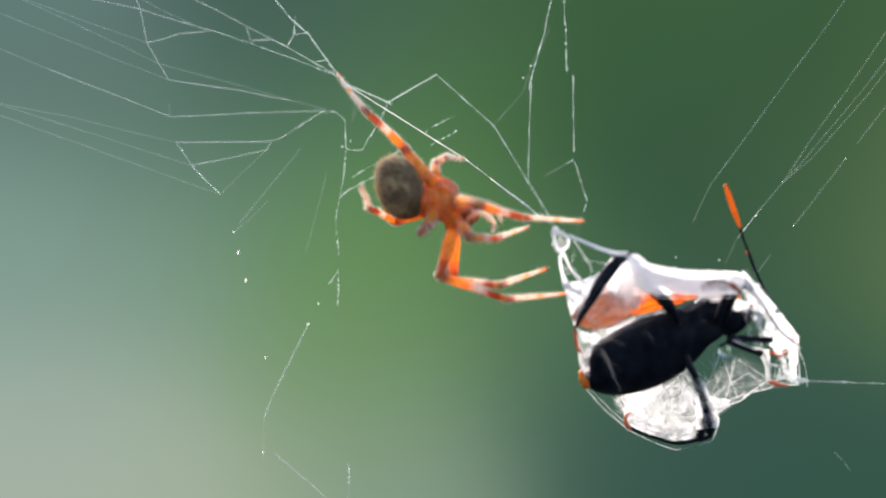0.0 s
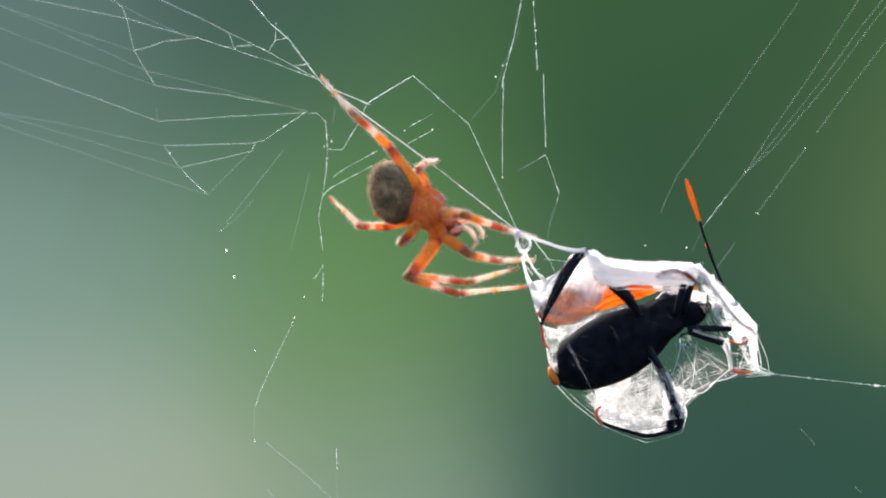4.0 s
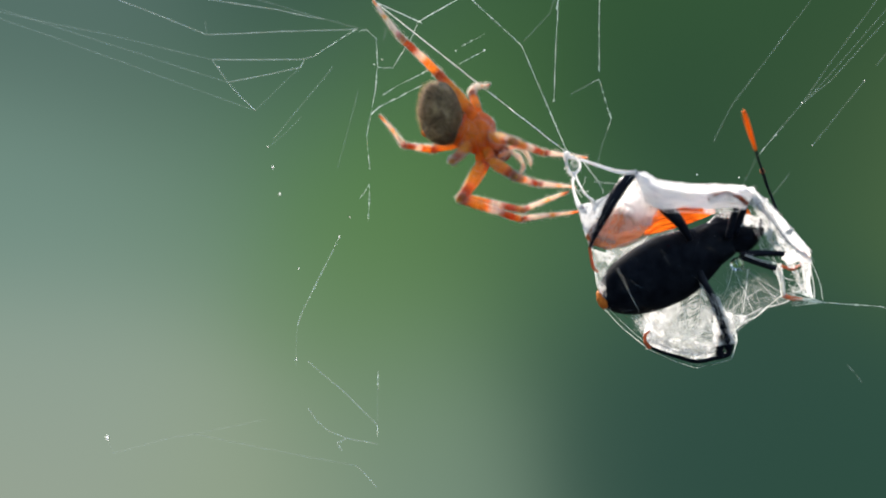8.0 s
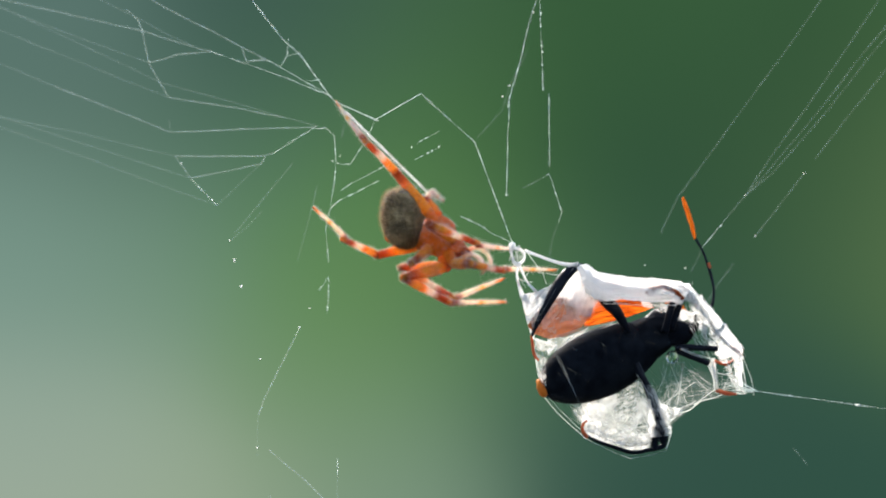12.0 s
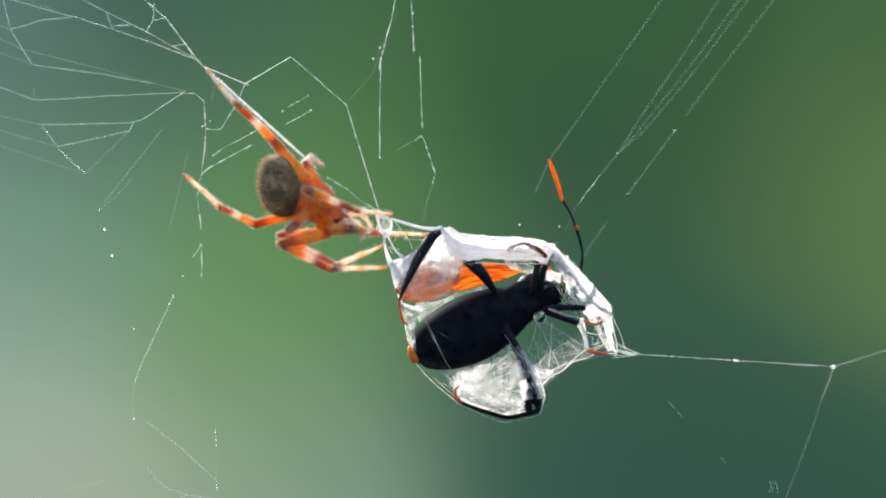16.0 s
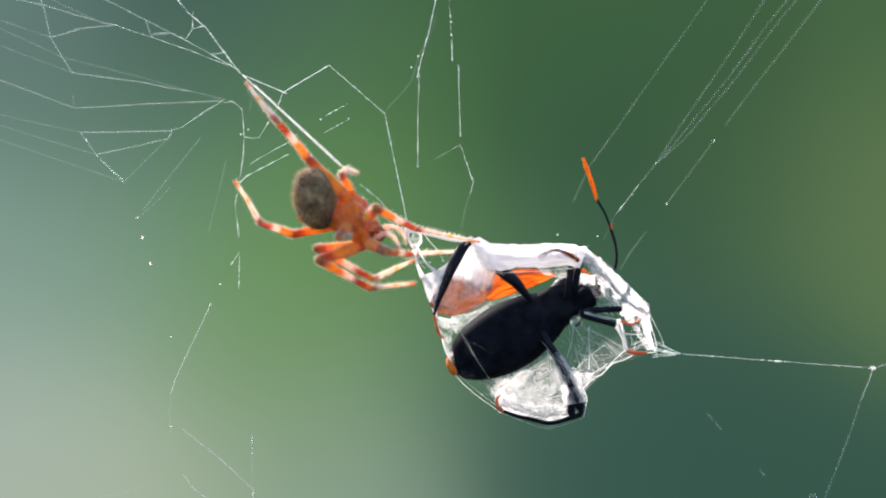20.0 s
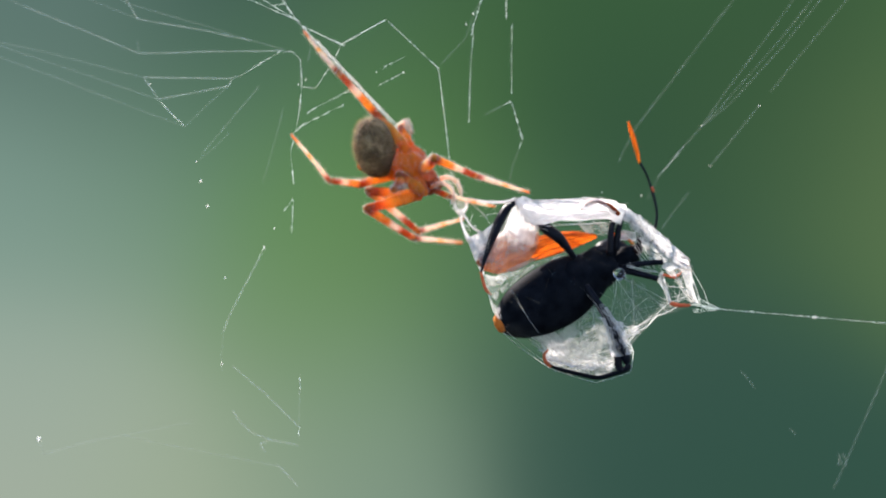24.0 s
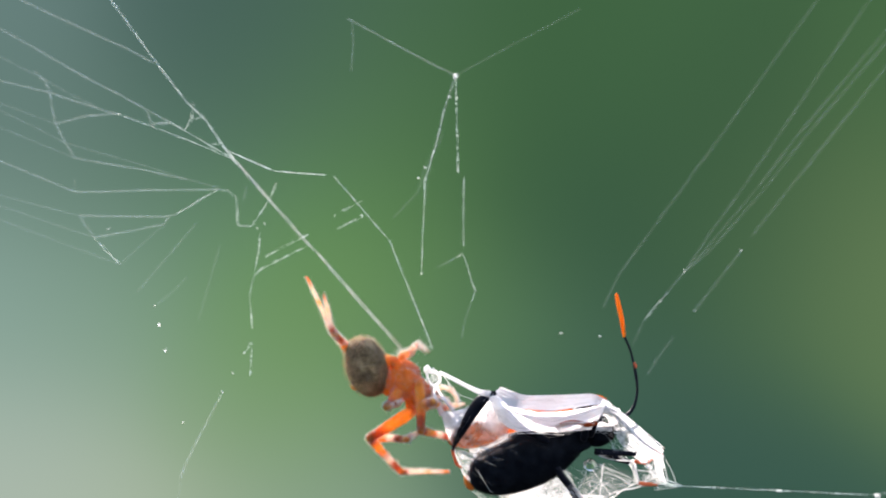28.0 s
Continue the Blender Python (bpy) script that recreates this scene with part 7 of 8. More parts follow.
    walk(LEGS["far_brace"][2], [
        (0, bone((3.51, -2, -7.84), (8.31, 0.62, -6.87))), (2.1, bone((3.21, -3.05, -7.87), (8.61, -2.11, -6.94))),
        (2.4, bone((3.13, 0.23, -6.24), (8.1, 2.29, -4.81))), (4.5, bone((3.13, 0.23, -6.24), (8.1, 2.29, -4.81))),
        (6.5, bone((4.15, 1.63, -6.27), (8.74, 3.9, -4.1))), (8, bone((4.15, 1.63, -6.27), (8.74, 3.9, -4.1))),
        (9.2, bone((1.45, 1.31, -5.16), (6.45, 2.65, -3.12))), (15.5, bone((0.9, 1.31, -5.42), (5.88, 2.57, -3.3))),
        (19.2, bone((0.9, 1.31, -5.42), (5.88, 2.57, -3.3))), (19.7, bone((1.15, 1.89, -5.48), (5.58, 4.55, -3.42))),
        (21.5, bone((1.15, 1.89, -5.48), (5.58, 4.55, -3.42))), (23.5, bone((0.21, 2.06, -5.86), (5.05, 4.31, -4.3))),
        (26.8, bone((0.21, 2.06, -5.86), (5.05, 4.31, -4.3))), (27, bone((1.1, 1.56, -5.83), (5.18, 4.61, -3.6))),
        (27.1, bone((0.87, -0.56, -5.91), (5.3, 1.67, -3.39))), (27.3, bone((1.38, -0.18, -5.38), (5.23, 2.95, -2.88))),
        (27.5, bone((1.15, -0.65, -4.14), (5.43, 2.89, -4.31))), (27.8, bone((-0.49, -2.21, -4.12), (1.65, 2.92, -4.03))),
        (28, bone((-1.08, -4.24, -4.65), (0.91, 0.94, -4.28)))])
    walk(LEGS["near_brace"][0], [
        (0, bone((-0.33, -0.69, -2.14), (-2, -3.82, -6.17))), (2.1, bone((-0.33, -0.69, -2.14), (-2.01, -3.38, -6.48))),
        (2.4, bone((-0.33, -0.69, -2.14), (-2.89, -3.86, -5.63))), (4.5, bone((-0.33, -0.69, -2.14), (-2.89, -3.86, -5.63))),
        (6.5, bone((-0.33, -0.69, -2.14), (-2.12, -4.34, -5.65))), (8, bone((-0.33, -0.69, -2.14), (-2.12, -4.34, -5.65))),
        (9.2, bone((-0.33, -0.69, -2.14), (-4.05, -4.21, -3.74))), (15.5, bone((-0.33, -0.69, -2.14), (-4.26, -4.2, -3.15))),
        (19.2, bone((-0.33, -0.69, -2.14), (-4.26, -4.2, -3.15))), (19.7, bone((-0.33, -0.69, -2.14), (-4.01, -4.37, -3.46))),
        (21.5, bone((-0.33, -0.69, -2.14), (-4.01, -4.37, -3.46))), (23.5, bone((-0.33, -0.69, -2.14), (-5.1, -2.6, -3.72))),
        (26.8, bone((-0.33, -0.69, -2.14), (-5.1, -2.6, -3.72))), (27, bone((-0.33, -0.69, -2.14), (-4.59, -3.29, -4.13))),
        (27.1, bone((-0.33, -0.69, -2.14), (-4.11, -3.5, -4.72))), (27.3, bone((-0.33, -0.69, -2.14), (-2.61, -4.7, -4.88))),
        (27.5, bone((-0.33, -0.69, -2.14), (-2.78, -4.68, -4.76))), (27.8, bone((-0.33, -0.69, -2.14), (-3.67, -4.66, -3.54))),
        (28, bone((-0.33, -0.69, -2.14), (-4.79, -2.7, -4.36)))])
    walk(LEGS["near_brace"][1], [
        (0, bone((-2, -3.82, -6.17), (3.88, -1.55, -9.24))), (2.1, bone((-2.01, -3.38, -6.48), (4.37, -3.85, -9.33))),
        (2.4, bone((-2.89, -3.86, -5.63), (2.01, 0.83, -7.39))), (4.5, bone((-2.89, -3.86, -5.63), (2.01, 0.83, -7.39))),
        (6.5, bone((-2.12, -4.34, -5.65), (3.81, -0.95, -7.2))), (8, bone((-2.12, -4.34, -5.65), (3.81, -0.95, -7.2))),
        (9.2, bone((-4.05, -4.21, -3.74), (0.86, 0.24, -6.01))), (15.5, bone((-4.26, -4.2, -3.15), (0.35, 0.42, -5.71))),
        (19.2, bone((-4.26, -4.2, -3.15), (0.35, 0.42, -5.71))), (19.7, bone((-4.01, -4.37, -3.46), (0.9, -0.27, -6.3))),
        (21.5, bone((-4.01, -4.37, -3.46), (0.9, -0.27, -6.3))), (23.5, bone((-5.1, -2.6, -3.72), (-0.27, 1.61, -6.55))),
        (26.8, bone((-5.1, -2.6, -3.72), (-0.27, 1.61, -6.55))), (27, bone((-4.59, -3.29, -4.13), (-0.57, 1.93, -6.53))),
        (27.1, bone((-4.11, -3.5, -4.72), (-0.45, -0.22, -9.72))), (27.3, bone((-2.61, -4.7, -4.88), (1.23, -0.88, -9.32))),
        (27.5, bone((-2.78, -4.68, -4.76), (1.64, -0.96, -8.73))), (27.8, bone((-3.67, -4.66, -3.54), (0.69, -2.54, -8.61))),
        (28, bone((-4.79, -2.7, -4.36), (-1.89, 2.02, -8.65)))])
    walk(LEGS["near_brace"][2], [
        (0, bone((3.88, -1.55, -9.24), (10.01, 2.05, -9.6))), (2.1, bone((4.37, -3.85, -9.33), (10.61, -0.44, -9.43))),
        (2.4, bone((2.01, 0.83, -7.39), (8.96, 2.18, -6.72))), (4.5, bone((2.01, 0.83, -7.39), (8.96, 2.18, -6.72))),
        (6.5, bone((3.81, -0.95, -7.2), (9.9, 2.54, -6.05))), (8, bone((3.81, -0.95, -7.2), (9.9, 2.54, -6.05))),
        (9.2, bone((0.86, 0.24, -6.01), (6.93, 3.92, -5.65))), (15.5, bone((0.35, 0.42, -5.71), (6.23, 4.41, -5.6))),
        (19.2, bone((0.35, 0.42, -5.71), (6.23, 4.41, -5.6))), (19.7, bone((0.9, -0.27, -6.3), (5.6, 5.06, -5.94))),
        (21.5, bone((0.9, -0.27, -6.3), (5.6, 5.06, -5.94))), (23.5, bone((-0.27, 1.61, -6.55), (5.03, 6.34, -6.92))),
        (26.8, bone((-0.27, 1.61, -6.55), (5.03, 6.34, -6.92))), (27, bone((-0.57, 1.93, -6.53), (5.08, 6.15, -7.42))),
        (27.1, bone((-0.45, -0.22, -9.72), (5.78, -0.86, -13.09))), (27.3, bone((1.23, -0.88, -9.32), (6.91, 2.93, -11.27))),
        (27.5, bone((1.64, -0.96, -8.73), (6.65, 3.98, -9.74))), (27.8, bone((0.69, -2.54, -8.61), (5.35, 2.74, -9.59))),
        (28, bone((-1.89, 2.02, -8.65), (3.36, 6.71, -9.68)))])
    for ob in (bug, shroud):
        walk(ob, [
            (0, pose(0.02020, 0.11886, -0.00466, 8.60, -0.12, 5.89)), (0.5, pose(0.02054, 0.11886, -0.00479, 9.00, -1.04, 1.76)),
            (1, pose(0.02089, 0.11886, -0.00468, 9.14, -0.66, 3.74)), (1.5, pose(0.02119, 0.11886, -0.00449, 9.54, -0.81, 3.83)),
            (2, pose(0.02104, 0.11886, -0.00455, 9.12, 0.03, 3.31)), (2.5, pose(0.01946, 0.11886, -0.00465, 2.99, 3.08, 0.19)),
            (3, pose(0.01912, 0.11886, -0.00537, 1.98, 1.74, -1.30)), (3.5, pose(0.01915, 0.11886, -0.00575, 2.18, -0.08, 0.48)),
            (4, pose(0.01944, 0.11886, -0.00554, 2.07, -1.00, 3.65)), (4.5, pose(0.01982, 0.11886, -0.00481, 1.98, -2.97, 5.48)),
            (6.5, pose(0.01934, 0.11886, -0.00581, 7.51, -2.12, -0.71)), (7, pose(0.01922, 0.11886, -0.00578, 9.39, -2.48, -2.95)),
            (7.5, pose(0.01941, 0.11886, -0.00532, 6.51, -2.66, 1.63)), (8, pose(0.01961, 0.11886, -0.00502, 2.29, -2.28, 2.43)),
            (8.5, pose(0.01902, 0.11886, -0.00501, 1.53, -0.67, -1.24)), (9, pose(0.01861, 0.11886, -0.00545, 1.22, -0.09, -0.26)),
            (9.5, pose(0.01873, 0.11886, -0.00552, 0.89, 0.65, 0.15)), (10, pose(0.01839, 0.11886, -0.00592, 0.40, 2.48, -0.13)),
            (10.5, pose(0.01802, 0.11886, -0.00567, 0.19, 1.35, -0.39)), (11, pose(0.01794, 0.11886, -0.00561, -0.03, 0.16, 0.20)),
            (11.5, pose(0.01815, 0.11886, -0.00550, -0.53, -0.16, 2.28)), (12, pose(0.01846, 0.11886, -0.00540, -1.00, 0.50, 4.25)),
            (12.5, pose(0.01859, 0.11886, -0.00540, -1.60, 0.72, 3.12)), (13, pose(0.01816, 0.11886, -0.00557, -2.00, -0.42, -1.00)),
            (13.5, pose(0.01765, 0.11886, -0.00573, -2.37, -1.56, -1.85)), (15.5, pose(0.01738, 0.11886, -0.00585, -5.40, 1.06, -1.09)),
            (16, pose(0.01780, 0.11886, -0.00582, -8.39, 0.36, -0.40)), (16.5, pose(0.01784, 0.11886, -0.00577, -3.67, 0.19, 0.06)),
            (17, pose(0.01812, 0.11886, -0.00580, -0.58, -0.30, 0.56)), (17.5, pose(0.01804, 0.11886, -0.00594, -0.23, -0.02, 0.31)),
            (18, pose(0.01795, 0.11886, -0.00573, -0.09, -0.80, -0.29)), (18.5, pose(0.01791, 0.11886, -0.00585, -0.11, 0.03, -0.45)),
            (19, pose(0.01760, 0.11886, -0.00569, -0.37, -0.49, -1.00)), (19.5, pose(0.01734, 0.11886, -0.00565, -2.86, -2.16, -0.96)),
            (20, pose(0.01762, 0.11886, -0.00552, -5.76, -4.14, -1.85)), (20.5, pose(0.01757, 0.11886, -0.00570, -9.28, -2.18, -0.84)),
            (21, pose(0.01795, 0.11886, -0.00501, -14.00, -3.74, -0.97)), (21.5, pose(0.01827, 0.11886, -0.00504, -12.30, -3.94, -1.36)),
            (23.5, pose(0.01806, 0.11886, -0.00589, -17.99, -5.79, -1.26)), (24, pose(0.01778, 0.11886, -0.00590, -18.91, -7.01, -0.64)),
            (24.5, pose(0.01757, 0.11886, -0.00605, -19.93, -6.72, -0.48)), (25, pose(0.01757, 0.11886, -0.00626, -20.79, -5.87, -0.24)),
            (25.5, pose(0.01791, 0.11886, -0.00596, -20.62, -6.42, 0.57)), (26, pose(0.01803, 0.11886, -0.00579, -20.27, -6.39, 0.32)),
            (26.5, pose(0.01784, 0.11886, -0.00585, -19.28, -5.72, 0.03)), (27, pose(0.01777, 0.11886, -0.00608, -14.01, -7.22, -0.40)),
            (27.1, pose(0.01771, 0.11886, -0.00587, -11.95, -6.88, -0.36)), (27.3, pose(0.01733, 0.11886, -0.00534, -9.78, -6.64, -1.10)),
            (27.5, pose(0.01889, 0.11886, -0.00846, 10.98, -11.41, -4.56)), (27.8, pose(0.01833, 0.11886, -0.00887, 24.00, -7.67, -7.88)),
            (28, pose(0.01916, 0.11886, -0.00912, 27.40, -4.15, -5.78))])
    walk(antenna, [
        (0, pose(0.00940, 0.00046, 0.00408, -25.66, 2.87, 82.26)), (0.5, pose(0.00940, 0.00046, 0.00408, -22.72, 13.26, 78.94)),
        (1, pose(0.00940, 0.00046, 0.00408, -24.12, 12.10, 78.68)), (1.5, pose(0.00940, 0.00046, 0.00408, -25.98, 11.65, 78.06)),
        (2, pose(0.00940, 0.00046, 0.00408, -25.61, 11.34, 78.00)), (2.5, pose(0.00940, 0.00046, 0.00408, -27.83, 1.42, 81.02)),
        (3, pose(0.00940, 0.00046, 0.00408, -20.27, -0.13, 82.55)), (3.5, pose(0.00940, 0.00046, 0.00408, -18.66, 1.58, 81.99)),
        (4, pose(0.00940, 0.00046, 0.00408, -20.20, -2.06, 82.63)), (4.5, pose(0.00940, 0.00046, 0.00408, -21.02, -2.88, 82.52)),
        (6.5, pose(0.00940, 0.00046, 0.00408, -18.69, -1.39, 81.26)), (7, pose(0.00940, 0.00046, 0.00408, -17.73, -1.53, 81.16)),
        (7.5, pose(0.00940, 0.00046, 0.00408, -20.54, -8.84, 82.91)), (8, pose(0.00940, 0.00046, 0.00408, -21.34, -13.67, 84.26)),
        (8.5, pose(0.00940, 0.00046, 0.00408, -19.45, -16.45, 84.97)), (9, pose(0.00940, 0.00046, 0.00408, -18.08, -16.45, 84.70)),
        (9.5, pose(0.00940, 0.00046, 0.00408, -18.90, -16.39, 84.40)), (10, pose(0.00940, 0.00046, 0.00408, -23.91, 6.71, 7.32)),
        (10.5, pose(0.00940, 0.00046, 0.00408, -12.68, 2.90, 3.89)), (11, pose(0.00940, 0.00046, 0.00408, -5.99, 1.16, -1.73)),
        (11.5, pose(0.00940, 0.00046, 0.00408, -5.23, 1.46, -1.53)), (12, pose(0.00940, 0.00046, 0.00408, -8.68, 2.12, -2.58)),
        (12.5, pose(0.00940, 0.00046, 0.00408, -16.74, 2.65, -5.06)), (13, pose(0.00940, 0.00046, 0.00408, -14.11, 3.87, -4.41)),
        (13.5, pose(0.00940, 0.00046, 0.00408, -13.13, 5.58, -4.30)), (15.5, pose(0.00940, 0.00046, 0.00408, 8.04, 0.38, 2.25)),
        (16, pose(0.00940, 0.00046, 0.00408, 10.29, -1.25, 2.76)), (16.5, pose(0.00940, 0.00046, 0.00408, -2.26, 0.88, -0.65)),
        (17, pose(0.00940, 0.00046, 0.00408, -12.59, 1.60, -3.68)), (17.5, pose(0.00940, 0.00046, 0.00408, -18.13, 2.23, -5.42)),
        (18, pose(0.00940, 0.00046, 0.00408, -18.75, 3.69, -5.84)), (18.5, pose(0.00940, 0.00046, 0.00408, -16.11, 3.11, -4.93)),
        (19, pose(0.00940, 0.00046, 0.00408, 2.70, -0.29, 0.75)), (19.5, pose(0.00940, 0.00046, 0.00408, 5.52, 1.66, 1.59)),
        (20, pose(0.00940, 0.00046, 0.00408, 8.66, 3.19, 2.59)), (20.5, pose(0.00940, 0.00046, 0.00408, -7.14, 5.46, -2.35)),
        (21, pose(0.00940, 0.00046, 0.00408, -0.27, 6.61, -0.15)), (21.5, pose(0.00940, 0.00046, 0.00408, -2.64, 5.26, -0.89)),
        (23.5, pose(0.00940, 0.00046, 0.00408, 20.16, 0.43, 5.70)), (24, pose(0.00940, 0.00046, 0.00408, 15.06, 6.51, 4.91)),
        (24.5, pose(0.00940, 0.00046, 0.00408, 22.45, 4.85, 7.11)), (25, pose(0.00940, 0.00046, 0.00408, 22.39, 3.35, 6.84)),
        (25.5, pose(0.00940, 0.00046, 0.00408, 21.82, 3.33, 6.66)), (26, pose(0.00940, 0.00046, 0.00408, 21.13, 2.48, 6.31)),
        (26.5, pose(0.00940, 0.00046, 0.00408, 20.29, 3.34, 6.18)), (27, pose(0.00940, 0.00046, 0.00408, 15.51, 7.14, 5.13)),
        (27.1, pose(0.00940, 0.00046, 0.00408, 12.72, 5.20, 6.05)), (27.3, pose(0.00940, 0.00046, 0.00408, -3.65, 12.40, 4.56)),
        (27.5, pose(0.00940, 0.00046, 0.00408, -9.90, 15.18, 5.96)), (27.8, pose(0.00940, 0.00046, 0.00408, -22.88, 17.47, 6.27)),
        (28, pose(0.00940, 0.00046, 0.00408, -27.43, 15.69, 8.82))])
    walk(fan, [
        (0, pose(0, 0, 0)), (27.3, pose(0, 0, 0)), (27.5, pose(-0.00114, 0.00000, -0.00012)), (27.8, pose(-0.00194, 0.00000, 0.00090)),
        (28, pose(-0.00243, 0.00000, 0.00054))])
    walk(mid, [
        (0, pose(0, 0, 0)), (27.3, pose(0, 0, 0)), (27.5, pose(-0.00017, 0.00000, -0.00101)), (27.8, pose(-0.00111, 0.00000, -0.00054)),
        (28, pose(-0.00057, 0.00000, -0.00110))])
    walk(stays, [
        (0, pose(0, 0, 0)), (27.3, pose(0, 0, 0)), (27.5, pose(0.00154, 0.00000, -0.00033)), (27.8, pose(0.00180, 0.00000, -0.00085)),
        (28, pose(0.00286, 0.00000, -0.00051))])
    walk(PIECES["line_to_hub"][0], [
        (0, span((-11.22, 120, 18.9), (-7.04, 120, 17.17))), (27.3, span((-11.22, 120, 18.9), (-7.04, 120, 17.17))),
        (27.5, span((-13.41, 120, 19.72), (-8.9, 120, 17.87))), (27.8, span((-14.57, 120, 21.1), (-9.95, 120, 19.78))),
        (28, span((-14.66, 120, 20.83), (-9.79, 120, 18.93)))])
    walk(PIECES["zigzag_thread"][0], [
        (0, span((-7.04, 120, 17.17), (-2.46, 120, 19.97))), (27.3, span((-7.04, 120, 17.17), (-2.46, 120, 19.97))),
        (27.5, span((-8.9, 120, 17.87), (-3.01, 120, 18.81))), (27.8, span((-9.95, 120, 19.78), (-3.82, 120, 19.47))),
        (28, span((-9.79, 120, 18.93), (-3.61, 120, 18.69)))])
    walk(PIECES["zigzag_thread"][1], [
        (0, span((-2.46, 120, 19.97), (3.2, 120, 15.11))), (27.3, span((-2.46, 120, 19.97), (3.2, 120, 15.11))),
        (27.5, span((-3.01, 120, 18.81), (2.75, 120, 12.58))), (27.8, span((-3.82, 120, 19.47), (2.2, 120, 12.76))),
        (28, span((-3.61, 120, 18.69), (2.58, 120, 11.99)))])
    walk(PIECES["hanging_thread"][0], [
        (0, span((3.2, 120, 15.11), (9.05, 116.47, 5.35))), (1, span((3.2, 120, 15.11), (9.57, 116.79, 5.21))),
        (2.1, span((3.2, 120, 15.11), (9.59, 117.22, 5.61))), (2.5, span((3.2, 120, 15.11), (8.7, 118.58, 6.05))),
        (4, span((3.2, 120, 15.11), (7.97, 118.05, 4.36))), (7, span((3.2, 120, 15.11), (7.42, 118.1, 3.73))),
        (8, span((3.2, 120, 15.11), (7.91, 118.24, 4.63))), (9, span((3.2, 120, 15.11), (7.28, 118.98, 4.63))),
        (10, span((3.2, 120, 15.11), (7.51, 119.1, 4.67))), (11, span((3.2, 120, 15.11), (6.64, 119.11, 4.53))),
        (12, span((3.2, 120, 15.11), (7.22, 118.48, 4.79))), (13, span((3.2, 120, 15.11), (6.78, 119.69, 4.43))),
        (15.5, span((3.2, 120, 15.11), (6.27, 120.3, 4.38))), (16, span((3.2, 120, 15.11), (6.55, 120.69, 4.2))),
        (17, span((3.2, 120, 15.11), (6.74, 119.13, 4.24))), (18, span((3.2, 120, 15.11), (6.5, 119.22, 4.21))),
        (19, span((3.2, 120, 15.11), (6.2, 119.41, 4.31))), (20, span((3.2, 120, 15.11), (5.66, 120.54, 3.65))),
        (21, span((3.2, 120, 15.11), (6.06, 121.78, 3.96))), (23.5, span((3.2, 120, 15.11), (5.91, 122.52, 2.44))),
        (24, span((3.2, 120, 15.11), (5.43, 122.54, 2.11))), (25, span((3.2, 120, 15.11), (5.37, 122.76, 1.88))),
        (26, span((3.2, 120, 15.11), (5.72, 122.55, 2.27))), (27, span((3.2, 120, 15.11), (5.34, 121.67, 2.15))),
        (27.1, span((3.2, 120, 15.11), (5.31, 121.3, 2.52))), (27.3, span((3.2, 120, 15.11), (4.98, 121.09, 3.19))),
        (27.5, span((2.75, 120, 12.58), (6.84, 120, 1.03))), (27.8, span((2.2, 120, 12.76), (6.94, 120, 1.23))),
        (28, span((2.58, 120, 11.99), (7.42, 120, 1)))])
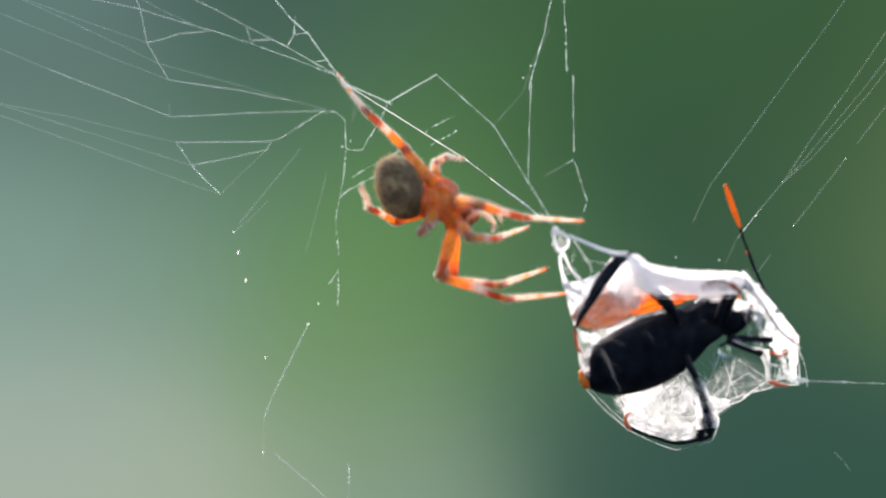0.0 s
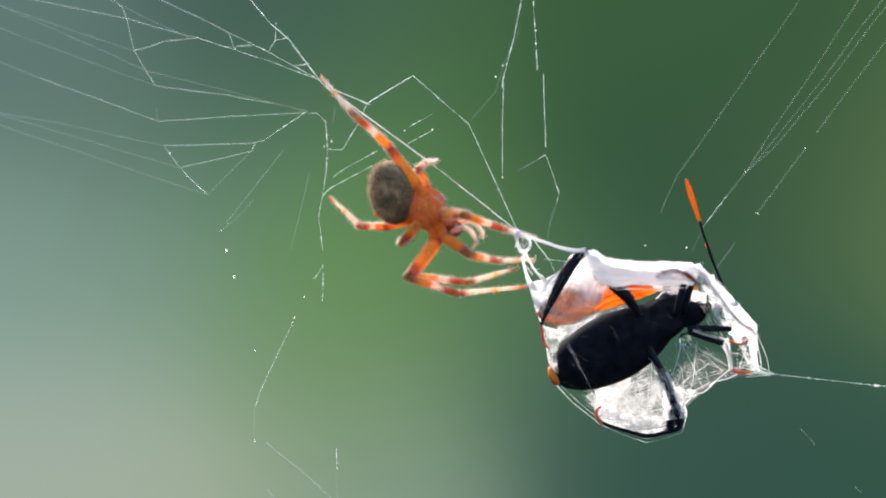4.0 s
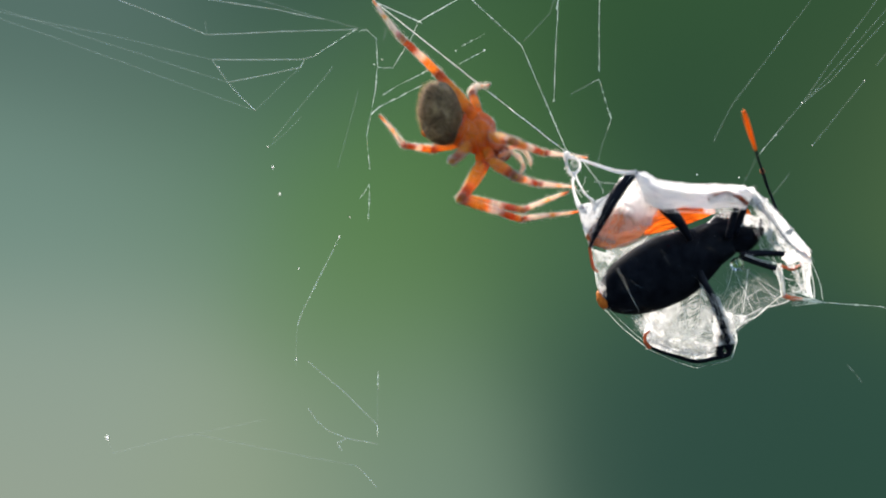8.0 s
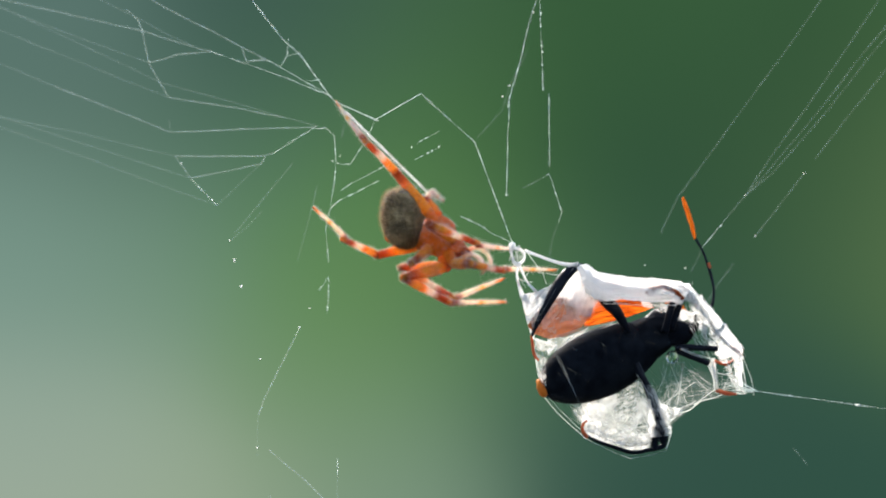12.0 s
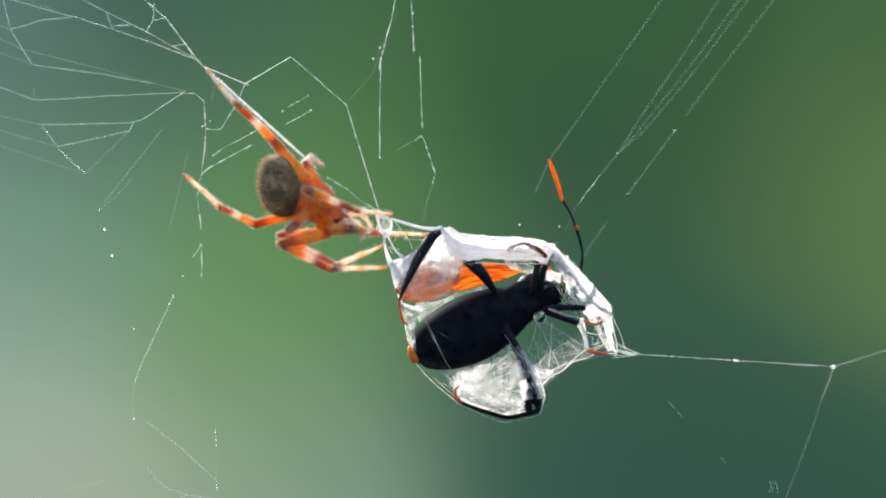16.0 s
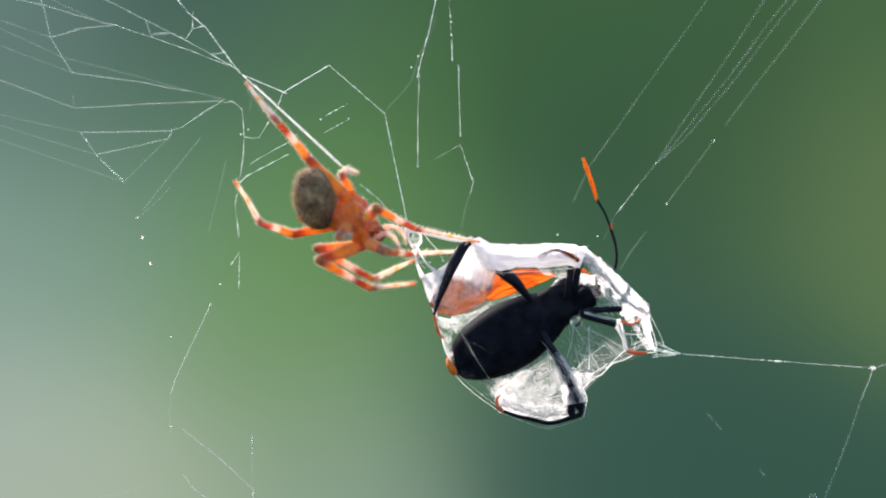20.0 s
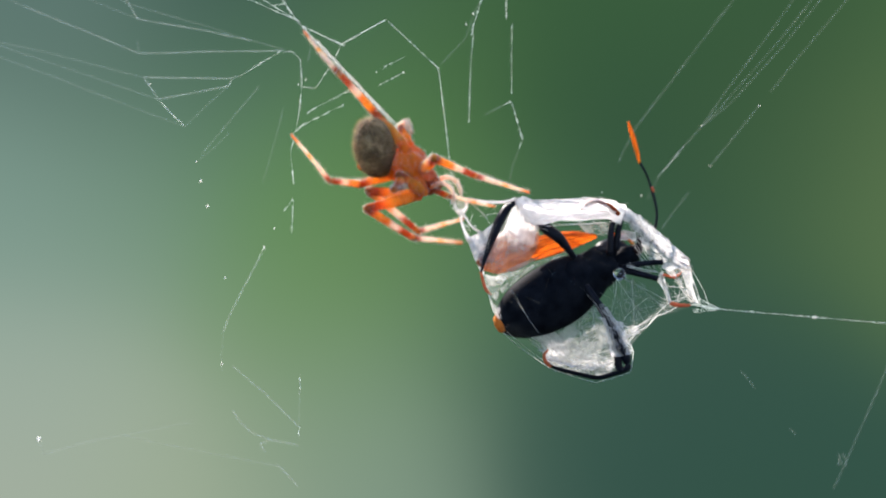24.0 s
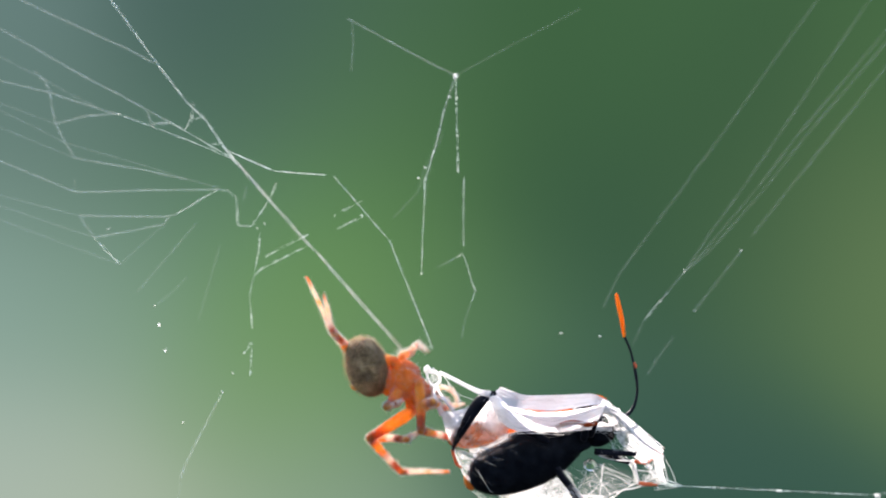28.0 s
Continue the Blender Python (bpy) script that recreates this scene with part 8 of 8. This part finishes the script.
    walk(PIECES["drag_line"][0], [
        (0, span((-11.54, 123.83, 19.43), (0.6, 127.64, 12.57))), (1, span((-11.55, 123.94, 19.4), (0.57, 127.93, 12.36))),
        (2, span((-11.51, 123.94, 19.38), (0.59, 128.07, 12.19))), (2.1, span((-11.51, 123.94, 19.38), (0.58, 128.08, 12.17))),
        (2.4, span((-11.49, 123.92, 19.39), (-0.54, 126.18, 11.64))), (2.5, span((-11.49, 123.92, 19.39), (-0.54, 126.18, 11.64))),
        (4, span((-11.56, 123.98, 19.44), (-0.64, 126.27, 11.7))), (6.5, span((-11.54, 123.97, 19.53), (-0.55, 127.27, 11.77))),
        (7, span((-11.54, 123.93, 19.54), (-0.54, 127.22, 11.76))), (8, span((-11.51, 123.94, 19.53), (-0.47, 127.24, 11.71))),
        (9, span((-11.5, 123.99, 19.51), (-0.57, 127.28, 9.69))), (9.2, span((-11.5, 123.99, 19.51), (-0.59, 127.28, 9.29))),
        (10, span((-11.52, 124.04, 19.49), (-0.59, 127.29, 9.28))), (11, span((-11.56, 124.01, 19.47), (-0.62, 127.17, 9.27))),
        (12, span((-11.56, 124.05, 19.42), (-0.49, 127.15, 9.18))), (13, span((-11.62, 124.03, 19.4), (-0.44, 127.05, 9.12))),
        (15.5, span((-11.69, 124.02, 19.46), (-0.2, 126.85, 9.12))), (16, span((-11.71, 124.05, 19.46), (-0.19, 126.89, 9.1))),
        (17, span((-11.73, 124.09, 19.45), (-0.11, 126.96, 9.03))), (18, span((-11.69, 124.08, 19.44), (-0.05, 126.94, 9.01))),
        (19, span((-11.67, 124.04, 19.44), (-0.03, 126.88, 9.02))), (19.2, span((-11.67, 124.04, 19.44), (-0.03, 126.88, 9.02))),
        (19.7, span((-11.68, 124.05, 19.44), (-0.29, 126.31, 9.14))), (20, span((-11.67, 124.03, 19.45), (-0.27, 126.29, 9.14))),
        (21, span((-11.62, 124.07, 19.52), (-0.03, 126.34, 9.27))), (21.5, span((-11.62, 124.05, 19.56), (0.04, 126.31, 9.35))),
        (23.5, span((-11.62, 124.13, 19.54), (-0.22, 127.14, 8.53))), (24, span((-11.61, 124.14, 19.51), (-0.12, 127.16, 8.52))),
        (25, span((-11.6, 124.13, 19.47), (0.06, 127.14, 8.5))), (26, span((-11.66, 124.16, 19.42), (0.03, 127.18, 8.41))),
        (26.8, span((-11.63, 124.19, 19.38), (0.11, 127.23, 8.32))), (27, span((-11.63, 124.19, 19.38), (0.04, 127.53, 9.18))),
        (27.1, span((-11.64, 124.18, 19.36), (0.19, 127.61, 9.12))), (27.3, span((-11.65, 124.15, 19.34), (0.32, 127.7, 8.05))),
        (27.5, span((-13.7, 124.15, 20.04), (0.89, 125.71, 7.09))), (27.8, span((-15.02, 124.15, 21.38), (0.51, 125.71, 7.09))),
        (28, span((-15.18, 124.15, 21.08), (4.21, 125.71, 0.43)))])
    walk(PIECES["zigzag_thread"][2], [
        (0, span((3.2, 120, 15.11), (-2.46, 120, 19.97))), (27.3, span((3.2, 120, 15.11), (-2.46, 120, 19.97))),
        (27.5, span((2.75, 120, 12.58), (-3.01, 120, 18.81))), (27.8, span((2.2, 120, 12.76), (-3.82, 120, 19.47))),
        (28, span((2.58, 120, 11.99), (-3.61, 120, 18.69)))])
    walk(PIECES["hanging_thread"][1], [
        (0, span((9.05, 116.47, 5.35), (3.2, 120, 15.11))), (1, span((9.57, 116.79, 5.21), (3.2, 120, 15.11))),
        (2.1, span((9.59, 117.22, 5.61), (3.2, 120, 15.11))), (2.5, span((8.7, 118.58, 6.05), (3.2, 120, 15.11))),
        (4, span((7.97, 118.05, 4.36), (3.2, 120, 15.11))), (7, span((7.42, 118.1, 3.73), (3.2, 120, 15.11))),
        (8, span((7.91, 118.24, 4.63), (3.2, 120, 15.11))), (9, span((7.28, 118.98, 4.63), (3.2, 120, 15.11))),
        (10, span((7.51, 119.1, 4.67), (3.2, 120, 15.11))), (11, span((6.64, 119.11, 4.53), (3.2, 120, 15.11))),
        (12, span((7.22, 118.48, 4.79), (3.2, 120, 15.11))), (13, span((6.78, 119.69, 4.43), (3.2, 120, 15.11))),
        (15.5, span((6.27, 120.3, 4.38), (3.2, 120, 15.11))), (16, span((6.55, 120.69, 4.2), (3.2, 120, 15.11))),
        (17, span((6.74, 119.13, 4.24), (3.2, 120, 15.11))), (18, span((6.5, 119.22, 4.21), (3.2, 120, 15.11))),
        (19, span((6.2, 119.41, 4.31), (3.2, 120, 15.11))), (20, span((5.66, 120.54, 3.65), (3.2, 120, 15.11))),
        (21, span((6.06, 121.78, 3.96), (3.2, 120, 15.11))), (23.5, span((5.91, 122.52, 2.44), (3.2, 120, 15.11))),
        (24, span((5.43, 122.54, 2.11), (3.2, 120, 15.11))), (25, span((5.37, 122.76, 1.88), (3.2, 120, 15.11))),
        (26, span((5.72, 122.55, 2.27), (3.2, 120, 15.11))), (27, span((5.34, 121.67, 2.15), (3.2, 120, 15.11))),
        (27.1, span((5.31, 121.3, 2.52), (3.2, 120, 15.11))), (27.3, span((4.98, 121.09, 3.19), (3.2, 120, 15.11))),
        (27.5, span((6.84, 120, 1.03), (2.75, 120, 12.58))), (27.8, span((6.94, 120, 1.23), (2.2, 120, 12.76))),
        (28, span((7.42, 120, 1), (2.58, 120, 11.99)))])
    walk(PIECES["drag_line"][1], [
        (0, span((9.05, 117.07, 5.35), (0.6, 127.64, 12.57))), (1, span((9.57, 117.39, 5.21), (0.57, 127.93, 12.36))),
        (2, span((9.59, 117.78, 5.57), (0.59, 128.07, 12.19))), (2.1, span((9.59, 117.82, 5.61), (0.58, 128.08, 12.17))),
        (2.4, span((8.92, 118.84, 5.94), (-0.54, 126.18, 11.64))), (2.5, span((8.7, 119.18, 6.05), (-0.54, 126.18, 11.64))),
        (4, span((7.97, 118.65, 4.36), (-0.64, 126.27, 11.7))), (6.5, span((7.51, 118.69, 3.83), (-0.55, 127.27, 11.77))),
        (7, span((7.42, 118.7, 3.73), (-0.54, 127.22, 11.76))), (8, span((7.91, 118.84, 4.63), (-0.47, 127.24, 11.71))),
        (9, span((7.28, 119.58, 4.63), (-0.57, 127.28, 9.69))), (9.2, span((7.33, 119.6, 4.64), (-0.59, 127.28, 9.29))),
        (10, span((7.51, 119.7, 4.67), (-0.59, 127.29, 9.28))), (11, span((6.64, 119.71, 4.53), (-0.62, 127.17, 9.27))),
        (12, span((7.22, 119.08, 4.79), (-0.49, 127.15, 9.18))), (13, span((6.78, 120.29, 4.43), (-0.44, 127.05, 9.12))),
        (15.5, span((6.27, 120.9, 4.38), (-0.2, 126.85, 9.12))), (16, span((6.55, 121.29, 4.2), (-0.19, 126.89, 9.1))),
        (17, span((6.74, 119.73, 4.24), (-0.11, 126.96, 9.03))), (18, span((6.5, 119.82, 4.21), (-0.05, 126.94, 9.01))),
        (19, span((6.2, 120.01, 4.31), (-0.03, 126.88, 9.02))), (19.2, span((6.09, 120.24, 4.18), (-0.03, 126.88, 9.02))),
        (19.7, span((5.82, 120.8, 3.85), (-0.29, 126.31, 9.14))), (20, span((5.66, 121.14, 3.65), (-0.27, 126.29, 9.14))),
        (21, span((6.06, 122.38, 3.96), (-0.03, 126.34, 9.27))), (21.5, span((6.03, 122.53, 3.66), (0.04, 126.31, 9.35))),
        (23.5, span((5.91, 123.12, 2.44), (-0.22, 127.14, 8.53))), (24, span((5.43, 123.14, 2.11), (-0.12, 127.16, 8.52))),
        (25, span((5.37, 123.36, 1.88), (0.06, 127.14, 8.5))), (26, span((5.72, 123.15, 2.27), (0.03, 127.18, 8.41))),
        (26.8, span((5.42, 122.45, 2.17), (0.11, 127.23, 8.32))), (27, span((5.34, 122.27, 2.15), (0.04, 127.53, 9.18))),
        (27.1, span((5.31, 121.9, 2.52), (0.19, 127.61, 9.12))), (27.3, span((4.98, 121.69, 3.19), (0.32, 127.7, 8.05))),
        (27.5, span((6.84, 120.6, 1.03), (0.89, 125.71, 7.09))), (27.8, span((6.94, 120.6, 1.23), (0.51, 125.71, 7.09))),
        (28, span((7.42, 120.6, 1), (4.21, 125.71, 0.43)))])
    walk(PIECES["drag_line"][2], [
        (0, span((0.6, 127.64, 12.57), (9.05, 117.07, 5.35))), (1, span((0.57, 127.93, 12.36), (9.57, 117.39, 5.21))),
        (2, span((0.59, 128.07, 12.19), (9.59, 117.78, 5.57))), (2.1, span((0.58, 128.08, 12.17), (9.59, 117.82, 5.61))),
        (2.4, span((-0.54, 126.18, 11.64), (8.92, 118.84, 5.94))), (2.5, span((-0.54, 126.18, 11.64), (8.7, 119.18, 6.05))),
        (4, span((-0.64, 126.27, 11.7), (7.97, 118.65, 4.36))), (6.5, span((-0.55, 127.27, 11.77), (7.51, 118.69, 3.83))),
        (7, span((-0.54, 127.22, 11.76), (7.42, 118.7, 3.73))), (8, span((-0.47, 127.24, 11.71), (7.91, 118.84, 4.63))),
        (9, span((-10.66, 124.32, 18.89), (-0.5, 127.38, 9.75))), (9.2, span((-10.49, 124.37, 18.7), (-0.51, 127.38, 9.35))),
        (10, span((-10.51, 124.42, 18.68), (-0.52, 127.39, 9.34))), (11, span((-10.56, 124.38, 18.67), (-0.54, 127.27, 9.33))),
        (12, span((-10.48, 124.43, 18.55), (-0.41, 127.25, 9.24))), (13, span((-10.47, 124.42, 18.47), (-0.36, 127.15, 9.18))),
        (15.5, span((-10.36, 124.43, 18.39), (-0.12, 126.95, 9.18))), (16, span((-10.35, 124.46, 18.37), (-0.11, 126.99, 9.16))),
        (17, span((-10.29, 124.53, 18.28), (-0.03, 127.06, 9.09))), (18, span((-10.23, 124.52, 18.26), (0.02, 127.04, 9.07))),
        (19, span((-10.22, 124.48, 18.27), (0.05, 126.98, 9.08))), (19.2, span((-10.22, 124.48, 18.27), (0.05, 126.98, 9.08))),
        (19.7, span((-10.48, 124.37, 18.49), (-0.21, 126.41, 9.2))), (20, span((-10.47, 124.35, 18.49), (-0.19, 126.39, 9.2))),
        (21, span((-10.33, 124.41, 18.51), (0.05, 126.44, 9.33))), (21.5, span((-10.31, 124.39, 18.53), (0.12, 126.41, 9.41))),
        (23.5, span((-10.04, 124.62, 18.14), (-0.14, 127.24, 8.59))), (24, span((-9.98, 124.65, 18.09), (-0.04, 127.26, 8.58))),
        (25, span((-9.89, 124.65, 17.99), (0.13, 127.24, 8.56))), (26, span((-9.91, 124.69, 17.91), (0.1, 127.28, 8.47))),
        (26.8, span((-9.83, 124.74, 17.81), (0.18, 127.33, 8.38))), (27, span((-10.19, 124.68, 18.24), (0.12, 127.63, 9.24))),
        (27.1, span((-10.07, 124.71, 18.13), (0.27, 127.71, 9.18))), (27.3, span((-9.56, 124.85, 17.5), (0.4, 127.8, 8.11))),
        (27.5, span((-9.47, 124.69, 16.41), (0.97, 125.81, 7.15))), (27.8, span((-9.69, 124.78, 16.6), (0.59, 125.81, 7.15))),
        (28, span((-5.28, 125.04, 10.68), (4.29, 125.81, 0.49)))])
    walk(PIECES["guy_line"][0], [
        (0, span((31.88, 119.47, -8.59), (53.69, 120, -8.83))), (1, span((32.89, 119.22, -8.52), (54.41, 120, -8.74))),
        (2.1, span((32.38, 119.02, -8.42), (55.08, 120, -8.82))), (2.5, span((30.23, 118.45, -9.59), (54.9, 120, -9.52))),
        (4, span((31.84, 118.87, -9.67), (54.2, 120, -12.17))), (7, span((31.84, 118.34, -10.25), (55.01, 120, -10.82))),
        (8, span((31.52, 118.72, -9.13), (55.33, 120, -10.22))), (9, span((30.87, 118.31, -9.87), (54.93, 120, -10.88))),
        (10, span((30.89, 118.29, -10.31), (54.54, 120, -11.53))), (11, span((30.46, 118.31, -10.15), (54.14, 120, -12.19))),
        (12, span((30.6, 118.8, -9.35), (54.09, 120, -12.02))), (13, span((31.47, 118.06, -9.67), (54.05, 120, -11.85))),
        (15.5, span((31.06, 117.89, -10.48), (54.05, 120, -11.85))), (16, span((31.23, 117.84, -10.15), (54.05, 120, -11.85))),
        (17, span((31.89, 118.33, -9.99), (54.05, 120, -11.85))), (18, span((31.9, 118.24, -9.58), (54.05, 120, -11.85))),
        (19, span((31.05, 118.13, -10.04), (54.05, 120, -11.85))), (20, span((31.41, 117.76, -8.95), (53.87, 120, -10.71))),
        (21, span((31.16, 117.5, -8.49), (53.8, 120, -10.47))), (23.5, span((31.68, 117.29, -8.98), (53.63, 120, -9.87))),
        (24, span((31.53, 117.33, -8.65), (53.6, 120, -9.75))), (25, span((30.97, 117.31, -9.1), (53.5, 120, -11.26))),
        (26, span((31.02, 117.4, -8.03), (53.03, 120, -9.91))), (27, span((31.24, 117.58, -8.17), (53.74, 120, -9.86))),
        (27.1, span((30.74, 117.27, -8.65), (53.74, 120, -9.86))), (27.3, span((30.33, 117.27, -8.23), (53.74, 120, -9.86))),
        (27.5, span((32.13, 118.1, -10.44), (55.05, 120, -13.05))), (27.8, span((31.46, 118.37, -11.53), (55.05, 120, -13.05))),
        (28, span((32.14, 119.13, -12.5), (55.05, 120, -13.05)))])
    walk(anchor, [
        (0, pose(-0.00036, 0, 0.00302)), (2, pose(0.00108, 0, 0.00321)), (4, pose(0.00015, 0, -0.00032)), (7, pose(0.00096, 0, 0.00103)), (8, pose(0.00128, 0, 0.00163)), (11, pose(0.00009, 0, -0.00034)), (13, pose(0.00000, 0, 0.00000)), (17, pose(0.00000, 0, 0.00000)), (19, pose(0.00000, 0, 0.00000)), (20, pose(-0.00018, 0, 0.00114)), (24, pose(-0.00045, 0, 0.00210)), (25, pose(-0.00055, 0, 0.00059)), (26, pose(-0.00102, 0, 0.00194)), (27, pose(-0.00031, 0, 0.00199)), (27.3, pose(-0.00031, 0, 0.00199)), (27.5, pose(0.00100, 0, -0.00120)), (27.8, pose(0.00100, 0, -0.00120)), (28, pose(0.00100, 0, -0.00120))])


motions()
